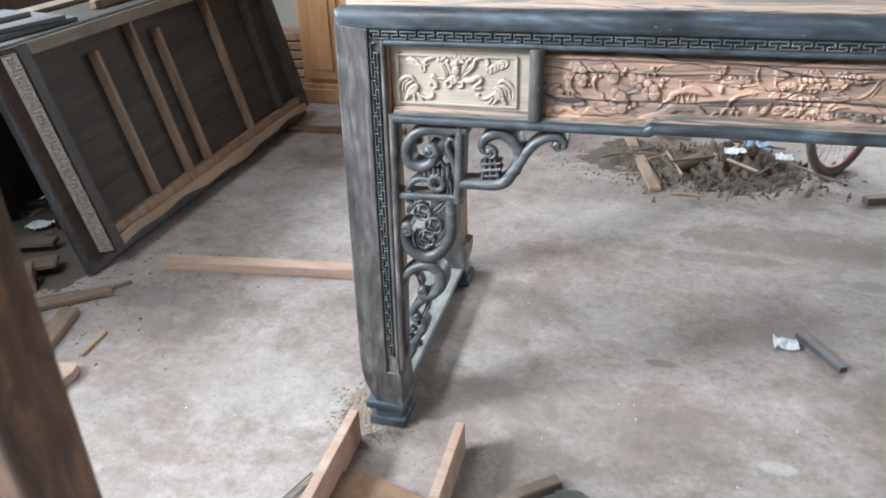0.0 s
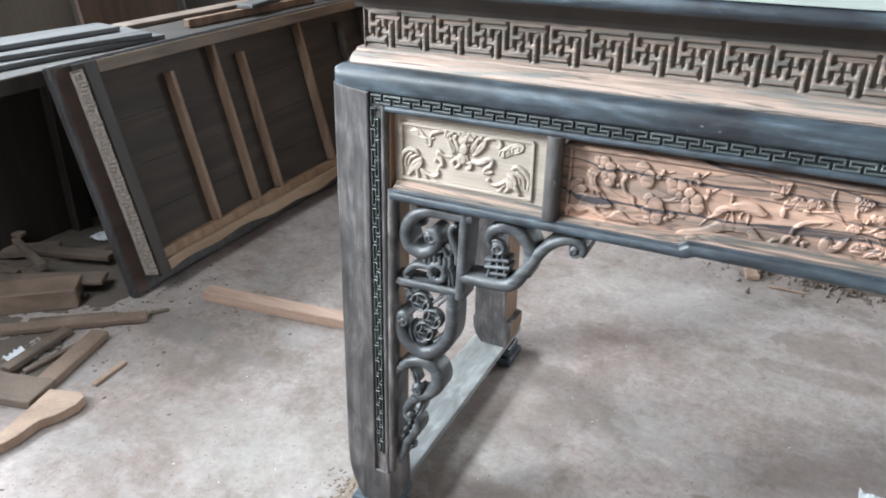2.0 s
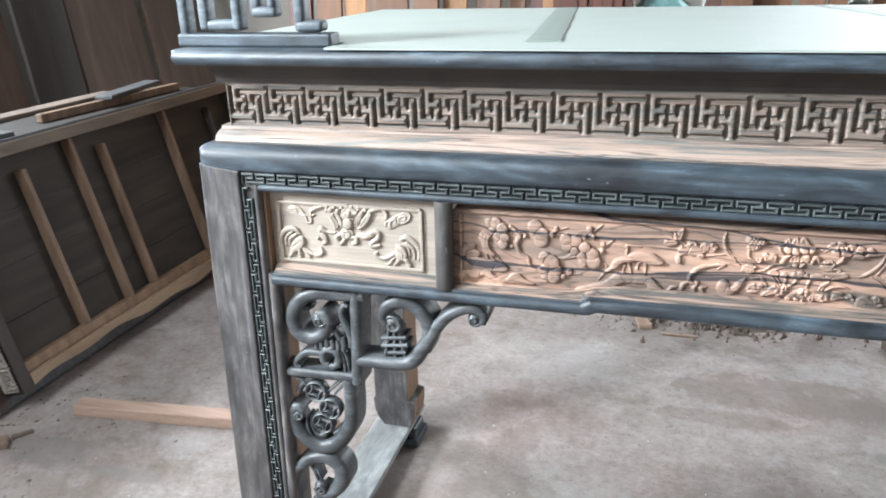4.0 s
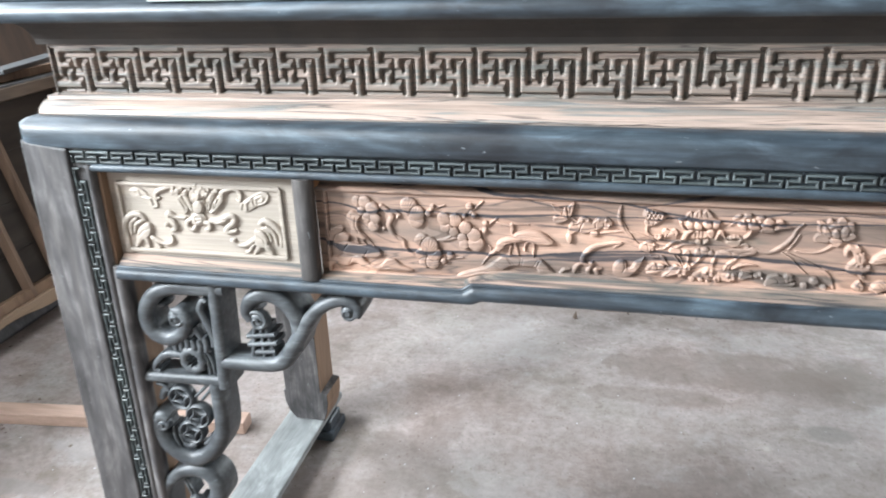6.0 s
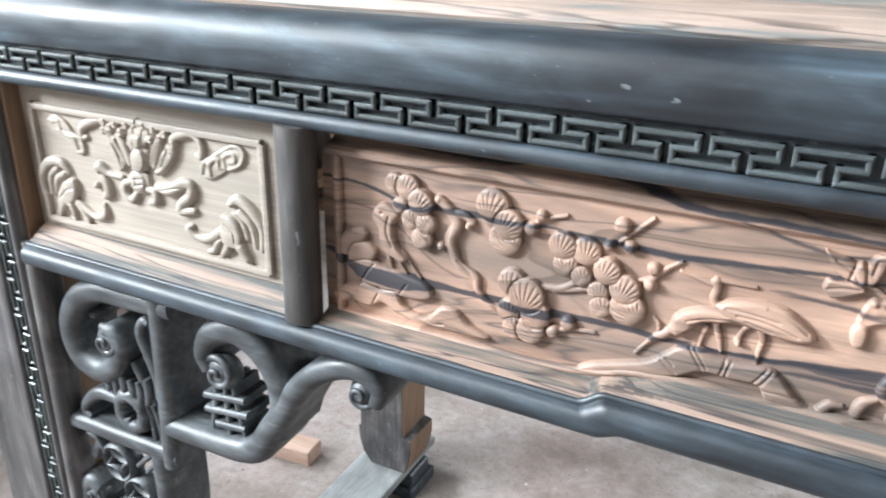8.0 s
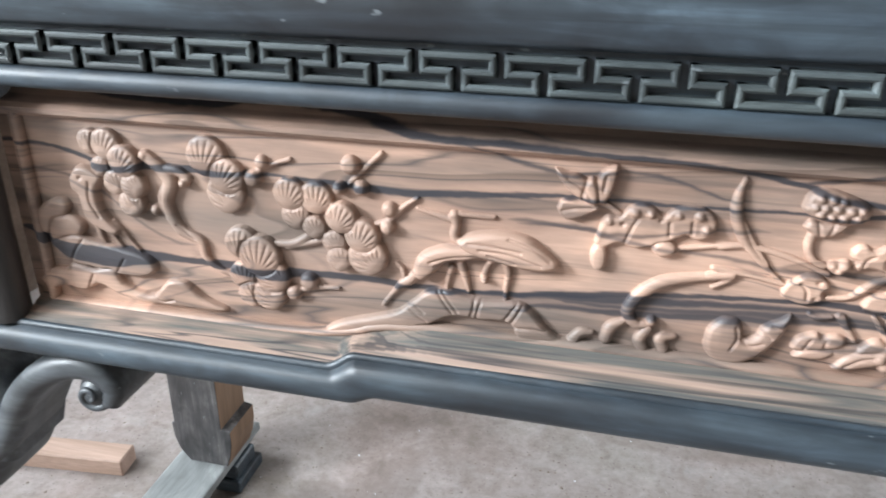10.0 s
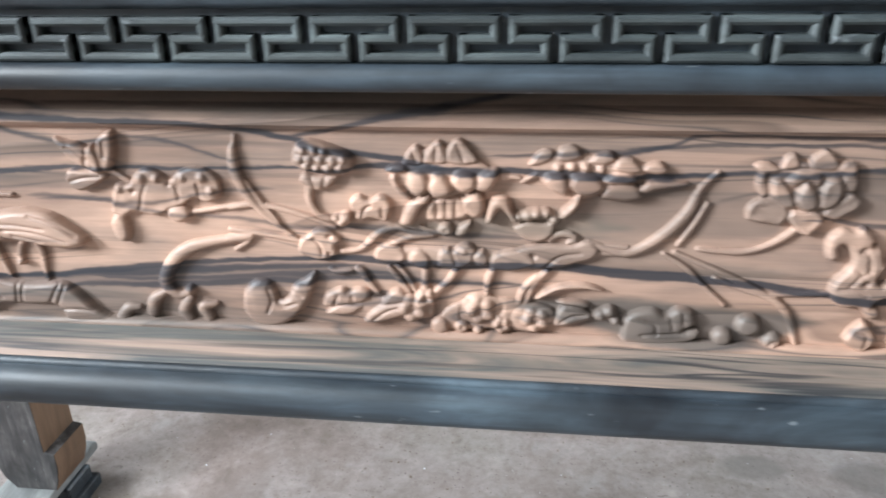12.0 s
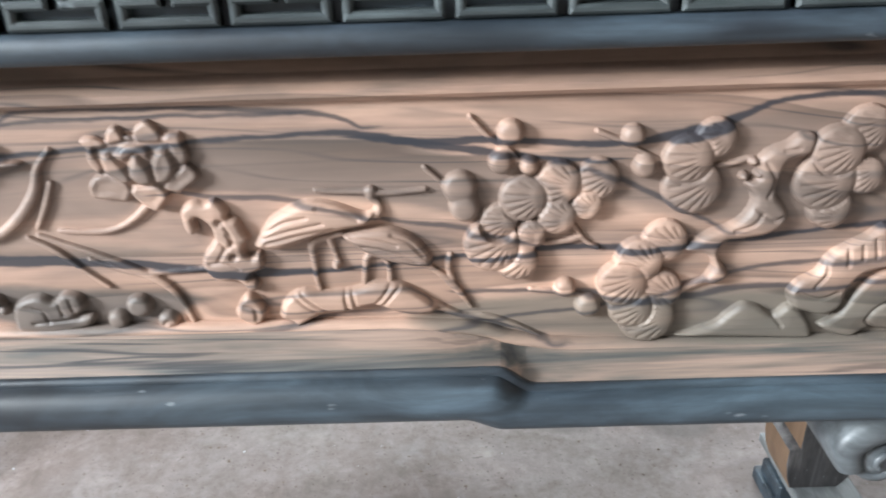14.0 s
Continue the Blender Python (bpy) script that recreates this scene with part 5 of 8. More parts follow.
r.form(3.4, 1.8, 0, (545, 73), (549.5, 76), (553.5, 72), (552, 67.5), (547, 67.5))
r.form(3.0, 1.8, 0.3, (553, 67), (554, 72), (559.5, 75), (566, 76), (573, 74), (576, 69), (568.5, 66), (560, 65))
r.build("carved_leaf", "broad carved leaf with rolled lobes")
r = Relief(PANEL)
r.form(2.8, 1.6, 0.3, (564.5, 88), (570.5, 91), (580, 90.5), (584.5, 92.5), (583.5, 85), (578.5, 81), (571, 81))
r.lumps((567, 93.5, 2.2), (571.5, 94.5, 2.8), (575.5, 95.5, 2.5), (580, 95.5, 2.5), (584, 92.5, 2.2))
r.stroke((582, 81.5, 1), (586, 84.5, 1.5), (591, 85, 1.8), (594, 82.5, 1.8), (591, 80, 1.2))
r.form(4.4, 2.6, 0, (586, 93.5), (587, 97.5), (591, 101.5), (592.5, 105.5), (596, 106.5), (596, 101.5), (593.5, 97), (590, 93.5))
r.build("carved_leaf", "rolled carved leaf")
r = Relief(PANEL)
r.form(1.9, 1.6, 0.0, (573, 119), (583, 124.5), (595, 124.5), (609, 123.5), (625.5, 119), (618, 110.5), (614, 105.5), (595, 107.5), (581.5, 108.5), (575.5, 114))
r.form(3.0, 1.6, 0, (570.5, 119), (573.5, 124), (578, 127), (582.5, 126), (581.5, 122), (576.5, 119.5))
r.stroke((573.5, 118, 1.2), (578, 121, 1.5), (584, 122.5, 1.5))
r.form(3.4, 1.8, 0, (583.5, 122.5), (584.5, 127), (588, 129), (592.5, 128.5), (595.5, 124.5), (592.5, 122), (587, 121))
r.form(3.2, 1.6, 0, (598, 121.5), (601.5, 125), (607.5, 126.5), (610.5, 123), (606, 120), (602, 120))
r.form(3.4, 1.8, 0, (609, 118), (611, 123), (616.5, 124), (620, 121.5), (623, 117.5), (616, 116))
r.form(3.2, 1.7, 0, (622, 118), (624.5, 121), (630, 122), (634, 118), (629, 116))
r.lumps((584.5, 118.5, 2.5), (591, 119, 2.5), (597, 119, 2.5), (604, 118, 2.5))
r.form(4.4, 2.8, 0, (577.5, 112.5), (580, 116), (586.5, 116.5), (590, 112), (589, 105), (583.5, 106.5), (580, 109))
r.form(3.6, 2.0, 0, (605, 113.5), (611, 117), (618, 116), (621, 113), (615, 111), (608, 110.5))
r.form(3.8, 2.4, 0, (604, 105), (606.5, 110.5), (614.5, 111.5), (621, 110), (623.5, 105.5), (617.5, 103), (610, 103.5))
r.form(4.6, 2.8, 0, (589.5, 110.5), (591.5, 115.5), (597.5, 116.5), (604, 114), (606.5, 109), (600.5, 105.5), (594, 106))
r.form(2.8, 1.4, 0, (621.5, 109), (626.5, 113), (638, 113), (644, 111.5), (630, 109), (625, 107))
r.stroke((568.5, 111, 1), (572, 113, 1.2), (576.5, 115.5, 1.2))
r.build("carved_lotus", "carved lotus in side view")
r = Relief(PANEL)
r.form(3.2, 2.0, 0.25, (558.5, 72), (569, 77.5), (579.5, 79.5), (591.5, 79.5), (598.5, 82), (602.5, 81.5), (606, 77.5), (603, 72.5), (595.5, 70), (588, 67.5), (576.5, 66), (565.5, 67), (560.5, 69))
r.groove((574, 73, 2.0), (574.6, 73.2, 2.0))
r.groove((580.5, 67.5, 0.9), (587, 73.5, 0.9), (597, 75.5, 0.9))
r.stroke((603.5, 78.5, 1), (610, 79, 1), (619, 78.5, 0.8))
r.stroke((603.5, 75.5, 0.8), (613, 75.5, 1), (622.5, 76.5, 1))
r.build("carved_leaf", "broad ruffled carved leaf")
r = Relief(PANEL)
r.stroke((487, 62.5, 1.8), (491.5, 56.5, 1.8), (496.5, 49.5, 1.5))
r.stroke((503, 64, 1.2), (508, 57.5, 1.5), (512.5, 51, 1.5))
r.stroke((507.5, 65.5, 1.2), (512.5, 58.5, 1.2), (516, 51.5, 1.2))
r.stroke((521.5, 64, 1.8), (521, 57, 2), (521.5, 49.5, 1.8))
r.stroke((537, 64.5, 2), (533, 57.5, 1.8), (526.5, 51, 1.8), (524, 44.5, 1.5))
r.stroke((555.5, 65.5, 1.8), (553, 59.5, 2), (552, 51, 1.5))
r.stroke((577, 61.5, 1.8), (570.5, 54.5, 1.8), (568, 46.5, 1.8))
r.stroke((581.5, 65, 1.8), (575, 56.5, 1.5), (572, 47, 1.2))
r.stroke((473, 62, 1.2), (476.5, 60.5, 1.8), (483.5, 61.5, 1.2))
r.stroke((488.5, 62, 1.8), (490, 59.5, 2))
r.form(2.8, 1.5, 0, (575, 49), (580.5, 54.5), (589, 58.5), (601.5, 59), (610.5, 55), (601.5, 56.5), (589.5, 55.5), (582, 52))
r.build("carved_reed_bed", "carved upright stalks")
r = Relief(PANEL)
r.form(1.9, 1.6, 0.0, (469.5, 39), (478, 48), (497.5, 47), (513.5, 49), (524.5, 46.5), (525, 37.5), (514.5, 35), (492, 33.5), (475, 37))
r.form(3.4, 1.8, 0, (467, 41.5), (469, 47.5), (473.5, 50.5), (478.5, 52), (481.5, 49.5), (484.5, 51.5), (489, 52), (493, 49), (489.5, 44.5), (483.5, 43), (475, 40.5))
r.form(3.6, 1.9, 0, (468, 37), (473.5, 41.5), (480.5, 43), (488.5, 42), (483, 37), (475, 36))
r.form(3.4, 1.8, 0, (497.5, 42.5), (500.5, 48), (505.5, 52), (510, 51), (512, 46.5), (504.5, 42.5))
r.form(3.8, 2.0, 0, (488, 33), (493, 40), (499, 43.5), (506, 45), (511.5, 45.5), (511, 38.5), (502, 34.5), (495, 32.5))
r.groove((473.5, 42.5, 0.9), (476, 48, 0.9))
r.groove((483, 44.5, 0.9), (483.5, 48.5, 0.9))
r.groove((494, 35, 0.9), (501, 40, 0.9), (507, 42, 0.9))
r.lumps((524, 46.5, 2.2), (520.5, 45.5, 2.2), (518.5, 48, 2.2), (520, 51, 2.2), (523.5, 50.5, 2.2))
r.bumps(-0.8, (521.5, 48.5, 1.8))
r.bumps(1.3, (521.5, 48.5, 0.8))
r.lumps((518.5, 39.5, 3.5), (513.5, 37, 3.5), (510, 41.5, 3.5), (512.5, 46.5, 3.5), (518.5, 45, 3.5))
r.bumps(-0.8, (514.5, 42, 2.5))
r.bumps(1.3, (514.5, 42, 1.5))
r.build("carved_flower_bed", "row of carved ground blossoms")
r = Relief(PANEL)
r.lumps((528.5, 32.5, 5))
r.lumps((539.5, 32.5, 4))
r.lumps((548, 30.5, 2.8))
r.groove((539.5, 32.5, 1.2), (540.1, 32.7, 1.2))
r.build("carved_stone", "round carved pebbles")
r = Relief(PANEL)
r.form(1.9, 1.6, 0.0, (525.5, 34), (535.5, 44.5), (559, 49), (582, 44.5), (584, 35.5), (553, 31), (534, 29.5))
r.form(1.8, 1.5, 0.0, (538, 38), (539.5, 45.5), (544.5, 50.5), (552.5, 50.5), (560, 47), (559.5, 39.5), (552, 34.5), (543.5, 34))
r.lumps((553, 40, 3.5), (548, 37.5, 3.2), (544.5, 42, 3.5), (547, 47, 3.2), (552.5, 45.5, 3.5))
r.bumps(-0.8, (549, 42.5, 2.5))
r.bumps(1.3, (549, 42.5, 1.2))
r.lumps((562.5, 33, 2), (559.5, 31.5, 2.2), (557, 34.5, 2), (558.5, 37.5, 2.2), (562, 36.5, 2.2))
r.bumps(-0.8, (560, 34.5, 1.5))
r.bumps(1.3, (560, 34.5, 1))
r.form(1.8, 1.5, 0.0, (563.5, 35), (565, 42), (570.5, 46), (579, 46.5), (585.5, 43.5), (585, 35.5), (577, 31), (568.5, 31))
r.lumps((580.5, 36.5, 3.2), (576, 34, 3.2), (572.5, 38, 3.2), (574.5, 42.5, 3.2), (580, 41.5, 3.2))
r.bumps(-0.8, (577, 38.5, 2.2))
r.bumps(1.3, (577, 38.5, 1.2))
r.build("carved_flower_bed", "ground blossoms and leaves")
r = Relief(PANEL)
r.form(3.6, 2.4, 0, (585.5, 35.5), (586.5, 41.5), (589.5, 46.5), (596, 47), (602.5, 44), (605, 40), (597.5, 37), (591, 34.5))
r.groove((589, 37.5, 0.9), (595, 41.5, 0.9), (601, 42, 0.9))
r.form(3.2, 1.8, 0, (586, 48), (590, 50), (600.5, 49), (603.5, 46), (593.5, 46.5))
r.lumps((608.5, 42, 3.2), (613, 44.5, 3), (616, 39.5, 2.5))
r.build("carved_leaf", "dark carved ground leaf")
r = Relief(PANEL)
r.stroke((424.0, 94.0, 1.5), (438.0, 96.0, 1.5), (458.0, 92.0, 1.5), (477.0, 85.0, 1.5))
r.stroke((423.0, 82.0, 1.5), (442.0, 80.0, 1.5), (468.0, 75.0, 1.2))
r.stroke((421.0, 77.0, 2.4), (433.0, 79.0, 2.1))
r.build("carved_stem", "thin carved stems")
r = Relief(PANEL)
r.form(3.2, 1.8, 0.35, (361.5, 90.5), (364, 100.5), (367, 106), (373, 105.5), (378, 112), (384.5, 114), (390, 112), (395, 108), (399.5, 112.5), (407, 115), (415, 114), (421, 108), (420, 100), (412.5, 96.5), (407.5, 99), (402, 96), (395, 92.5), (384, 89), (374, 91), (367, 87.5))
r.form(3.8, 2.0, 0.0, (360.5, 79.5), (360.5, 85.5), (363.5, 89.5), (368.5, 87), (369, 78), (366, 74), (362.5, 75))
r.form(3.8, 2.2, 0.0, (391, 89.5), (393, 93.5), (399.5, 94.5), (403.5, 92), (403, 88), (396, 85.5))
r.lumps((368.5, 103, 2.8), (381, 109, 3.2), (389, 109, 2.5), (402.5, 109.5, 2.8), (412.5, 110, 3.2), (416.5, 103, 3))
r.groove((377.5, 92.5, 0.8), (380, 100.5, 0.8), (382.5, 105.5, 0.8))
r.groove((399, 98, 0.8), (398.5, 105, 0.8))
r.groove((410, 100, 0.8), (409.5, 106.5, 0.8))
r.groove((375, 102, 1.5), (375.6, 102.2, 1.5))
r.groove((394, 106, 1.5), (394.6, 106.2, 1.5))
r.stroke((401.5, 90.5, 1.2), (413, 92.5, 1), (426, 95, 1), (438.5, 96.5, 1))
r.build("carved_lotus_leaf", "ruffled carved lotus leaf")
r = Relief(PANEL)
r.form(4.4, 2.2, 0.0, (619, 29), (620, 40), (625, 45), (634, 47), (640, 44), (645, 48), (653, 46), (654, 39), (649, 36), (657, 36), (654, 30), (636, 27), (625, 27))
r.groove((628, 42, 0.9), (635, 39, 0.9), (636, 33, 0.9))
r.groove((642, 44, 0.8), (644, 37, 0.8))
r.groove((648, 45, 0.8), (649, 39, 0.8))
r.groove((629, 33, 0.7), (641, 34, 0.7), (651, 35, 0.7))
r.lumps((629, 42, 3))
r.build("carved_frog", "small carved ground animal and stones")
r = Relief(PANEL)
r.lumps((679.5, 39.5, 6.2))
r.lumps((691.5, 31.5, 4.8))
r.lumps((668, 32.5, 5))
r.groove((675.5, 35.5, 0.9), (680, 34.5, 0.9), (684, 37, 0.9))
r.groove((690, 30, 0.9), (692, 32, 0.9), (694, 31, 0.9))
r.build("carved_stone", "round carved stones")
r = Relief(PANEL)
r.stroke((656.0, 117.0, 1.0), (649.0, 109.0, 1.6), (645.0, 98.0, 2.5), (634.0, 85.0, 2.7), (619.0, 76.0, 2.1), (602.0, 80.0, 1.8))
r.stroke((653.0, 102.0, 1.2), (648.0, 91.0, 1.5), (642.0, 81.0, 1.2))
r.build("carved_reed", "long curved carved reed")
r = Relief(PANEL)
r.form(1.9, 1.6, 0.0, (673.5, 114), (682.5, 121.5), (695, 122.5), (707.5, 122), (713.5, 115), (712.5, 107), (705.5, 98.5), (696.5, 94.5), (685.5, 97.5), (678, 103.5))
r.stroke((694.5, 91.5, 1.5), (690.5, 87.5, 1.8), (684.5, 83, 1.5), (677.5, 79.5, 1.2), (668.5, 78, 1), (651.5, 79, 1))
r.form(2.4, 1.4, 0.0, (689.5, 120.5), (690.5, 123), (693.5, 122.5), (695, 120))
r.form(2.8, 1.6, 0.3, (682, 119.5), (683, 124.5), (686, 127), (688.5, 126), (690, 120.5))
r.form(2.8, 1.6, 0.3, (694.5, 120), (694.5, 125), (698, 128), (700, 129), (703, 127.5), (706.5, 122.5), (706, 119.5))
r.form(2.8, 1.7, 0.3, (670.5, 121), (673, 122.5), (677.5, 122.5), (682.5, 119.5), (679.5, 117.5), (677, 117.5), (677, 114), (679, 109.5), (677, 106), (674.5, 107.5), (672.5, 112.5), (673, 117.5))
r.form(2.8, 1.7, 0.3, (705, 120.5), (709, 123.5), (714, 123), (714.5, 118.5), (716, 115), (715, 110.5), (712, 109.5), (709, 113.5), (709, 118))
r.form(2.8, 1.6, 0.7, (670.5, 95.5), (670.5, 101), (674, 105), (680, 105.5), (685, 103), (688.5, 100.5), (688.5, 96.5), (685, 93), (679.5, 94), (674.5, 94.5))
r.form(3.0, 1.8, 0.5, (703, 99), (705.5, 104), (710.5, 107), (714, 109.5), (718.5, 106), (718, 102.5), (714, 99.5), (709, 96.5))
r.form(3.2, 1.8, 0.6, (688, 97.5), (690.5, 100.5), (695.5, 100.5), (701, 100.5), (704.5, 96), (701.5, 91.5), (698, 88), (692.5, 91.5))
r.form(3.4, 2.2, 0.0, (684.5, 115), (689.5, 119), (695.5, 119.5), (700.5, 117), (699, 112), (694.5, 114.5), (690.5, 112.5), (688, 111.5))
r.form(3.8, 2.4, 0.3, (679, 107.5), (679, 114.5), (682.5, 116), (686.5, 112.5), (689.5, 107.5), (691, 103), (687, 101.5), (682, 104.5))
r.form(3.8, 2.4, 0.4, (700, 102.5), (700, 110), (702, 115), (706, 117), (709, 115), (710, 109), (707.5, 103.5), (704, 101.5))
r.form(4.4, 2.8, 0.0, (689.5, 106), (690.5, 111), (693.5, 115), (697.5, 112), (700, 107), (700, 102), (695.5, 100.5), (691.5, 102.5))
r.build("carved_lotus", "open carved lotus blossom")
r = Relief(PANEL)
r.stroke((636, 76, 1), (647, 69, 1.5), (657, 59, 1), (667, 50, 0.5))
r.stroke((641, 77, 1), (662, 68, 1.5), (680, 59, 2), (694, 50, 2), (700, 40, 1.5), (703, 30, 0.5))
r.stroke((661, 64, 0.5), (680, 57, 1.5), (698, 57, 1), (715, 58, 1))
r.build("carved_grass", "carved grass blades")
r = Relief(PANEL)
r.form(4.4, 2.0, 0.0, (708, 81), (708, 88), (713, 92), (719, 91), (723, 93), (728, 88), (728, 84), (732, 83), (734, 77), (736, 73), (733, 68), (736, 64), (740, 67), (741, 59), (735, 55), (738, 49), (733, 46), (728, 52), (719, 52), (714, 58), (714, 65), (720, 73), (720, 79), (716, 84), (713, 83), (714, 78), (710, 76))
r.form(4.2, 2.0, 0.0, (724, 35), (728, 42), (732, 45), (737, 40), (739, 34), (734, 28), (728, 30))
r.groove((724, 82, 2.2), (724.6, 82.2, 2.2))
r.groove((728, 65, 2.2), (728.6, 65.2, 2.2))
r.groove((734, 53, 2.0), (734.6, 53.2, 2.0))
r.groove((734, 71, 1.6), (734.6, 71.2, 1.6))
r.groove((721, 74, 0.9), (725, 70, 0.9), (721, 63, 0.9))
r.groove((727, 76, 0.9), (729, 71, 0.9))
r.groove((717, 62, 0.9), (724, 62, 0.9), (730, 59, 0.9))
r.groove((726, 81, 0.9), (729, 74, 0.9), (726, 69, 0.9))
r.groove((729, 39, 0.9), (734, 37, 0.9), (734, 31, 0.9))
r.build("carved_rock", "pierced carved garden rock")
r = Relief(PANEL)
r.stroke((788, 81, 2.5), (794, 83, 2.5), (795, 88, 1.5), (792, 91, 2), (792, 94, 2.5))
r.stroke((791, 94, 1.5), (781, 94, 1), (768, 95, 0.5))
r.stroke((794, 93, 1.5), (803, 93, 1), (816, 94, 0))
r.stroke((778, 74, 1.5), (770, 72, 1.5), (764, 69, 2), (764, 60, 1.5), (764, 51, 1), (765, 46, 1.5))
r.stroke((772, 71, 1.5), (774, 63, 1), (775, 59, 1.5))
r.lumps((774, 58, 2))
r.form(5.2, 3.2, 0.0, (738, 70), (745, 81), (753, 87), (764, 91), (776, 89), (788, 84), (793, 85), (790, 79), (780, 77), (772, 75), (762, 72), (751, 68))
r.groove((742, 74, 0.65), (755, 78, 0.65), (770, 81, 0.65))
r.groove((744, 72, 0.65), (757, 75, 0.65), (775, 78, 0.65))
r.groove((751, 70, 0.65), (762, 73, 0.65), (771, 76, 0.65))
r.groove((744, 77, 0.65), (753, 82, 0.65), (763, 84, 0.65))
r.groove((768, 88, 0.65), (778, 86, 0.65), (786, 82, 0.65))
r.build("carved_crane", "carved crane with long beak")
r = Relief(PANEL)
r.stroke((799, 62, 1.5), (792, 64, 2), (788, 61, 1.5), (787, 55, 1.5), (786, 48, 1.5))
r.stroke((796, 61, 1.5), (798, 56, 1), (798, 49, 1.5))
r.stroke((812, 59, 1.5), (820, 53, 1.5), (827, 46, 2), (832, 39, 1.5), (835, 34, 0))
r.stroke((826, 61, 1.5), (825, 55, 1.5), (827, 49, 1))
r.form(5.0, 3.4, 0.0, (778, 74), (787, 76), (798, 77), (808, 73), (815, 66), (818, 58), (811, 57), (801, 59), (791, 63), (783, 68))
r.groove((782, 73, 0.65), (792, 72, 0.65), (802, 69, 0.65))
r.groove((787, 69, 0.65), (799, 66, 0.65), (811, 60, 0.65))
r.groove((800, 74, 0.65), (808, 70, 0.65), (814, 63, 0.65))
r.build("carved_crane", "carved crane bending down")
r = Relief(PANEL)
r.form(5.0, 3.0, 0.0, (745, 34), (748, 41), (756, 46), (767, 45), (780, 46), (790, 49), (800, 49), (807, 46), (815, 40), (820, 34), (810, 31), (800, 33), (789, 37), (778, 34), (766, 33), (758, 29), (753, 24), (751, 29), (746, 31))
r.stroke((817, 36, 2), (831, 29, 1.5), (842, 28, 1.5), (854, 24, 1), (872, 14, 0))
r.groove((753, 44, 0.7), (759, 38, 0.7), (766, 33, 0.7))
r.groove((756, 45, 0.7), (763, 39, 0.7), (769, 34, 0.7))
r.groove((777, 45, 0.7), (777, 40, 0.7), (778, 35, 0.7))
r.groove((780, 46, 0.7), (781, 40, 0.7), (782, 35, 0.7))
r.groove((798, 48, 0.7), (794, 42, 0.7), (789, 37, 0.7))
r.groove((802, 47, 0.7), (797, 41, 0.7), (793, 36, 0.7))
r.groove((800, 32, 0.7), (806, 27, 0.7), (811, 24, 0.7))
r.build("carved_log", "carved log on the ground")
r = Relief(PANEL)
r.fan(891.0, 97.0, 9.5, 60)
r.fan(887.0, 85.0, 6.8, 300)
r.fan(874.0, 96.0, 10.0, 90)
r.fan(874.0, 80.0, 8.3, 280)
r.fan(863.0, 72.0, 6.4, 260)
r.fan(856.0, 59.0, 9.9, 280)
r.fan(845.0, 67.0, 12.6, 200)
r.fan(848.0, 78.0, 8.4, 170)
r.fan(859.0, 89.0, 10.7, 110)
r.stroke((882.0, 74.0, 1.5), (887.0, 67.0, 1.2), (893.0, 63.0, 1.0))
r.stroke((869.0, 66.0, 1.3), (878.0, 67.0, 1.5), (885.0, 69.0, 1.5))
r.build("carved_pine_tuft", "fan-shaped carved pine needles")
r = Relief(PANEL)
r.lumps((853.0, 119.0, 5.8), (849.0, 106.0, 5.5), (861.0, 104.0, 4.2))
r.stroke((836.0, 126.0, 1.0), (844.0, 117.0, 1.2), (853.0, 110.0, 1.5), (862.0, 99.0, 1.2))
r.build("carved_twig", "carved twig with round berries")
r = Relief(PANEL)
r.lumps((831.0, 95.0, 7.5), (833.0, 85.0, 6.6))
r.stroke((816.0, 104.0, 0.8), (826.0, 94.0, 1.3), (833.0, 85.0, 1.5))
r.build("carved_twig", "carved twig with round berries")
r = Relief(PANEL)
r.fan(940.0, 114.0, 8.8, 50)
r.fan(932.0, 92.0, 12.9, 280)
r.fan(929.0, 105.0, 11.0, 110)
r.build("carved_pine_tuft", "fan-shaped carved pine needles")
r = Relief(PANEL)
r.lumps((905.0, 116.0, 5.0), (911.0, 102.0, 5.3))
r.stroke((890.0, 118.0, 0.6), (899.0, 114.0, 1.0), (908.0, 109.0, 1.2), (917.0, 104.0, 1.3))
r.build("carved_twig", "carved twig with round berries")
r = Relief(PANEL)
r.fan(923.0, 66.0, 10.3, 40)
r.fan(923.0, 41.0, 10.2, 330)
r.fan(918.0, 26.0, 13.3, 290)
r.fan(910.0, 32.0, 10.5, 250)
r.fan(912.0, 57.0, 10.8, 80)
r.fan(905.0, 45.0, 11.3, 180)
r.build("carved_pine_tuft", "fan-shaped carved pine needles")
r = Relief(PANEL)
r.lumps((879.0, 43.0, 5.0), (890.0, 33.0, 6.0))
r.stroke((863.0, 42.0, 0.9), (879.0, 40.0, 1.5), (895.0, 36.0, 1.3))
r.build("carved_twig", "carved twig with round berries")
r = Relief(PANEL)
r.form(4.8, 3.0, 0.0, (931, 62), (942, 70), (952, 74), (958, 80), (959, 87), (955, 93), (960, 96), (959, 104), (964, 109), (970, 111), (975, 115), (982, 114), (981, 106), (972, 103), (970, 97), (969, 88), (975, 80), (975, 73), (968, 68), (958, 66), (950, 65), (948, 57), (954, 48), (947, 43), (943, 46), (946, 53), (942, 59))
r.stroke((946, 46, 2), (938, 42, 1.5), (931, 39, 2), (926, 34, 1))
r.lumps((954, 96, 2), (957, 103, 2), (960, 97, 1.5))
r.stroke((942, 101, 1), (949, 102, 1), (955, 104, 1))
r.groove((962, 103, 0.9), (967, 95, 0.9), (965, 87, 0.9))
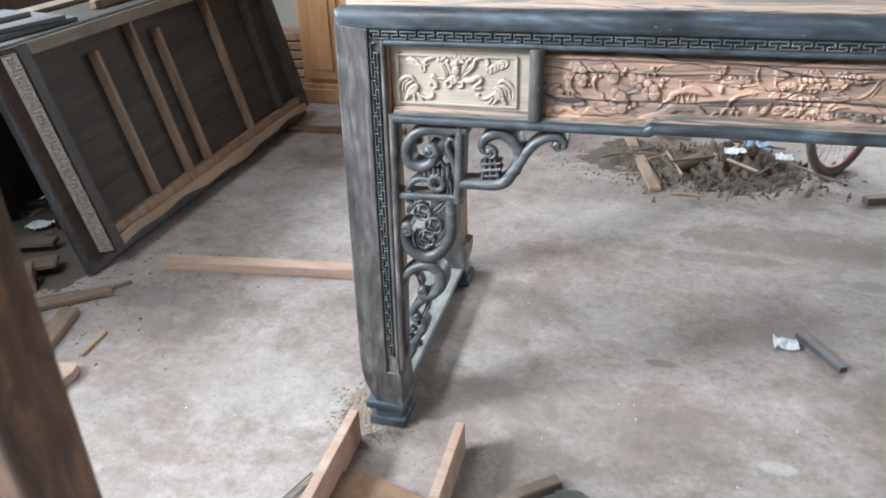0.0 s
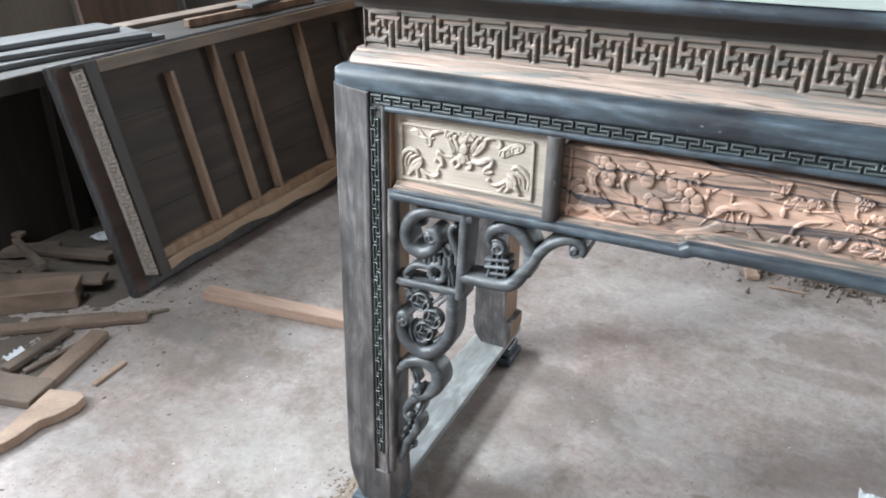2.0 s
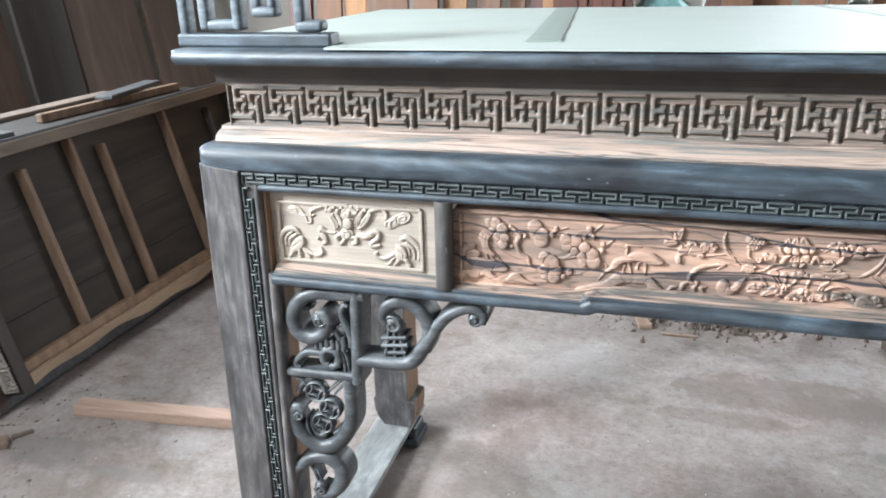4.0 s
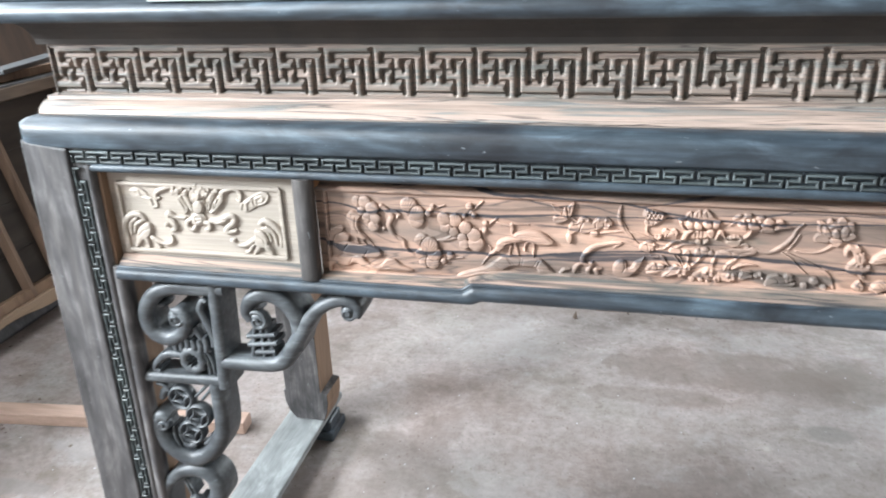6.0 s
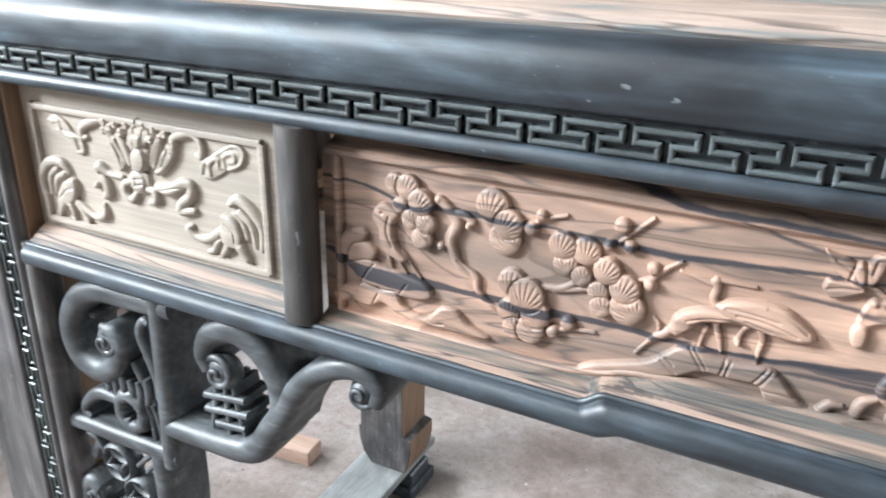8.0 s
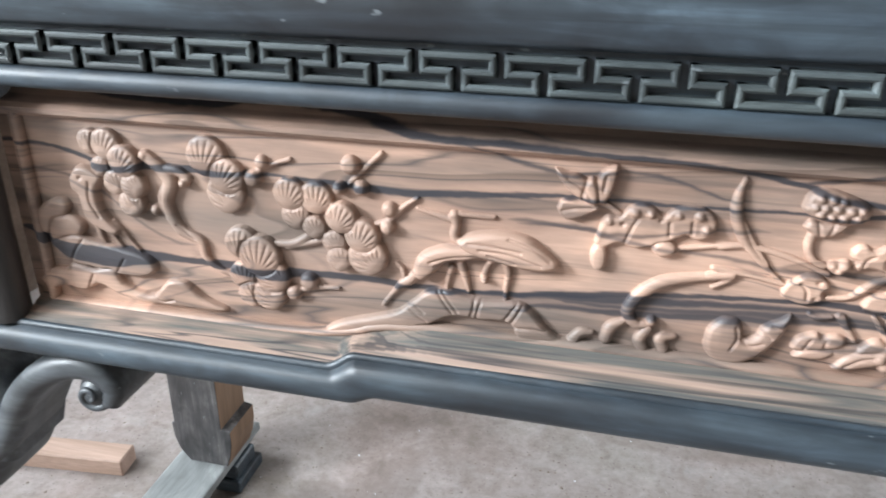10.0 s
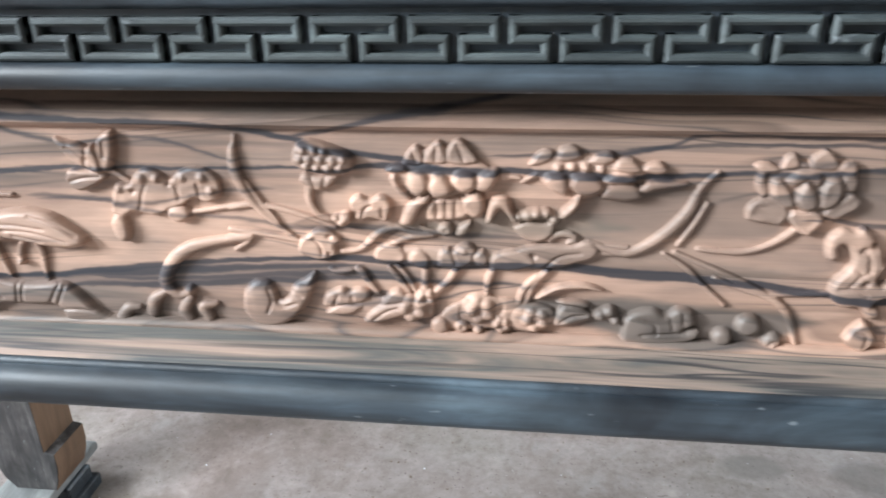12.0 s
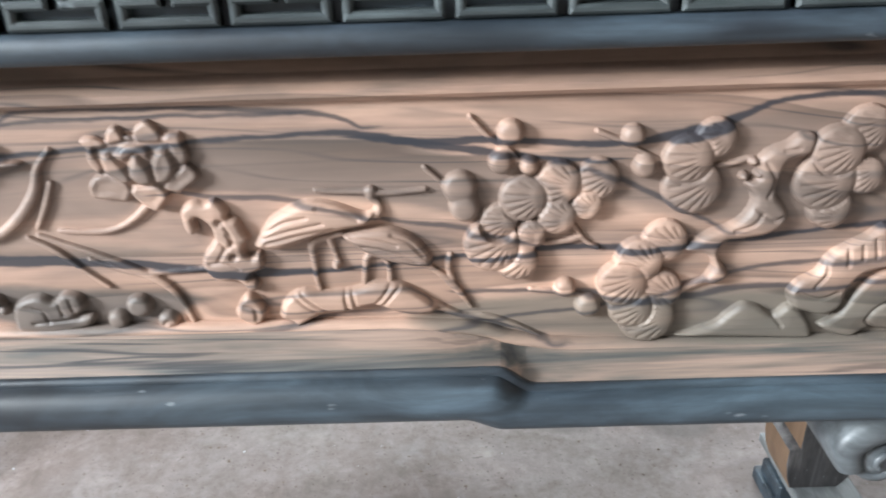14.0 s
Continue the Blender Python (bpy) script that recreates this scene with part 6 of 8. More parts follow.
r.groove((961, 81, 0.9), (969, 76, 0.9), (973, 77, 0.9))
r.groove((953, 71, 0.9), (961, 74, 0.9), (964, 79, 0.9))
r.groove((969, 108, 0.9), (975, 109, 0.9))
r.build("carved_pine_trunk", "knotty carved pine trunk")
r = Relief(PANEL)
r.fan(1003.0, 116.0, 10.5, 60)
r.fan(1006.0, 95.0, 8.5, 340)
r.fan(994.0, 80.0, 9.5, 270)
r.fan(989.0, 93.0, 13.2, 180)
r.fan(992.0, 107.0, 11.3, 100)
r.build("carved_pine_tuft", "fan-shaped carved pine needles")
r = Relief(PANEL)
r.form(4.2, 2.6, 0.0, (931, 15), (941, 18), (951, 22), (956, 27), (963, 32), (971, 30), (978, 26), (985, 31), (993, 25), (998, 15), (994, 12), (974, 13), (953, 14))
r.form(4.6, 2.8, 0.0, (983, 38), (987, 44), (994, 48), (998, 56), (1004, 61), (1013, 66), (1022, 71), (1029, 52), (1016, 47), (1010, 38), (1009, 30), (1001, 25), (990, 28), (985, 32))
r.form(3.4, 2.4, 0.0, (1000, 19), (1009, 25), (1015, 37), (1023, 46), (1033, 46), (1039, 24), (1024, 17), (1015, 12))
r.form(4.2, 2.8, 0.0, (1021, 22), (1024, 28), (1031, 32), (1039, 24), (1038, 16), (1027, 17))
r.groove((998, 54, 0.9), (998, 47, 0.9), (994, 41, 0.9))
r.groove((1006, 60, 0.9), (1007, 52, 0.9))
r.groove((1012, 62, 0.9), (1013, 55, 0.9))
r.groove((1017, 65, 0.9), (1019, 56, 0.9))
r.groove((987, 38, 0.9), (997, 35, 0.9), (1005, 38, 0.9))
r.groove((977, 26, 0.9), (982, 20, 0.9))
r.build("carved_rock", "pale carved rockery")
PANEL = (small_a, -354.0, 930.0, "pale_panel")
r = Relief(PANEL)
r.form(3.4, 1.8, 0.4, (136, 114), (141, 126), (154, 133), (165, 128), (163, 118), (152, 110), (140, 108))
r.form(3.4, 1.6, 0.0, (123, 85), (116, 99), (112, 116), (105, 130), (117, 122), (126, 106), (132, 95))
r.form(3.8, 1.6, 0.0, (134, 93), (128, 108), (123, 120), (133, 115), (139, 103), (140, 93))
r.form(3.8, 1.6, 0.0, (161, 98), (166, 112), (174, 125), (179, 125), (176, 110), (169, 94))
r.form(3.4, 1.6, 0.0, (166, 93), (176, 109), (187, 120), (193, 113), (183, 99), (170, 89))
r.form(4.6, 2.4, 0.0, (140, 104), (145, 109), (154, 110), (158, 101), (153, 90), (141, 90))
r.form(4.4, 2.0, 0.0, (141, 114), (147, 122), (156, 121), (156, 114), (149, 109))
r.groove((147, 128, 0.6), (147, 112, 0.6))
r.groove((158, 127, 0.6), (154, 114, 0.6))
r.groove((114, 118, 0.7), (124, 101, 0.7), (127, 91, 0.7))
r.groove((178, 119, 0.6), (170, 100, 0.6))
r.groove((185, 114, 0.6), (175, 98, 0.6))
for u, v, q in ((111, 128, 4), (118, 124, 4), (109, 120, 3.5), (124, 127, 3.5), (130, 121, 4), (169, 128, 4), (176, 122, 3.5), (182, 126, 4), (190, 119, 4), (186, 110, 3.5), (158, 130, 4), (148, 131, 4), (138, 128, 4), (165, 119, 3.5), (120, 113, 3), (180, 104, 3)):
    r.lumps((u, v, q), (u + 0.5 * q, v + 0.6 * q, 0.6 * q))
    r.bumps(-0.9, (u, v, 0.45 * q))
for k in range(5):
    r.groove((116 + 2.4 * k, 120 - 1.5 * k, 0.7), (123 + 2.0 * k, 104 - 1.2 * k, 0.7), (129 + 1.4 * k, 93, 0.7))
    r.groove((172 + 3.0 * k, 121 - 2.2 * k, 0.7), (167 + 2.0 * k, 104 - 1.5 * k, 0.7), (162 + 1.4 * k, 95 - 0.4 * k, 0.7))
r.stroke((140, 116, 1.6), (149, 119, 1.6), (158, 116, 1.6))
r.stroke((140, 108, 1.6), (149, 112, 1.6), (158, 108, 1.6))
r.stroke((141, 100, 1.6), (149, 104, 1.6), (157, 100, 1.6))
r.stroke((142, 93, 1.6), (149, 96, 1.6), (155, 93, 1.6))
r.build("carved_flower", "carved peony with leaves")
r = Relief(PANEL)
r.lumps((145, 80, 10))
r.stroke((145, 89, 2), (154, 86, 2), (155, 77, 2), (146, 71, 2), (136, 74, 2), (136, 83, 2), (145, 89, 2))
r.stroke((134, 78, 2.5), (126, 74, 3), (126, 65, 3), (133, 61, 3), (139, 67, 2.5))
r.stroke((154, 74, 2.5), (162, 73, 3), (162, 65, 3), (155, 62, 2))
r.groove((141, 82, 0.7), (150, 83, 0.7))
r.groove((141, 76, 0.7), (150, 78, 0.7))
r.groove((143, 83, 0.6), (143, 75, 0.6))
r.build("carved_coin", "carved coin under the flower")
r = Relief(PANEL)
r.stroke((166, 78, 3), (181, 78, 4.5), (196, 86, 4), (205, 85, 3.5), (203, 76, 3.5), (193, 68, 3.5), (191, 61, 3.5), (205, 63, 2.5))
r.groove((174, 77, 0.6), (192, 82, 0.6), (203, 83, 0.6))
r.build("carved_ribbon", "curling carved ribbon")
r = Relief(PANEL)
r.stroke((123, 80, 2), (107, 81, 2.5), (97, 86, 4), (95, 79, 3), (102, 72, 3.5), (104, 63, 3.5), (98, 58, 2.5))
r.lumps((89, 67, 3.5))
r.build("carved_ribbon", "curling carved ribbon")
r = Relief(PANEL)
r.stroke((189, 123, 2.5), (199, 128, 3), (213, 130, 2.5), (221, 122, 2.5), (219, 112, 2), (214, 113, 1.5))
r.build("carved_vine", "carved vine")
r = Relief(PANEL)
r.stroke((107, 129, 2), (92, 125, 3), (81, 119, 2.5), (79, 110, 2), (85, 111, 1.5))
r.build("carved_vine", "carved vine")
r = Relief(PANEL)
r.form(1.7, 1.2, 0.2, (216, 97), (219, 107), (230, 114), (242, 121), (254, 127), (263, 125), (265, 118), (258, 110), (248, 106), (239, 100), (227, 94))
r.stroke((228, 99, 2), (228, 108, 2.5), (236, 113, 2), (239, 106, 2))
r.stroke((244, 107, 1.5), (244, 116, 2), (254, 120, 2), (255, 114, 2), (249, 112, 1.5))
r.stroke((218, 98, 1.3), (221, 107, 1.5), (232, 114, 1.5), (244, 121, 1.5), (256, 126, 1.5), (264, 122, 1.4), (260, 112, 1.4), (248, 106, 1.3))
r.groove((221, 98, 0.7), (224, 106, 0.7))
r.groove((239, 104, 0.7), (241, 115, 0.7))
r.build("carved_cloud", "carved cloud")
r = Relief(PANEL)
r.form(1.7, 1.2, 0.2, (35, 121), (47, 127), (60, 121), (66, 113), (79, 108), (79, 96), (70, 93), (61, 101), (49, 105), (39, 111))
r.stroke((42, 120, 2), (50, 121, 2), (52, 113, 1.5), (47, 113, 1.5))
r.stroke((59, 110, 2), (68, 108, 2.5), (71, 100, 2))
r.stroke((37, 120, 1.3), (47, 125, 1.5), (59, 120, 1.5), (66, 112, 1.5), (77, 107, 1.5), (78, 97, 1.4), (70, 95, 1.3))
r.groove((54, 114, 0.7), (61, 110, 0.7))
r.build("carved_cloud", "carved cloud")
r = Relief(PANEL)
r.stroke((14, 47, 3), (17, 67, 4), (29, 80, 4), (45, 82, 3.5), (53, 74, 2.5))
r.stroke((24, 49, 2), (27, 66, 2.5), (39, 76, 2.5))
r.stroke((31, 51, 2), (35, 64, 2.5), (46, 71, 2.5))
r.form(4.2, 2.4, 0.0, (32, 42), (37, 55), (47, 65), (59, 69), (63, 61), (59, 49), (48, 41), (38, 37))
r.lumps((55, 63, 5), (46, 52, 4.5))
r.stroke((38, 40, 3.5), (31, 30, 2.5))
r.stroke((50, 42, 3.5), (52, 28, 2))
r.stroke((60, 44, 3), (70, 30, 2.5))
r.stroke((59, 46, 2.5), (80, 35, 2.5), (94, 40, 3), (94, 49, 2))
r.groove((40, 48, 0.7), (50, 57, 0.7), (58, 59, 0.7))
r.groove((44, 42, 0.6), (46, 30, 0.6))
r.build("carved_bat", "carved bat with spread wings")
r = Relief(PANEL)
r.stroke((277, 43, 2.5), (278, 61, 3), (268, 75, 3.5), (255, 82, 3.5), (246, 77, 2.5))
r.stroke((270, 44, 2), (267, 61, 2.5), (256, 71, 2.5))
r.stroke((261, 49, 1.5), (258, 62, 2), (251, 69, 2.5))
r.form(4.2, 2.4, 0.0, (234, 47), (235, 58), (242, 67), (252, 63), (257, 51), (254, 40), (244, 38), (236, 40))
r.lumps((239, 63, 4.5), (247, 51, 5))
r.stroke((233, 50, 3.5), (219, 41, 3), (205, 40, 2.5), (197, 46, 3), (201, 49, 1.5))
r.stroke((231, 43, 3), (223, 31, 2), (217, 29, 1.5))
r.stroke((240, 38, 3.5), (231, 27, 1.5))
r.stroke((254, 40, 4), (260, 31, 3))
r.groove((240, 59, 0.7), (249, 53, 0.7), (250, 44, 0.7))
r.groove((234, 45, 0.6), (223, 38, 0.6))
r.build("carved_bat", "carved bat with spread wings")

# ---- openwork scroll brackets ----
SY = YF + 0.026
BACK = YF + 0.058


def bar(pts, front=0.004, back=BACK, per=7, bm=None):
    """A cut-out bar with a rounded front: rows of (x, z, half its width)."""
    bm = bm or bmesh.new()
    path = spline(pts, per) if len(pts) > 2 else np.array(pts, float)
    tan = np.gradient(path[:, :2], axis=0)
    tan /= np.linalg.norm(tan, axis=1)[:, None] + 1e-12
    rings = []
    for (x, z, r), (tx, tz) in zip(path * (1, 1, 0.86), tan):
        crown = min(0.85 * r, 0.013)
        ring = [(r * math.cos(radians(a)), YF + front + crown * (1 - math.sin(radians(a)))) for a in range(0, 181, 15)]
        ring = [(0.94 * r, back)] + ring + [(-0.94 * r, back)]
        rings.append([bm.verts.new((x + tz * o, y, z - tx * o)) for o, y in ring])
    for a, b in zip(rings, rings[1:]):
        for i in range(len(a)):
            bm.faces.new((a[i], a[(i + 1) % len(a)], b[(i + 1) % len(a)], b[i]))
    bm.faces.new(rings[0][::-1])
    bm.faces.new(rings[-1])
    return bm


def curl(x, z, r, start, turn=1):
    """A snail-shell end: a dome with a ridge winding in to its middle."""
    bm = blob((x, YF + 0.016, z), (r, 0.013, r), 0.0, 0, 3)
    path = []
    for t in np.linspace(0, 1, 34):
        a, q = start + turn * 8.4 * t, r * (0.92 - 0.80 * t)
        path.append((x + q * math.cos(a), YF + 0.016 - 0.013 * math.sqrt(max(1 - (q / r) ** 2, 0)), z + q * math.sin(a)))
    return tube(path, np.linspace(0.24 * r, 0.13 * r, 34), None, 8, bm=bm)


def square_scroll():
    bm = bar([(-0.179, 0.897, 0.013), (-0.23, 0.8945, 0.014), (-0.277, 0.892, 0.0145), (-0.311, 0.873, 0.016), (-0.328, 0.840, 0.017), (-0.320, 0.809, 0.0165), (-0.293, 0.799, 0.016), (-0.268, 0.812, 0.014), (-0.256, 0.833, 0.013), (-0.261, 0.851, 0.011), (-0.272, 0.853, 0.008)])
    blob((-0.300, 0.5 * (YF + 0.012 + BACK), 0.858), (0.010, 0.020, 0.008), 0.1, 2, 2, bm=bm)
    return bm


def upright_bar():
    return bar([(-0.196, 0.908, 0.0125), (-0.200, 0.81, 0.0125), (-0.205, 0.716, 0.0125)], 0.003, BACK + 0.002, 1)


def cross_bar():
    return bar([(-0.362, 0.722, 0.0115), (-0.28, 0.7245, 0.0115), (-0.195, 0.728, 0.0115)], 0.005, BACK - 0.002, 1)


def coin_scroll():
    return bar([(-0.222, 0.722, 0.0155), (-0.223, 0.65, 0.016), (-0.231, 0.611, 0.0175), (-0.256, 0.574, 0.018), (-0.291, 0.556, 0.0185), (-0.324, 0.569, 0.0175), (-0.345, 0.596, 0.018), (-0.352, 0.621, 0.017), (-0.340, 0.643, 0.0135), (-0.325, 0.638, 0.009)])


def low_scroll():
    return bar([(-0.372, 0.205, 0.011), (-0.367, 0.383, 0.0115), (-0.363, 0.459, 0.012), (-0.351, 0.496, 0.0135), (-0.319, 0.524, 0.0145), (-0.286, 0.532, 0.016), (-0.260, 0.517, 0.0185), (-0.256, 0.484, 0.0195), (-0.275, 0.453, 0.0155), (-0.294, 0.440, 0.012), (-0.311, 0.443, 0.010)])


def tendril():
    bm = bar([(-0.276, 0.449, 0.012), (-0.312, 0.423, 0.0125), (-0.332, 0.396, 0.011), (-0.335, 0.372, 0.008), (-0.327, 0.364, 0.006)], 0.007, BACK - 0.006)
    bar([(-0.312, 0.374, 0.010), (-0.304, 0.358, 0.0115), (-0.309, 0.336, 0.0125), (-0.322, 0.314, 0.010), (-0.334, 0.291, 0.012), (-0.341, 0.263, 0.011), (-0.350, 0.240, 0.008)], 0.008, BACK - 0.008, bm=bm)
    for x, z, r in ((-0.326, 0.352, 0.009), (-0.338, 0.330, 0.010), (-0.345, 0.305, 0.008), (-0.322, 0.284, 0.009)):
        blob((x, SY, z), (r, 0.015, r), 0.25, x * 90, 2, bm=bm)
    return bm


def stalks():
    bm = bar([(-0.325, 0.512, 0.0035), (-0.317, 0.492, 0.004), (-0.310, 0.472, 0.0035)], 0.014, BACK - 0.015)
    bar([(-0.317, 0.512, 0.003), (-0.309, 0.493, 0.0035), (-0.303, 0.474, 0.003)], 0.015, BACK - 0.016, bm=bm)
    bar([(-0.286, 0.428, 0.0035), (-0.296, 0.395, 0.004), (-0.309, 0.372, 0.0035)], 0.014, BACK - 0.015, bm=bm)
    return bar([(-0.294, 0.425, 0.003), (-0.303, 0.398, 0.003), (-0.313, 0.378, 0.003)], 0.016, BACK - 0.016, bm=bm)


def hook_arm():
    return bar([(-0.200, 0.765, 0.0125), (-0.158, 0.766, 0.0135), (-0.112, 0.769, 0.015), (-0.090, 0.780, 0.016), (-0.074, 0.804, 0.0155), (-0.059, 0.828, 0.014), (-0.041, 0.857, 0.013), (-0.019, 0.880, 0.012), (0.006, 0.893, 0.0115), (0.027, 0.894, 0.011), (0.0405, 0.883, 0.0095), (0.038, 0.870, 0.0075)], 0.002, BACK)


def ring_arm():
    return bar([(-0.068, 0.802, 0.0125), (-0.061, 0.836, 0.015), (-0.066, 0.863, 0.016), (-0.085, 0.886, 0.0165), (-0.111, 0.8935, 0.0155), (-0.136, 0.882, 0.0145), (-0.1465, 0.862, 0.011), (-0.140, 0.848, 0.008)], 0.004, BACK + 0.003)


def crest_leaf():
    """The long leaf of the crested ornament, with its side leaf."""
    bm = bar([(-0.214, 0.873, 0.003), (-0.222, 0.873, 0.0055), (-0.229, 0.857, 0.0065), (-0.220, 0.832, 0.008), (-0.2135, 0.810, 0.0075), (-0.2145, 0.790, 0.005)], 0.010, BACK - 0.01)
    return bar([(-0.246, 0.822, 0.004), (-0.238, 0.806, 0.006), (-0.228, 0.790, 0.004), (-0.222, 0.780, 0.003)], 0.012, BACK - 0.012, bm=bm)


def crest_stem():
    bm = bar([(-0.243, 0.790, 0.0035), (-0.232, 0.764, 0.004), (-0.229, 0.736, 0.0035)], 0.012, BACK - 0.012)
    return bar([(-0.235, 0.788, 0.003), (-0.225, 0.764, 0.0035), (-0.222, 0.738, 0.003)], 0.014, BACK - 0.012, bm=bm)


def crest_tail():
    return bar([(-0.270, 0.769, 0.006), (-0.303, 0.767, 0.009), (-0.324, 0.752, 0.0075), (-0.331, 0.739, 0.006), (-0.321, 0.734, 0.004)], 0.010, BACK - 0.012)


def crest_ring():
    """A ruffled ring: a closed bar whose rim swells in scallops."""
    pts = [(-0.256 + 0.0165 * math.cos(a), 0.762 + 0.018 * math.sin(a), 0.0085 + 0.0022 * math.cos(9 * a)) for a in np.linspace(0, 2 * math.pi, 55)]
    return bar(pts, 0.007, BACK - 0.012, 1)


def crest_crown(k):
    return lambda: bar([(-0.284 + 0.011 * k, 0.780, 0.004), (-0.2845 + 0.0115 * k, 0.793 + 0.004 * math.sin(k * 1.4), 0.0065), (-0.288 + 0.012 * k, 0.805 + 0.005 * math.sin(k * 1.4), 0.003)], 0.009, BACK - 0.014, 5)


def coin_ring(x, z, r=0.0205):
    return lambda: tube([(x + r * math.cos(a), z + r * math.sin(a)) for a in np.linspace(0, 2 * math.pi, 29)], 0.0036, 0.010, 8, 3, y=YF + 0.022)


def coin_star(x, z, r=0.0180):
    """The square hole's rim: four inward-bent sides that meet the ring at its quarters."""
    pts = []
    for k in range(33):
        a = 0.35 + k * math.pi / 16
        q = r * (abs(math.cos(a - 0.35)) ** 0.62 + abs(math.sin(a - 0.35)) ** 0.62) ** (-1 / 0.62)
        pts.append((x + q * math.cos(a), z + q * math.sin(a)))
    return lambda: tube(pts, 0.0030, 0.009, 8, 3, y=YF + 0.021)


def coin_leaves():
    bm = bar([(-0.268, 0.686, 0.003), (-0.250, 0.704, 0.0035), (-0.232, 0.722, 0.003)], 0.016, BACK - 0.012)
    bar([(-0.258, 0.680, 0.003), (-0.244, 0.696, 0.003), (-0.232, 0.712, 0.003)], 0.018, BACK - 0.012, bm=bm)
    bar([(-0.318, 0.700, 0.005), (-0.327, 0.690, 0.008), (-0.334, 0.676, 0.006)], 0.014, BACK - 0.012, bm=bm)
    bar([(-0.336, 0.708, 0.003), (-0.322, 0.704, 0.004), (-0.312, 0.692, 0.003)], 0.012, BACK - 0.012, bm=bm)
    bar([(-0.320, 0.622, 0.003), (-0.322, 0.600, 0.004), (-0.314, 0.578, 0.003)], 0.014, BACK - 0.012, bm=bm)
    bar([(-0.312, 0.622, 0.0025), (-0.313, 0.602, 0.003), (-0.306, 0.582, 0.003)], 0.016, BACK - 0.012, bm=bm)
    bar([(-0.306, 0.588, 0.004), (-0.294, 0.582, 0.0065), (-0.280, 0.590, 0.005)], 0.012, BACK - 0.012, bm=bm)
    return bar([(-0.264, 0.592, 0.004), (-0.252, 0.600, 0.0075), (-0.244, 0.616, 0.004)], 0.012, BACK - 0.012, bm=bm)


for build, name, label in (
    (lambda: curl(0.0245, 0.8745, 0.0140, 1.0, -1), "volute", "snail-shaped carved curl"),
    (lambda: curl(-0.270, 0.840, 0.0175, 2.0, -1), "volute", "snail-shaped carved curl"),
    (lambda: curl(-0.336, 0.627, 0.0125, 1.5, -1), "volute", "snail-shaped carved curl"),
    (lambda: curl(-0.303, 0.459, 0.0155, 3.4, 1), "volute", "snail-shaped carved curl"),
    (lambda: curl(-0.126, 0.848, 0.0180, 2.4, -1), "volute", "snail-shaped carved curl"),
    (lambda: curl(-0.323, 0.378, 0.0115, 3.0, 1), "volute", "snail-shaped carved curl"),
    (crest_leaf, "carved_leaf", "long carved leaf"),
    (crest_stem, "carved_stem", "thin carved stems"),
    (crest_tail, "carved_tail", "curled carved tail"),
    (crest_ring, "carved_rosette", "ruffled carved ring"),
    *((crest_crown(k), "carved_petal", "small carved crown leaf") for k in range(6)),
    (square_scroll, "scroll_bracket", "carved square scroll bracket"),
    (upright_bar, "scroll_bracket", "upright bar of the square scroll"),
    (cross_bar, "scroll_bracket", "lower bar of the square scroll"),
    (coin_scroll, "scroll_bracket", "carved round scroll bracket"),
    (low_scroll, "scroll_bracket", "carved looped lower scroll"),
    (tendril, "carved_tendril", "twisted carved tendril"),
    (stalks, "carved_foliage", "thin carved stalks"),
    (hook_arm, "scroll_bracket", "carved hooked bracket arm"),
    (ring_arm, "scroll_bracket", "carved ring bracket"),
    (coin_leaves, "carved_foliage", "small carved leaves round the coins"),
):
    mirrored(build, name, "stained_bracket", label=label, smooth=True)
for x, z in ((-0.295, 0.682), (-0.268, 0.648), (-0.286, 0.613)):
    rings = mirrored(coin_ring(x, z), "carved_coin", "stained_bracket", smooth=True)
    stars = mirrored(coin_star(x, z), "coin_star", "stained_bracket", smooth=True)
    for ring, star in zip(rings, stars):
        star.parent, star.matrix_parent_inverse = ring, Matrix.Identity(4)
for a, b in (((-0.152, 0.816), (-0.104, 0.823)), ((-0.152, 0.801), (-0.102, 0.808)), ((-0.141, 0.788), (-0.106, 0.792))):
    mirrored(lambda: bar([(*a, 0.0042), ((a[0] + b[0]) / 2, (a[1] + b[1]) / 2, 0.0042), (*b, 0.0042)], 0.010, BACK - 0.012, 1), "carved_bar", "stained_bracket", smooth=True)
for x in (-0.141, -0.127, -0.114):
    mirrored(lambda: bar([(x + 0.004 * (x < -0.13) - 0.004 * (x > -0.12), 0.836, 0.0036), (x, 0.812, 0.0036), (x + 0.006 * (x > -0.12) - 0.006 * (x < -0.13), 0.781, 0.0036)], 0.012, BACK - 0.013, 2), "carved_bar", "stained_bracket", smooth=True)

# film on the table top
film = thing("plastic_sheet", (XC, 1.95, 1.327), label="pale translucent protective sheet lying on the tabletop", category="sheet")
bm = bmesh.new()
nx, ny = 66, 34
grid = [[bm.verts.new((-0.485 + 2.01 * i / nx, 1.4475 + 1.0 * j / ny, 1.3302 + 0.0022 * max(0.0, noise.noise(Vector((i * 0.22, j * 0.3, 0)))))) for j in range(ny + 1)] for i in range(nx + 1)]
for i in range(nx):
    for j in range(ny):
        if grid[i][j].co.x > -0.212 or grid[i][j].co.y > 1.524:
            bm.faces.new((grid[i][j], grid[i + 1][j], grid[i + 1][j + 1], grid[i][j + 1]))
bmesh.ops.delete(bm, geom=[v for v in bm.verts if not v.link_faces], context="VERTS")
ext = bmesh.ops.extrude_face_region(bm, geom=list(bm.faces))
for v in ext["geom"]:
    if isinstance(v, bmesh.types.BMVert):
        v.co.z = 1.3275
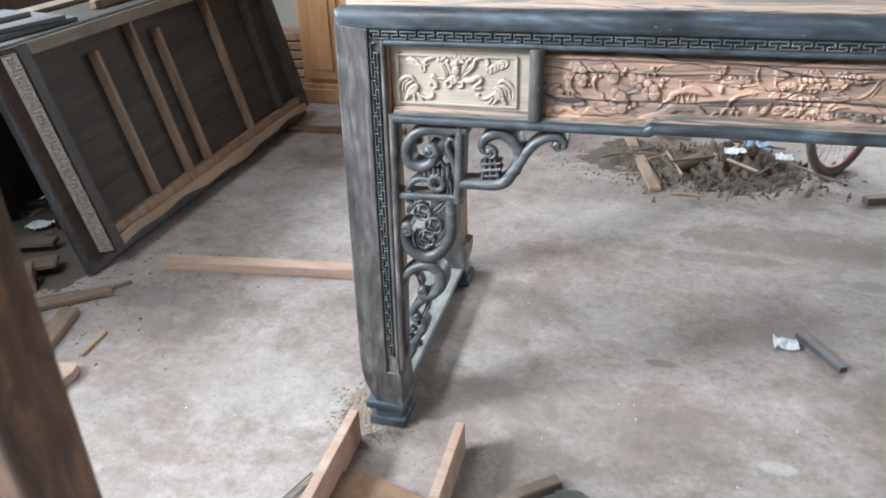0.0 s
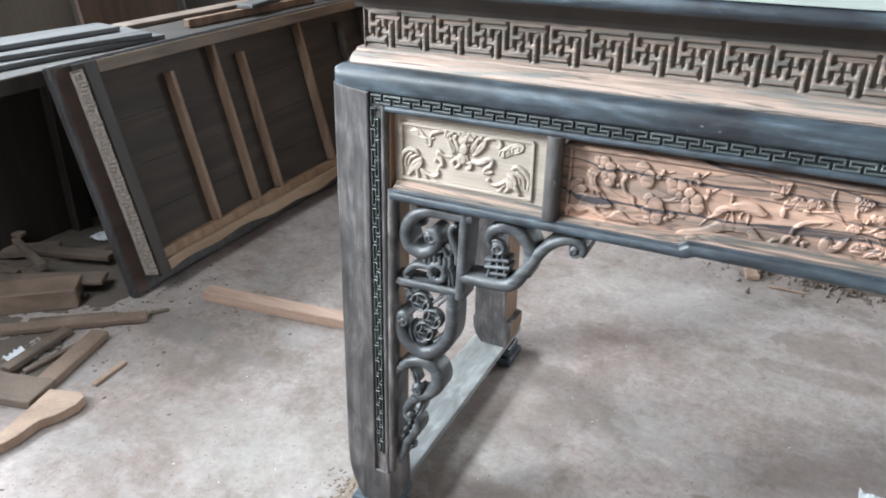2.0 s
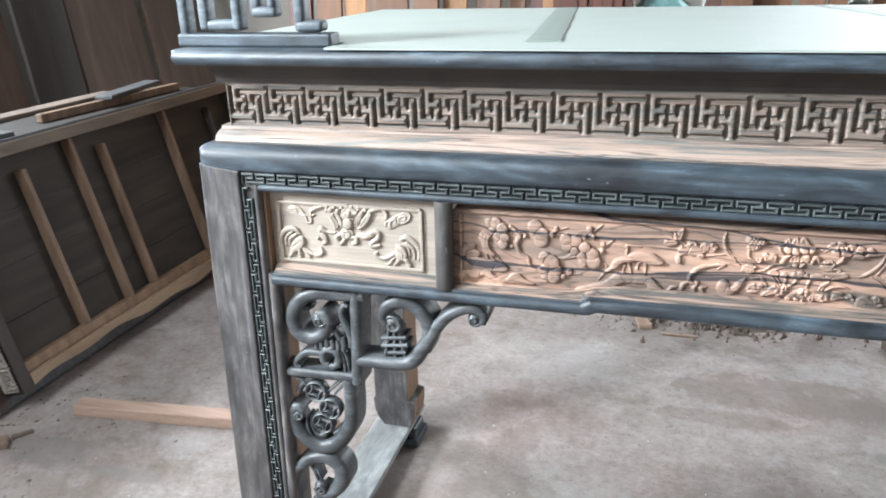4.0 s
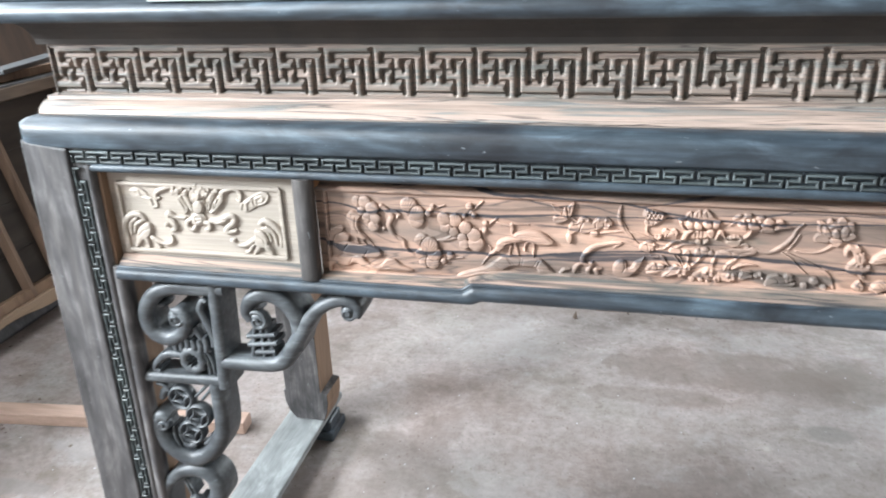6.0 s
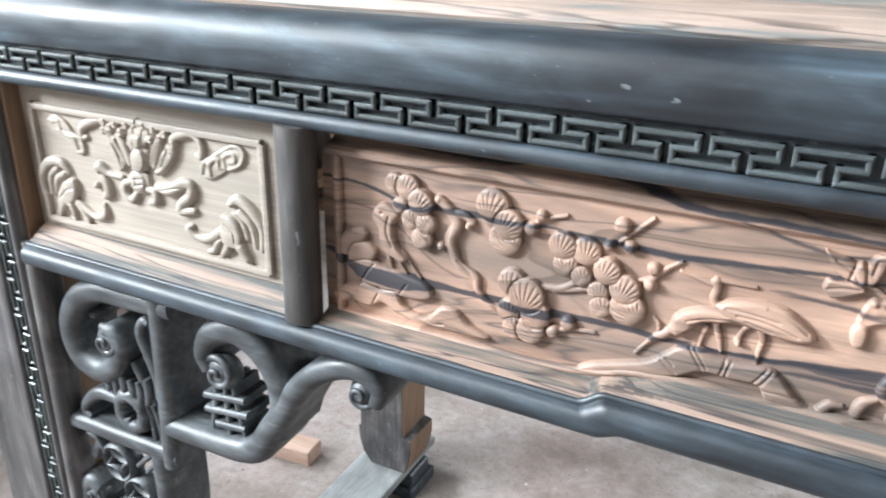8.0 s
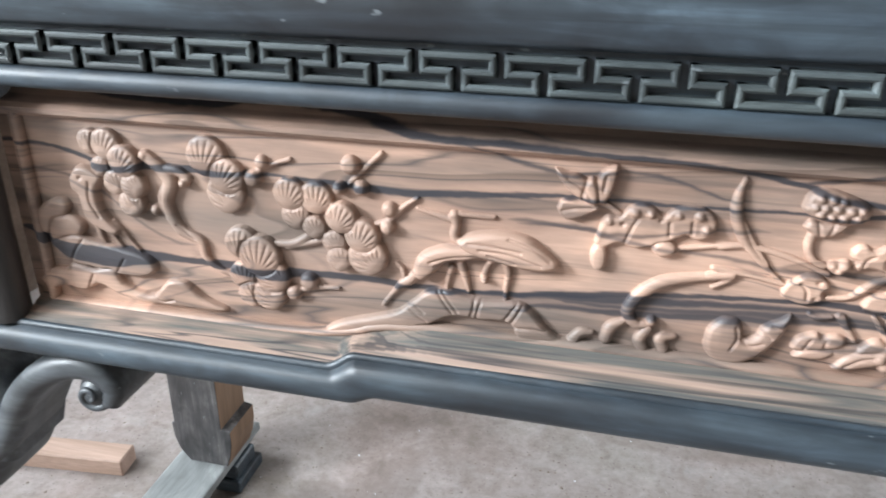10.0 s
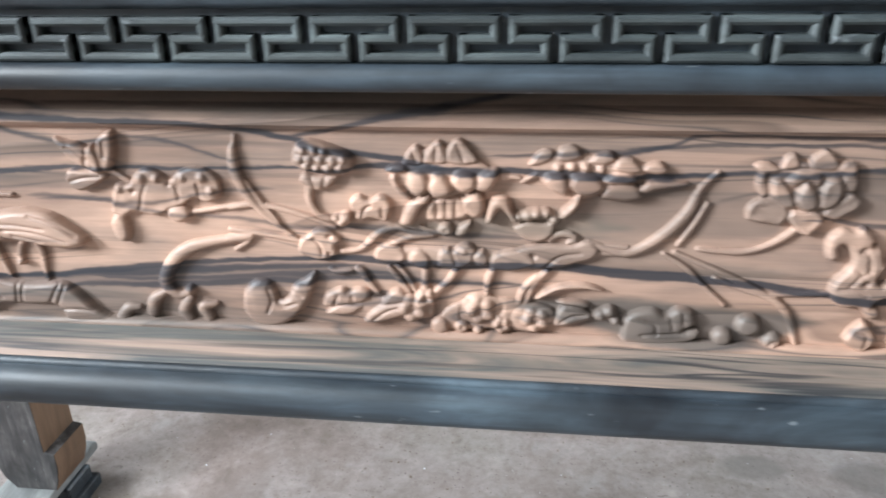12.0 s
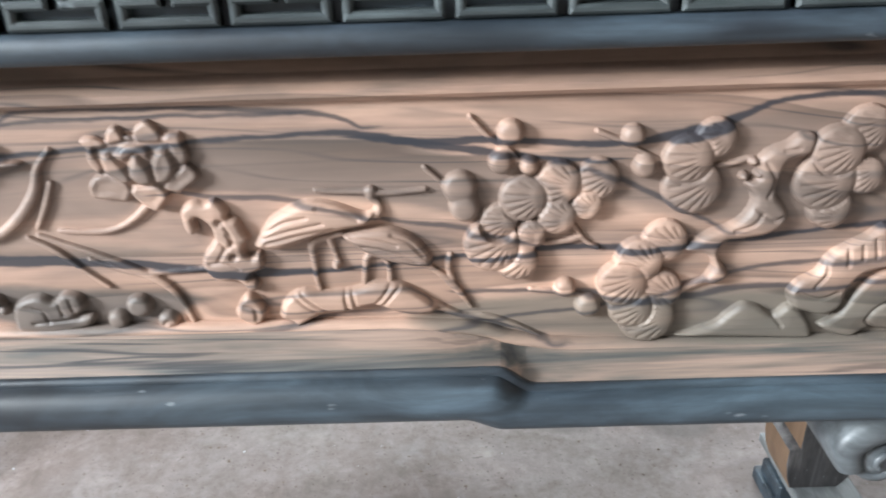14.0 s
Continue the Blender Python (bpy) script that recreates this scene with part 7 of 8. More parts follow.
part("film", bm, "sheet_film", film, "", True)
for a, b in (((0.04, 2.42), (0.12, 1.55)), ((0.66, 2.42), (0.84, 1.56))):
    tp = tube([(a[0], a[1], 1.3305), ((a[0] + b[0]) / 2, (a[1] + b[1]) / 2, 1.3312), (b[0], b[1], 1.3312)], 0.03, 0.0022, 10, 3)
    part("tape_strip", tp, "tape", film, "dull grey-green tape strip")


# fret gallery on the corner of the top
gallery = thing("fret_gallery", (-0.36, 1.5, 1.327), label="blue-grey openwork fret ornament on the table corner", category="ornament")
part("base_rail", box(-0.497, -0.213, 1.482, 1.522, 1.3275, 1.349, 0.004, 2), "stained_x", gallery)


def fret_bar(pts, r=0.0090):
    bm = bmesh.new()
    for k, ((xa, za), (xb, zb)) in enumerate(zip(pts, pts[1:])):
        o = 0.0012 * (k % 2)
        box(min(xa, xb) - r + o, max(xa, xb) + r - o, 1.487 + o, 1.517 - o, min(za, zb) - r, max(za, zb) + r, 0.0068, 4, bm=bm)
    return bm


part("fret_frame", fret_bar([(-0.486, 1.349), (-0.486, 1.475), (-0.384, 1.475), (-0.384, 1.362), (-0.445, 1.362), (-0.447, 1.42), (-0.424, 1.42)]), "stained_pale", gallery, "", True)
part("fret_frame", fret_bar([(-0.384, 1.44), (-0.318, 1.44), (-0.318, 1.383), (-0.346, 1.383), (-0.35, 1.42)]), "stained_pale", gallery, "", True)
part("fret_frame", fret_bar([(-0.318, 1.415), (-0.272, 1.415), (-0.268, 1.36), (-0.238, 1.36)]), "stained_pale", gallery, "", True)


# ---- leaning tabletop ----
def leaning_top():
    """A tabletop stood on its long edge, its underside with the waist frame and battens towards the room. Built flat:
    x along its length, y up its width, z out of the underside."""
    L, W = 2.05, 0.897
    t = thing("leaning_tabletop", (0, 0, 0), label="dark tabletop leaning on its edge, unfinished underside with battens", category="tabletop")
    P = lambda *a, **k: part(*a, **k)
    P("slab", box(0, L, 0, W, -0.045, 0.0, 0.014, 4), "stained_dark", t)
    for i in range(4):
        P("underside_board", box(0.15, L - 0.1, 0.1 + i * 0.1838, 0.1 + i * 0.1838 + 0.1825, 0.0, 0.006, 0.001), "underside", t, "dark dusty underside board")
    P("underside_margin", box(0.012, 0.0735, 0.012, W - 0.012, 0.0005, 0.003, 0.001), "margin_red", t, "dark red-brown bare margin")
    P("waist_end", box(0.0885, 0.14, 0.05, W - 0.014, 0.0, 0.075, 0.002), "dark_sheet", t, "end board with carved fret")
    rows, faces = fret_field(W - 0.10, 0.0016)
    verts = np.stack([0.0925 - rows[:, 1], W - 0.035 - rows[:, 0], 1.2765 - rows[:, 2]], 1) * (1, 1, 0.84)
    P("waist_fret", (verts.tolist(), [], faces), "fret_pale", t, "pale carved fret")
    P("waist_end", box(L - 0.125, L - 0.085, 0.07, W - 0.05, 0.0, 0.075, 0.002), "underside", t)
    P("waist_side", box(0.141, L - 0.125, W - 0.062, W - 0.014, 0.0, 0.075, 0.003), "frame_brown", t, "dull brown upper frame board")
    rough = [(0.141, 0.058)] + [(0.141 + 1.784 * s, 0.058 + 0.012 * math.sin(9 * s) + 0.006 * math.sin(31 * s)) for s in np.linspace(0, 1, 40)] + [(L - 0.125, 0.1), (0.141, 0.1)]
    P("waist_side", prism(rough, 0.0, 0.076, "z", 0.002, 1), "rough_edge", t, "pale rough-sawn lower frame board with wavy edge")
    P("inner_rail", box(0.15, L - 0.13, 0.101, 0.14, 0.006, 0.05, 0.002), "bare_brown", t)
    for x, lo, hi in ((0.478, 0.141, 0.775), (0.742, 0.1005, 0.834), (0.907, 0.141, 0.775), (1.347, 0.1005, 0.834), (1.7, 0.141, 0.79)):
        P("batten", box(x, x + 0.021, lo, hi, 0.007, 0.052, 0.002), "batten" if x < 1.6 else "underside", t, "pale brown batten")
    return t


def fret_pale():
    n = Nodes("fret_pale", 0.6)
    n.colour(n.ramp(n.noise(n.pos, 60, 4), [(0.3, (0.24, 0.205, 0.18)), (0.7, (0.38, 0.34, 0.305))]))


fret_pale()
lt = leaning_top()
bx, by = Vector((0.0089, 0.9999, 0.0)).normalized(), Vector((-0.2462, -0.0091, 0.9692)).normalized()
bz = bx.cross(by).normalized()
by = bz.cross(bx)
lt.matrix_basis = Matrix.Translation((-1.826, 2.02, 0.011)) @ Matrix((bx, by, bz)).transposed().to_4x4()


# ---- things on the floor ----
def plank(name, a, b, width, thick, material, z=0.0, tilt=0.0, roll=0.0, rough=0.0015, **tags):
    """A board whose middle line runs from a to b on the ground plan, its underside at z at a and z + tilt at b."""
    (xa, ya), (xb, yb) = a, b
    n = math.hypot(xb - xa, yb - ya)
    ob = thing(name, ((xa + xb) / 2, (ya + yb) / 2, z), **tags)
    bm = box(-n / 2, n / 2, -width / 2, width / 2, 0, thick, min(0.003, thick / 5))
    for v in bm.verts:
        v.co += Vector((0, noise.noise(v.co * 9 + Vector((xa, ya, 0))), noise.noise(v.co * 7 + Vector((ya, xa, 3))) * 0.3)) * rough
        v.co.z += tilt * (v.co.x / n + 0.5)
    mesh = part("board", bm, material)
    mesh.parent = ob
    ob.rotation_euler = (radians(roll), 0, math.atan2(yb - ya, xb - xa))
    return ob


OFF = "offcuts on the floor"
plank("plank", (-1.60, 2.165), (-0.655, 2.268), 0.062, 0.042, "pink_plank", label="long pinkish sawn plank lying on the concrete floor", category="plank")
plank("offcut", (-2.12, 1.60), (-1.685, 1.935), 0.055, 0.022, "offcut_brown", z=0.004, label="long narrow sawn offcut on the floor", category="offcut", group=OFF)
plank("offcut", (-2.36, 1.66), (-2.02, 1.93), 0.13, 0.08, "offcut_brown", label="thick squared wood block on the floor", category="offcut", group=OFF)
plank("offcut", (-1.835, 1.47), (-1.858, 1.735), 0.042, 0.022, "offcut_dark", z=0.012, label="brown narrow offcut on the floor", category="offcut", group=OFF)
plank("offcut", (-1.665, 1.49), (-1.742, 1.775), 0.066, 0.028, "offcut_brown", z=0.004, label="short sawn offcut on the floor", category="offcut", group=OFF)
plank("offcut", (-1.533, 1.555), (-1.543, 1.695), 0.021, 0.012, "offcut", label="small pale chip of wood on the floor", category="offcut", group=OFF)
plank("offcut", (-1.84, 1.385), (-1.62, 1.44), 0.125, 0.03, "offcut_dark", z=0.002, label="broad dull brown offcut on the floor", category="offcut", group=OFF)
plank("offcut", (-2.55, 1.80), (-2.25, 2.30), 0.05, 0.03, "offcut_dark", z=0.0, label="dusty dark offcut on the floor", category="offcut", group=OFF)
plank("offcut", (-2.60, 2.05), (-2.12, 2.18), 0.06, 0.025, "offcut_dark", z=0.032, tilt=0.01, label="dusty dark offcut on the floor", category="offcut", group=OFF)
plank("offcut", (-2.75, 1.75), (-2.35, 1.88), 0.07, 0.03, "offcut_dark", label="dusty dark offcut on the floor", category="offcut", group=OFF)
plank("offcut", (-2.05, 1.72), (-1.80, 1.90), 0.03, 0.018, "offcut_dark", label="thin dark offcut on the floor", category="offcut", group=OFF)
plank("offcut", (-1.79, 1.50), (-1.76, 1.70), 0.022, 0.018, "offcut_dark", label="thin dark offcut on the floor", category="offcut", group=OFF)
plank("offcut", (-1.70, 1.965), (-1.66, 2.02), 0.016, 0.012, "offcut_dark", label="tiny dark chip by the leaning top", category="offcut", group=OFF)
plank("offcut", (-1.95, 1.28), (-1.62, 1.22), 0.05, 0.025, "offcut", label="short sawn offcut on the floor", category="offcut", group=OFF)
plank("plank", (-1.85, 3.78), (-1.1, 3.84), 0.05, 0.03, "plank_brown", label="dull brown plank lying on the floor", category="plank")

rng = random.Random(77)
for k in range(14):
    x, y, a, n = rng.uniform(-2.85, -2.2), rng.uniform(1.6, 2.7), rng.uniform(-0.6, 1.2), rng.uniform(0.2, 0.55)
    plank("offcut", (x - n / 2 * math.cos(a), y - n / 2 * math.sin(a)), (x + n / 2 * math.cos(a), y + n / 2 * math.sin(a)), rng.uniform(0.03, 0.09), rng.uniform(0.012, 0.03), rng.choice(["offcut_dark", "dark_sheet", "offcut_dark"]), z=0.004 + 0.007 * k, label="dusty dark offcut in the pile", category="offcut", group=OFF)


def shaped_offcut():
    t = thing("shaped_offcut", (-1.53, 1.35, 0), label="freshly sawn pale bracket-shaped board on the floor", category="offcut", group=OFF)
    edge = spline([(-1.545, 1.17), (-1.556, 1.26), (-1.575, 1.345), (-1.603, 1.455)], 4).tolist() + [(-1.50, 1.488), (-1.475, 1.475)]
    edge += spline([(-1.465, 1.44), (-1.475, 1.38), (-1.50, 1.33), (-1.497, 1.25), (-1.52, 1.165)], 4).tolist()
    part("board", prism(edge, 0.003, 0.035, "z", 0.002, 1), "offcut", t)


shaped_offcut()


def crumpled(name, at, size, material, label, category, seed=1):
    t = thing(name, at, label=label, category=category)
    bm = bmesh.new()
    n = 9
    g = [[bm.verts.new((size * (i / n - 0.5), size * 0.8 * (j / n - 0.5), 0.004 + 0.35 * size * abs(noise.noise(Vector((i * 0.6 + seed, j * 0.6, seed)))))) for j in range(n + 1)] for i in range(n + 1)]
    for i in range(n):
        for j in range(n):
            bm.faces.new((g[i][j], g[i + 1][j], g[i + 1][j + 1], g[i][j + 1]))
    ext = bmesh.ops.extrude_face_region(bm, geom=list(bm.faces))
    for v in ext["geom"]:
        if isinstance(v, bmesh.types.BMVert):
            v.co.z -= 0.0015
    for v in bm.verts:
        v.co.z = max(v.co.z, 0.0003)
    ob = part("sheet", bm, material)
    ob.parent = t
    return t


crumpled("scrap_paper", (-1.88, 1.555, 0), 0.09, "paper_white", "crumpled white paper among the offcuts", "paper", 2)
crumpled("scrap_paper", (0.72, 2.105, 0), 0.075, "paper_white", "small crumpled white-blue paper on the floor", "paper", 5)
crumpled("scrap_paper", (-2.33, 2.33, 0.03), 0.10, "paper_white", "crumpled white paper among dusty offcuts", "paper", 8)
plank("stick", (0.765, 2.165), (0.868, 1.985), 0.03, 0.022, "board_grey", label="short dusty grey stick on the floor", category="stick")
plank("stick", (1.19, 3.30), (1.75, 3.50), 0.045, 0.035, "offcut_dark", label="dark wooden bar lying on the floor", category="stick")


def drawer():
    """An open wooden tray with two long sides."""
    t = thing("wooden_tray", (-0.34, 1.1, 0), label="open wooden tray of pinkish boards standing on the floor", category="tray")
    part("side_board", box(-0.505, -0.478, 0.55, 1.385, 0.0, 0.105, 0.002), "pink_plank", t)
    part("side_board", box(-0.208, -0.182, 0.55, 1.40, 0.0, 0.105, 0.002), "pink_plank", t)
    part("bottom_board", prism([(-0.477, 0.55), (-0.477, 1.24), (-0.43, 1.255), (-0.209, 1.19), (-0.209, 0.55)], 0.006, 0.018, "z", 0.001, 1), "bare_brown", t)


drawer()


def screwdriver():
    t = thing("screwdriver", (-0.58, 1.16, 0), label="steel screwdriver lying beside the wooden tray", category="tool")
    part("shaft", tube([(-0.557, 1.22, 0.012), (-0.60, 1.10, 0.012)], 0.006, None, 10), "steel", t, "", True)
    part("grip", tube([(-0.60, 1.10, 0.015), (-0.605, 1.085, 0.015), (-0.64, 0.99, 0.015)], [0.010, 0.015, 0.014], None, 12), "rubber", t, "dark grip", True)


screwdriver()
plank("chisel", (-0.06, 1.225), (0.08, 1.335), 0.035, 0.028, "offcut_dark", label="dark wooden tool handle on the dusty floor", category="tool")
tagged(part("rag", blob((0.115, 1.27, 0.016), (0.05, 0.035, 0.018), 0.5, 4, 3), "dark_sack", None, "", True), label="small dark rag lying on the floor", category="rag")


def crumbs(name, centre, spread, count, size, material, label, seed, squash=0.6):
    rng = random.Random(seed)
    verts, faces = [], []
    for _ in range(count):
        x, y = centre[0] + rng.gauss(0, spread[0]), centre[1] + rng.gauss(0, spread[1])
        s = size * rng.uniform(0.3, 1.0) ** 1.5
        a, k = rng.uniform(0, 6.3), rng.uniform(0.3, 1.0)
        b = len(verts)
        for i in range(4):
            q = a + i * math.pi / 2
            verts.append((x + s * math.cos(q) * (1 if i % 2 else k), y + s * math.sin(q) * (1 if i % 2 else k), 0.0003))
        verts.append((x + s * 0.2, y, 0.0003 + s * squash * rng.uniform(0.4, 1.0)))
        faces += [(b + i, b + (i + 1) % 4, b + 4) for i in range(4)] + [(b + 3, b + 2, b + 1, b)]
    ob = part(name, (verts, [], faces), material)
    return tagged(ob, label=label, category=name.replace("_", " "), kind="stuff")


crumbs("sawdust", (-0.49, 1.51), (0.045, 0.05), 2200, 0.0085, "dust", "sawdust and grit heaped round the table foot", 3)
crumbs("floor_grit", (-0.15, 1.40), (0.14, 0.07), 800, 0.0042, "dust", "loose grit and shavings on the floor", 4)
crumbs("floor_grit", (0.2, 2.2), (1.3, 0.9), 2600, 0.0045, "dust", "scattered grit and specks on the floor", 5)
crumbs("floor_grit", (-1.2, 1.3), (0.6, 0.5), 1600, 0.0045, "dust", "scattered grit and specks on the floor", 6)
crumbs("wood_chips", (-1.9, 1.9), (0.25, 0.3), 400, 0.011, "offcut_dark", "broken chips between the offcuts", 7)
crumbs("plaster_flecks", (0.1, 1.9), (1.2, 0.8), 350, 0.0032, "paper_white", "tiny white flecks scattered on the floor", 8)


def heap(name, at, size, seed, label, material="dust"):
    """A low heap of dirt with an uneven outline."""
    bm = bmesh.new()
    n = 120
    rows = []
    for i in range(n + 1):
        row = []
        for j in range(n + 1):
            u, v = 2 * i / n - 1, 2 * j / n - 1
            p = Vector((u * 2.2 + seed, v * 2.2, seed * 0.3))
            r = math.hypot(u, v) * (1 + 0.35 * noise.noise(p))
            h = max(0.0, 1 - r) ** 1.2 * (0.6 + 0.7 * noise.fractal(p * 2.5, 0.75, 2.1, 6))
            row.append(bm.verts.new((at[0] + u * size[0], at[1] + v * size[1], max(h, 0) * size[2] - 0.002)))
        rows.append(row)
    for i in range(n):
        for j in range(n):
            bm.faces.new((rows[i][j], rows[i + 1][j], rows[i + 1][j + 1], rows[i][j + 1]))
    ob = part(name, bm, material, None, "", True)
    return tagged(ob, label=label, category="dirt heap", kind="stuff")


heap("dirt_heap", (0.66, 3.64, 0), (0.34, 0.30, 0.15), 2, "low heap of brown dirt and rubbish on the floor", "rubbish_dirt")
heap("dirt_heap", (0.2, 3.72, 0), (0.30, 0.26, 0.045), 6, "thin spread of dirt on the floor", "rubbish_dirt")
# These two also darken the floor where the offcut pile lies in shade.
heap("dirt_heap", (-2.5, 2.15, 0), (0.75, 0.85, 0.035), 15, "dark dirt and rubbish under the offcuts, also standing in for shade", "dark_dirt")
heap("dirt_heap", (-1.93, 1.5, 0), (0.33, 0.33, 0.010), 19, "thin dark dirt between the offcuts, also standing in for shade", "dark_dirt")
heap("sawdust_heap", (-0.5, 1.55, 0), (0.09, 0.11, 0.016), 11, "small heap of sawdust at the table foot")
crumbs("heap_crumbs", (0.45, 3.62), (0.27, 0.15), 4200, 0.0075, "heap_dust", "loose dirt spread round the heap", 31, 0.9)
crumbs("heap_crumbs", (0.6, 3.55), (0.2, 0.10), 1500, 0.015, "rubbish_dirt", "dark damp dirt round the heap", 32, 0.9)
crumbs("heap_rubbish", (0.62, 3.60), (0.17, 0.12), 2600, 0.014, "offcut_dark", "twigs and rubbish on the dirt heap", 9, 3.2)
crumbs("heap_rubbish", (0.25, 3.65), (0.2, 0.13), 900, 0.009, "offcut_dark", "loose crumbs of dirt", 10, 1.2)
rng = random.Random(21)
for k in range(24):
    x, y, a, n = rng.gauss(0.56, 0.22), rng.gauss(3.6, 0.16), rng.uniform(0, 3.1), rng.uniform(0.12, 0.34)
    plank("stick", (x - n / 2 * math.cos(a), y - n / 2 * math.sin(a)), (x + n / 2 * math.cos(a), y + n / 2 * math.sin(a)), rng.uniform(0.008, 0.018), 0.01, rng.choice(["offcut_dark", "offcut_dark", "dark_dirt", "offcut_dark", "offcut"]), z=rng.uniform(0.03, 0.08), label="thin stick on the dirt heap", category="stick", group="sticks on the heap")
plank("plank", (0.14, 3.98), (0.295, 3.27), 0.055, 0.02, "offcut", z=0.012, tilt=-0.01, label="short narrow plank lying on the dirt", category="plank")
tagged(part("log_piece", tube([(0.38, 3.48, 0.05), (0.47, 3.55, 0.06), (0.62, 3.7, 0.07)], [0.028, 0.032, 0.024], None, 12), "offcut_dark", None, "", True), label="short round brown log on the heap", category="log")
crumpled("scrap_paper", (0.66, 3.62, 0.09), 0.10, "paper_white", "white plastic scrap on the dirt heap", "scrap", 12)
crumpled("scrap_paper", (0.78, 3.80, 0.07), 0.12, "blue_sack", "pale blue plastic scrap on the heap", "scrap", 14)
crumpled("scrap_paper", (0.90, 3.68, 0.05), 0.08, "paper_white", "white plastic scrap on the dirt heap", "scrap", 15)
crumpled("scrap_paper", (0.35, 4.02, 0.03), 0.14, "yellow_scrap", "yellow plastic scrap on the floor", "scrap", 16)


# ---- bicycle ----
def wheel(c, r, yaw, parent):
    d = Vector((math.cos(yaw), math.sin(yaw), 0))
    ring = lambda rr: [tuple(Vector(c) + d * rr * math.cos(a) + Vector((0, 0, rr * math.sin(a)))) for a in np.linspace(0, 2 * math.pi, 41)]

    def hoop(rr, w):
        bm = bmesh.new()
        one = tube(ring(rr), w, None, 10)
        return join(bm, one)

    w = part("wheel", hoop(r - 0.018, 0.018), "tyre", parent, "dusty grey-brown bicycle tyre", True)
    part("rim", hoop(r - 0.042, 0.010), "rim_metal", w, "rusty reddish rim", True)
    bm = bmesh.new()
    for k in range(24):
        a = k * 2 * math.pi / 24
        tube([c, tuple(Vector(c) + d * (r - 0.045) * math.cos(a) + Vector((0, 0, (r - 0.045) * math.sin(a))))], 0.0013, None, 5, bm=bm)
    part("spokes", bm, "steel", w)
    return w


BIKE = thing("bicycle", (1.4, 3.65, 0), label="old bicycle with rusty rims parked behind the table", category="bicycle")
yaw = radians(50)
bd = Vector((math.cos(yaw), math.sin(yaw), 0))
c1 = Vector((1.13, 3.64, 0.31))
c2 = c1 + bd * 1.02
wheel(tuple(c1), 0.31, yaw, BIKE)
wheel(tuple(c2), 0.31, yaw, BIKE)
crank, seat, head = c1 + bd * 0.44 + Vector((0, 0, -0.03)), c1 + bd * 0.33 + Vector((0, 0, 0.42)), c1 + bd * 0.87 + Vector((0, 0, 0.42))
bm = bmesh.new()
for a, b in ((c1, crank), (c1, seat), (crank, seat), (crank, head), (seat, head), (head, c2)):
    tube([tuple(a), tuple((a + b) / 2), tuple(b)], 0.014, None, 10, bm=bm)
part("bike_frame", bm, "plank_red", BIKE, "dark red bicycle frame", True)
part("saddle", blob(seat + Vector((0, 0, 0.09)), (0.12, 0.07, 0.035), 0.05, 1, 3), "rubber", BIKE, "", True)
part("handlebar", tube([tuple(head), tuple(head + Vector((0, 0, 0.16))), tuple(head + Vector((0.1, -0.25, 0.2)))], 0.011, None, 8), "steel", BIKE, "", True)


# ---- bench with boards behind the leaning top ----
BENCH = thing("work_bench", (-2.65, 2.7, 0), label="dark low workbench with boards stacked on it", category="bench")
part("bench_top", box(-2.62, -2.17, 1.75, 4.0, 0.78, 0.84, 0.004), "dark_sheet", BENCH)
for x in (-2.60, -2.27):
    for y in (2.35, 3.85):
        part("leg", box(x, x + 0.08, y, y + 0.08, 0, 0.78, 0.003), "dark_sheet", BENCH)
part("back_panel", box(-2.60, -2.57, 1.8, 3.95, 0.02, 0.78, 0.003), "dark_sheet", BENCH)
STACK = "boards stacked on the bench"
for k, (a, b, w, z, mat) in enumerate((
    ((-2.45, 1.85), (-2.35, 2.75), 0.30, 0.841, "board_grey"),
    ((-2.50, 1.80), (-2.30, 2.68), 0.22, 0.862, "board_grey"),
    ((-2.52, 1.85), (-2.40, 2.62), 0.16, 0.884, "board_grey"),
    ((-2.55, 2.80), (-2.52, 3.7), 0.10, 0.841, "offcut_dark"),
    ((-2.31, 2.98), (-2.25, 3.9), 0.035, 0.841, "batten"),
    ((-2.27, 3.35), (-2.36, 3.85), 0.09, 0.880, "board_grey"),
)):
    plank("board", a, b, w, 0.02 if k != 4 else 0.038, mat, z=z, label="dusty grey-blue board lying on the bench" if mat == "board_grey" else "dull brown board lying on the bench", category="board", group=STACK)


# ---- sheets and planks standing along the walls ----
def standing(name, x, y, w, h, t, yaw, lean_deg, material, label, category="plank", group=""):
    """A board on end: its foot's middle at (x, y), leaning back by lean_deg, its face turned by yaw from facing -y."""
    ob = thing(name, (x, y, 0), label=label, category=category, group=group)
    m = part("board", box(-w / 2, w / 2, 0, t, 0, h, min(0.004, t / 4)), material)
    m.parent = ob
    ob.rotation_euler = Euler((radians(-lean_deg), 0, radians(yaw)))
    return ob


SH = "sheets against the west wall"
for x, y, w, h, mat, ln in ((-3.45, 3.0, 0.75, 2.1, "pale_sheet", 7), (-3.38, 3.75, 0.75, 2.2, "sheet_brown", 8), (-3.36, 4.36, 0.42, 2.0, "dark_sheet", 6), (-3.35, 4.95, 0.7, 2.2, "sheet_brown", 7), (-3.3, 5.75, 0.85, 2.3, "sheet_brown", 7), (-3.5, 2.2, 0.7, 1.7, "dark_sheet", 9)):
    standing("sheet", x, y, w, h, 0.03, 90, ln, mat, {"pale_sheet": "large dull beige sheet leaning on the wall", "sheet_brown": "large dark brown wooden panel leaning on the wall", "dark_sheet": "dark dusty sheet leaning on the wall"}[mat], "sheet", SH)

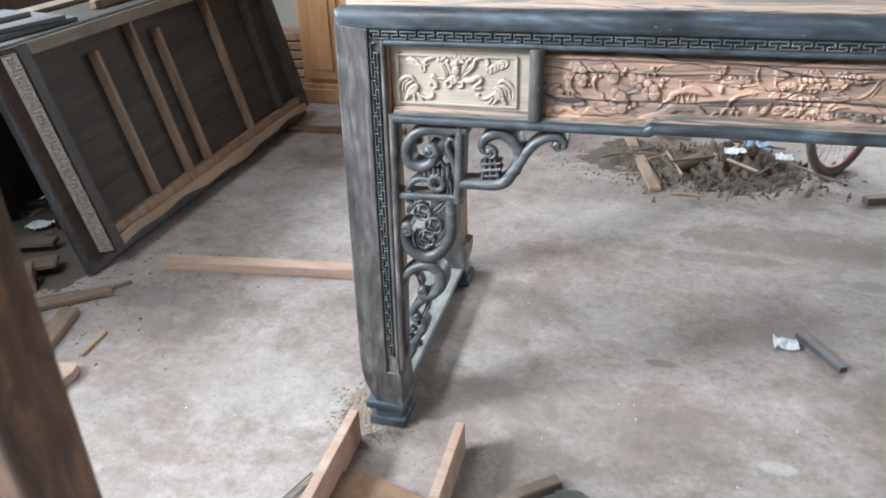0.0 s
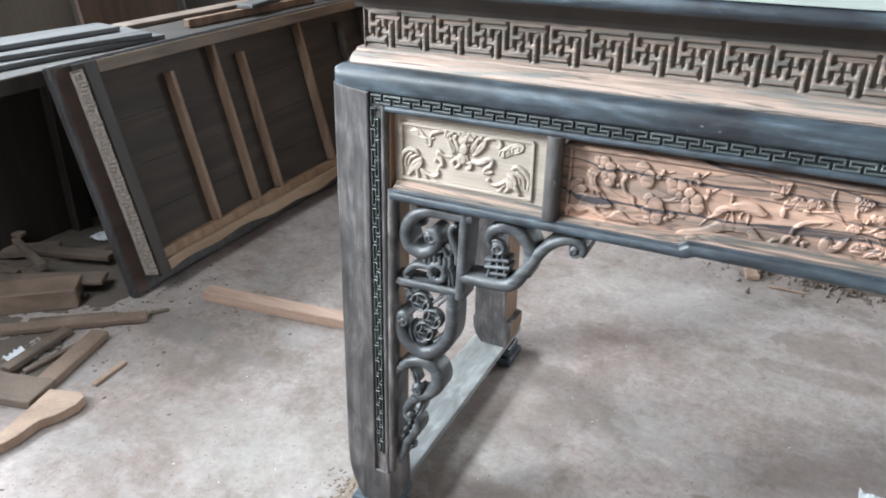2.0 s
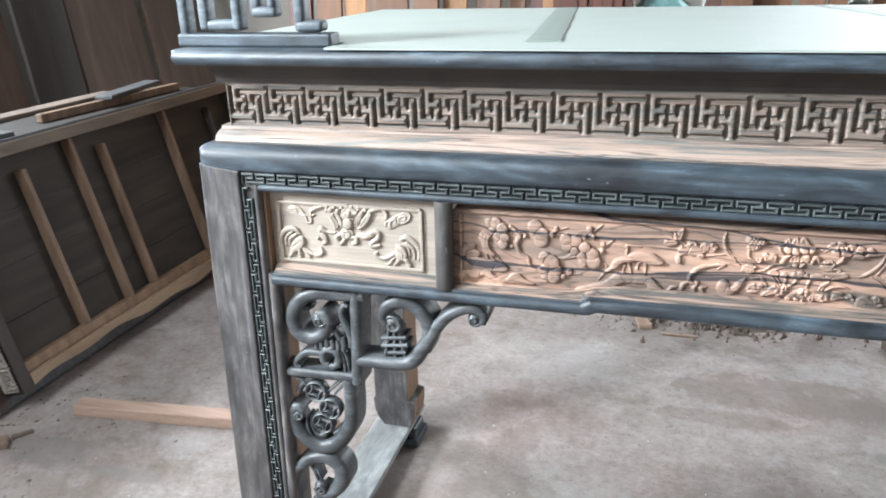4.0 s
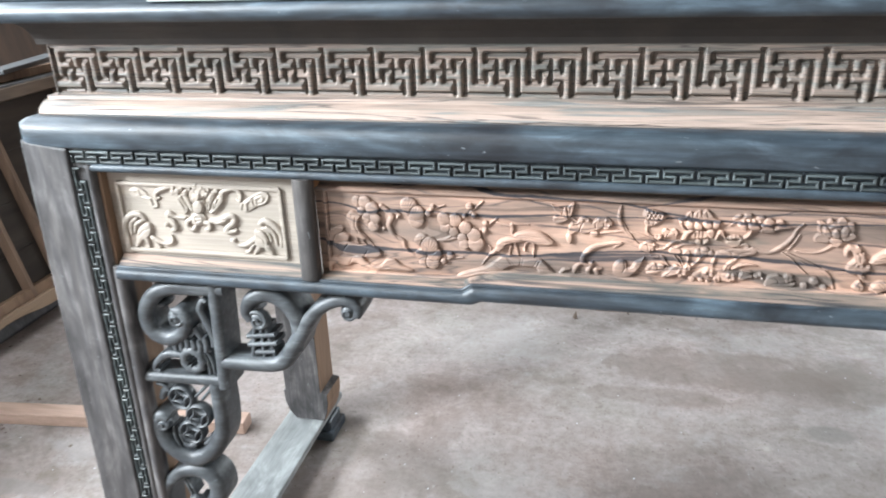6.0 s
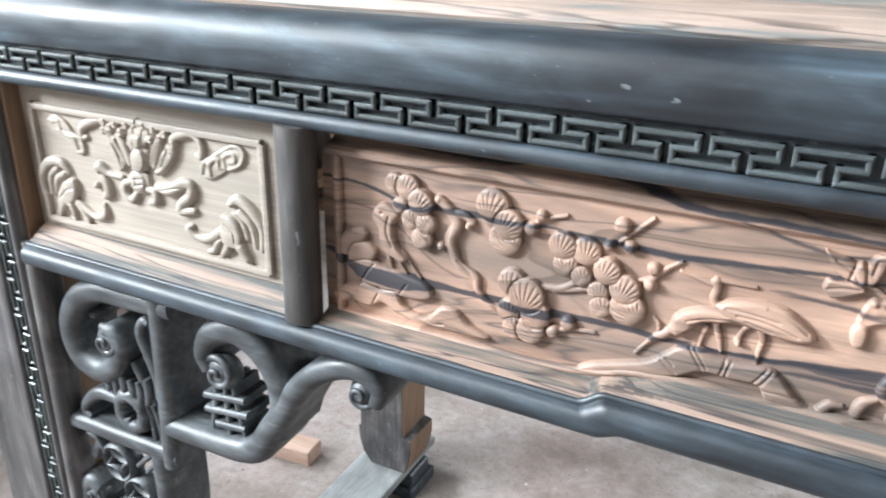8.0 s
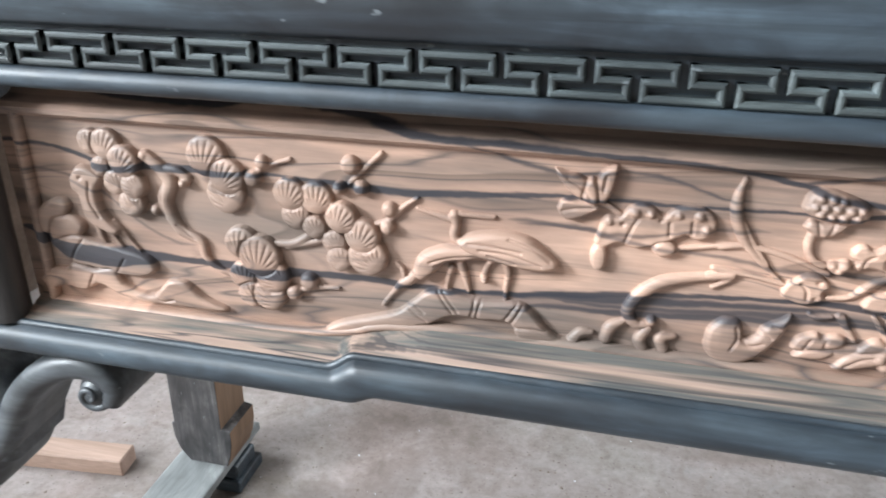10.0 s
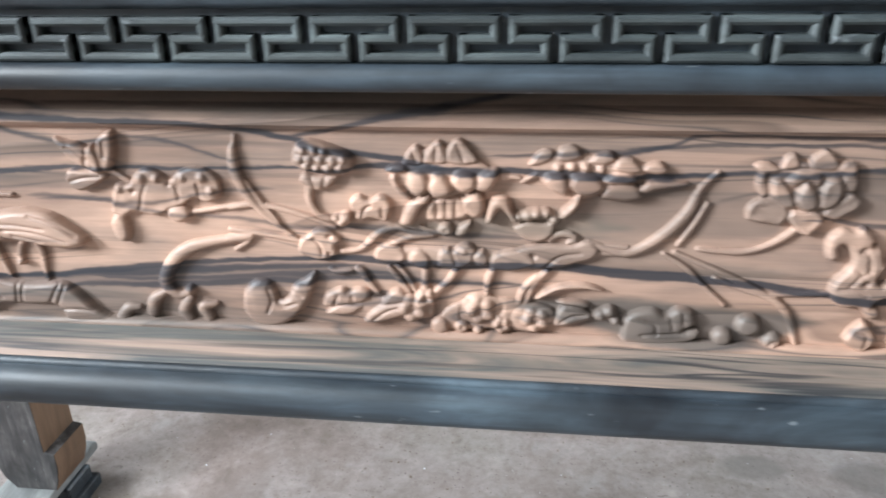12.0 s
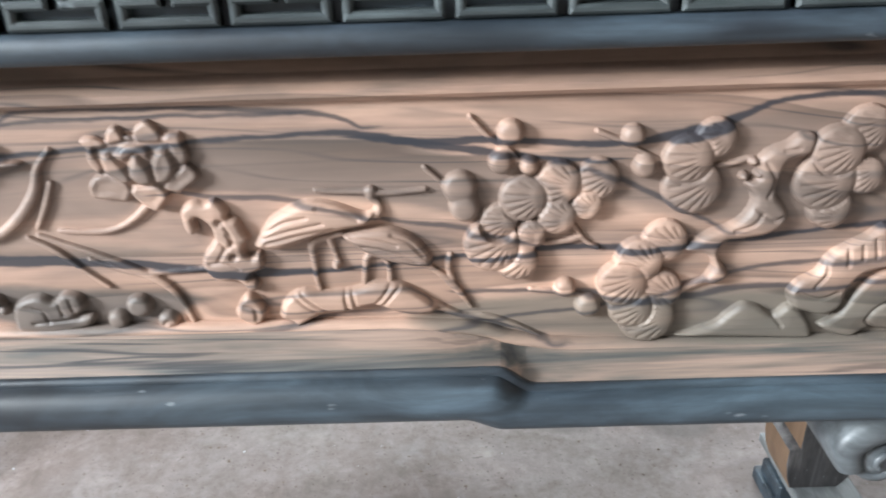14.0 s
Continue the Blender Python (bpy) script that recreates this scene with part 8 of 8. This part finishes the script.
PL = "planks standing along the back"
rng = random.Random(5)
x = -2.05
while x < 1.27:
    w = rng.uniform(0.07, 0.2)
    if -0.36 < x < 0.42:
        x += 0.05
        continue
    mat = rng.choice(["plank_orange", "plank_brown", "plank_orange", "plank_brown", "batten", "plank_red"])
    if x + w < 1.3:
        standing("plank", x + w / 2, 4.72 + rng.uniform(0, 0.18), w, rng.uniform(1.7, 2.4), rng.uniform(0.025, 0.05), rng.uniform(-6, 6), rng.uniform(3, 9), mat, {"plank_orange": "orange-brown sawn plank standing on end", "plank_brown": "brown sawn plank standing on end", "batten": "pale brown plank standing on end", "plank_red": "dark red-brown plank standing on end"}[mat], "plank", PL)
    x += w + rng.uniform(0.0, 0.03)
standing("plank", 1.41, 5.2, 0.1, 2.3, 0.06, 0, 2, "plank_brown", "brown sawn plank standing on end", "plank", PL)


def cabinet(x0, x1, y0, y1, h, mat, label):
    t = thing("cabinet", ((x0 + x1) / 2, (y0 + y1) / 2, 0), label=label, category="cabinet")
    part("body", box(x0, x1, y0, y1, 0.1, h, 0.004), mat, t)
    part("plinth", box(x0 - 0.015, x1 + 0.015, y0 - 0.015, y1, 0, 0.1, 0.006), mat, t)
    part("base_trim", box(x0 - 0.01, x1 + 0.01, y0 - 0.012, y0 - 0.001, 0.101, 0.13, 0.003), mat, t)
    n = 2
    for k in range(n):
        a, b = x0 + 0.03 + k * (x1 - x0 - 0.04) / n, x0 + (k + 1) * (x1 - x0 - 0.04) / n
        d = part("door", box(a, b, y0 - 0.018, y0 - 0.001, 0.16, h - 0.05, 0.004), mat, t)
        part("door_panel", box(a + 0.05, b - 0.05, y0 - 0.026, y0 - 0.0175, 0.22, h - 0.12, 0.006), mat, d)


cabinet(-1.93, -1.35, 4.33, 4.70, 1.05, "plank_orange", "orange-brown panelled wooden cabinet by the back planks")
cabinet(-0.34, 0.08, 4.72, 5.15, 1.75, "plank_red", "dark red-brown wooden cabinet between the planks")
for k in range(6):
    plank("plank", (-2.62, 4.75 + 0.01 * k), (-2.0 - 0.03 * (k % 3), 4.8), 0.2, 0.05, "batten" if k % 2 else "plank_brown", z=0.062 * k, label="sawn plank in a low lumber stack", category="plank", group="lumber stack")
tagged(part("crate", box(0.1, 0.46, 4.85, 5.3, 0, 1.08, 0.006), "plank_brown"), label="tall brown wooden crate holding sacks", category="crate")
tagged(part("sack", blob((0.24, 4.98, 1.16), (0.14, 0.12, 0.09), 0.25, 3, 4), "teal_bag", None, "", True), label="teal plastic sack lying on the crate", category="sack")
tagged(part("sack", blob((0.36, 5.14, 1.24), (0.12, 0.12, 0.17), 0.12, 6, 4), "grey_sack", None, "", True), label="grey-green sack standing on the crate", category="sack")
tagged(part("counter", box(1.25, 3.2, 5.55, 6.1, 0, 1.02, 0.006), "plank_brown"), label="brown wooden counter under the wide opening", category="counter")
tagged(part("sack", blob((1.42, 5.75, 1.11), (0.13, 0.14, 0.10), 0.2, 9, 4), "dark_sack", None, "", True), label="dark round bundle on the counter", category="sack")
tagged(part("sack", blob((1.85, 5.78, 1.12), (0.22, 0.14, 0.11), 0.25, 12, 4), "blue_sack", None, "", True), label="pale blue sack on the counter", category="sack")
tagged(part("sack", blob((2.25, 5.8, 1.11), (0.15, 0.14, 0.10), 0.3, 15, 4), "dark_sack", None, "", True), label="dark bundle on the counter", category="sack")
tagged(part("sack", blob((1.45, 5.92, 1.17), (0.11, 0.09, 0.16), 0.3, 18, 4), "paper_white", None, "", True), label="white plastic bundle on the counter", category="sack")


# ---- second carved piece beside the way ----
SIDE = thing("carved_stand", (-0.6, 0.45, 0), label="tall dark wooden stand with carved openwork sides", category="stand")
part("post", box(-0.60, -0.487, 0.40, 0.512, 0.0, 1.3, 0.012, 3), "dark_wood", SIDE)
part("post", box(-1.45, -1.34, 0.40, 0.512, 0.0, 1.3, 0.012, 3), "dark_wood", SIDE)
part("top_rail", box(-1.339, -0.601, 0.42, 0.50, 1.12, 1.28, 0.01, 2), "dark_wood", SIDE)
for k in range(4):
    z = 0.42 + 0.15 * k
    part("scroll", tube(spline([(-0.605, z), (-0.65, z + 0.03), (-0.69, z), (-0.67, z - 0.04), (-0.64, z - 0.02), (-0.65, z + 0.0)], 6), 0.012, 0.018, 12, 2.4, y=0.46), "stained_x", SIDE, "shiny blue-grey carved scroll", True)
part("scroll", tube([(-0.70, 0.2), (-0.70, 1.1199)], 0.012, 0.018, 12, 2.4, y=0.46), "stained_x", SIDE, "", True)
part("lower_rail", box(-1.339, -0.601, 0.42, 0.50, 0.15, 0.22, 0.008, 2), "dark_wood", SIDE)
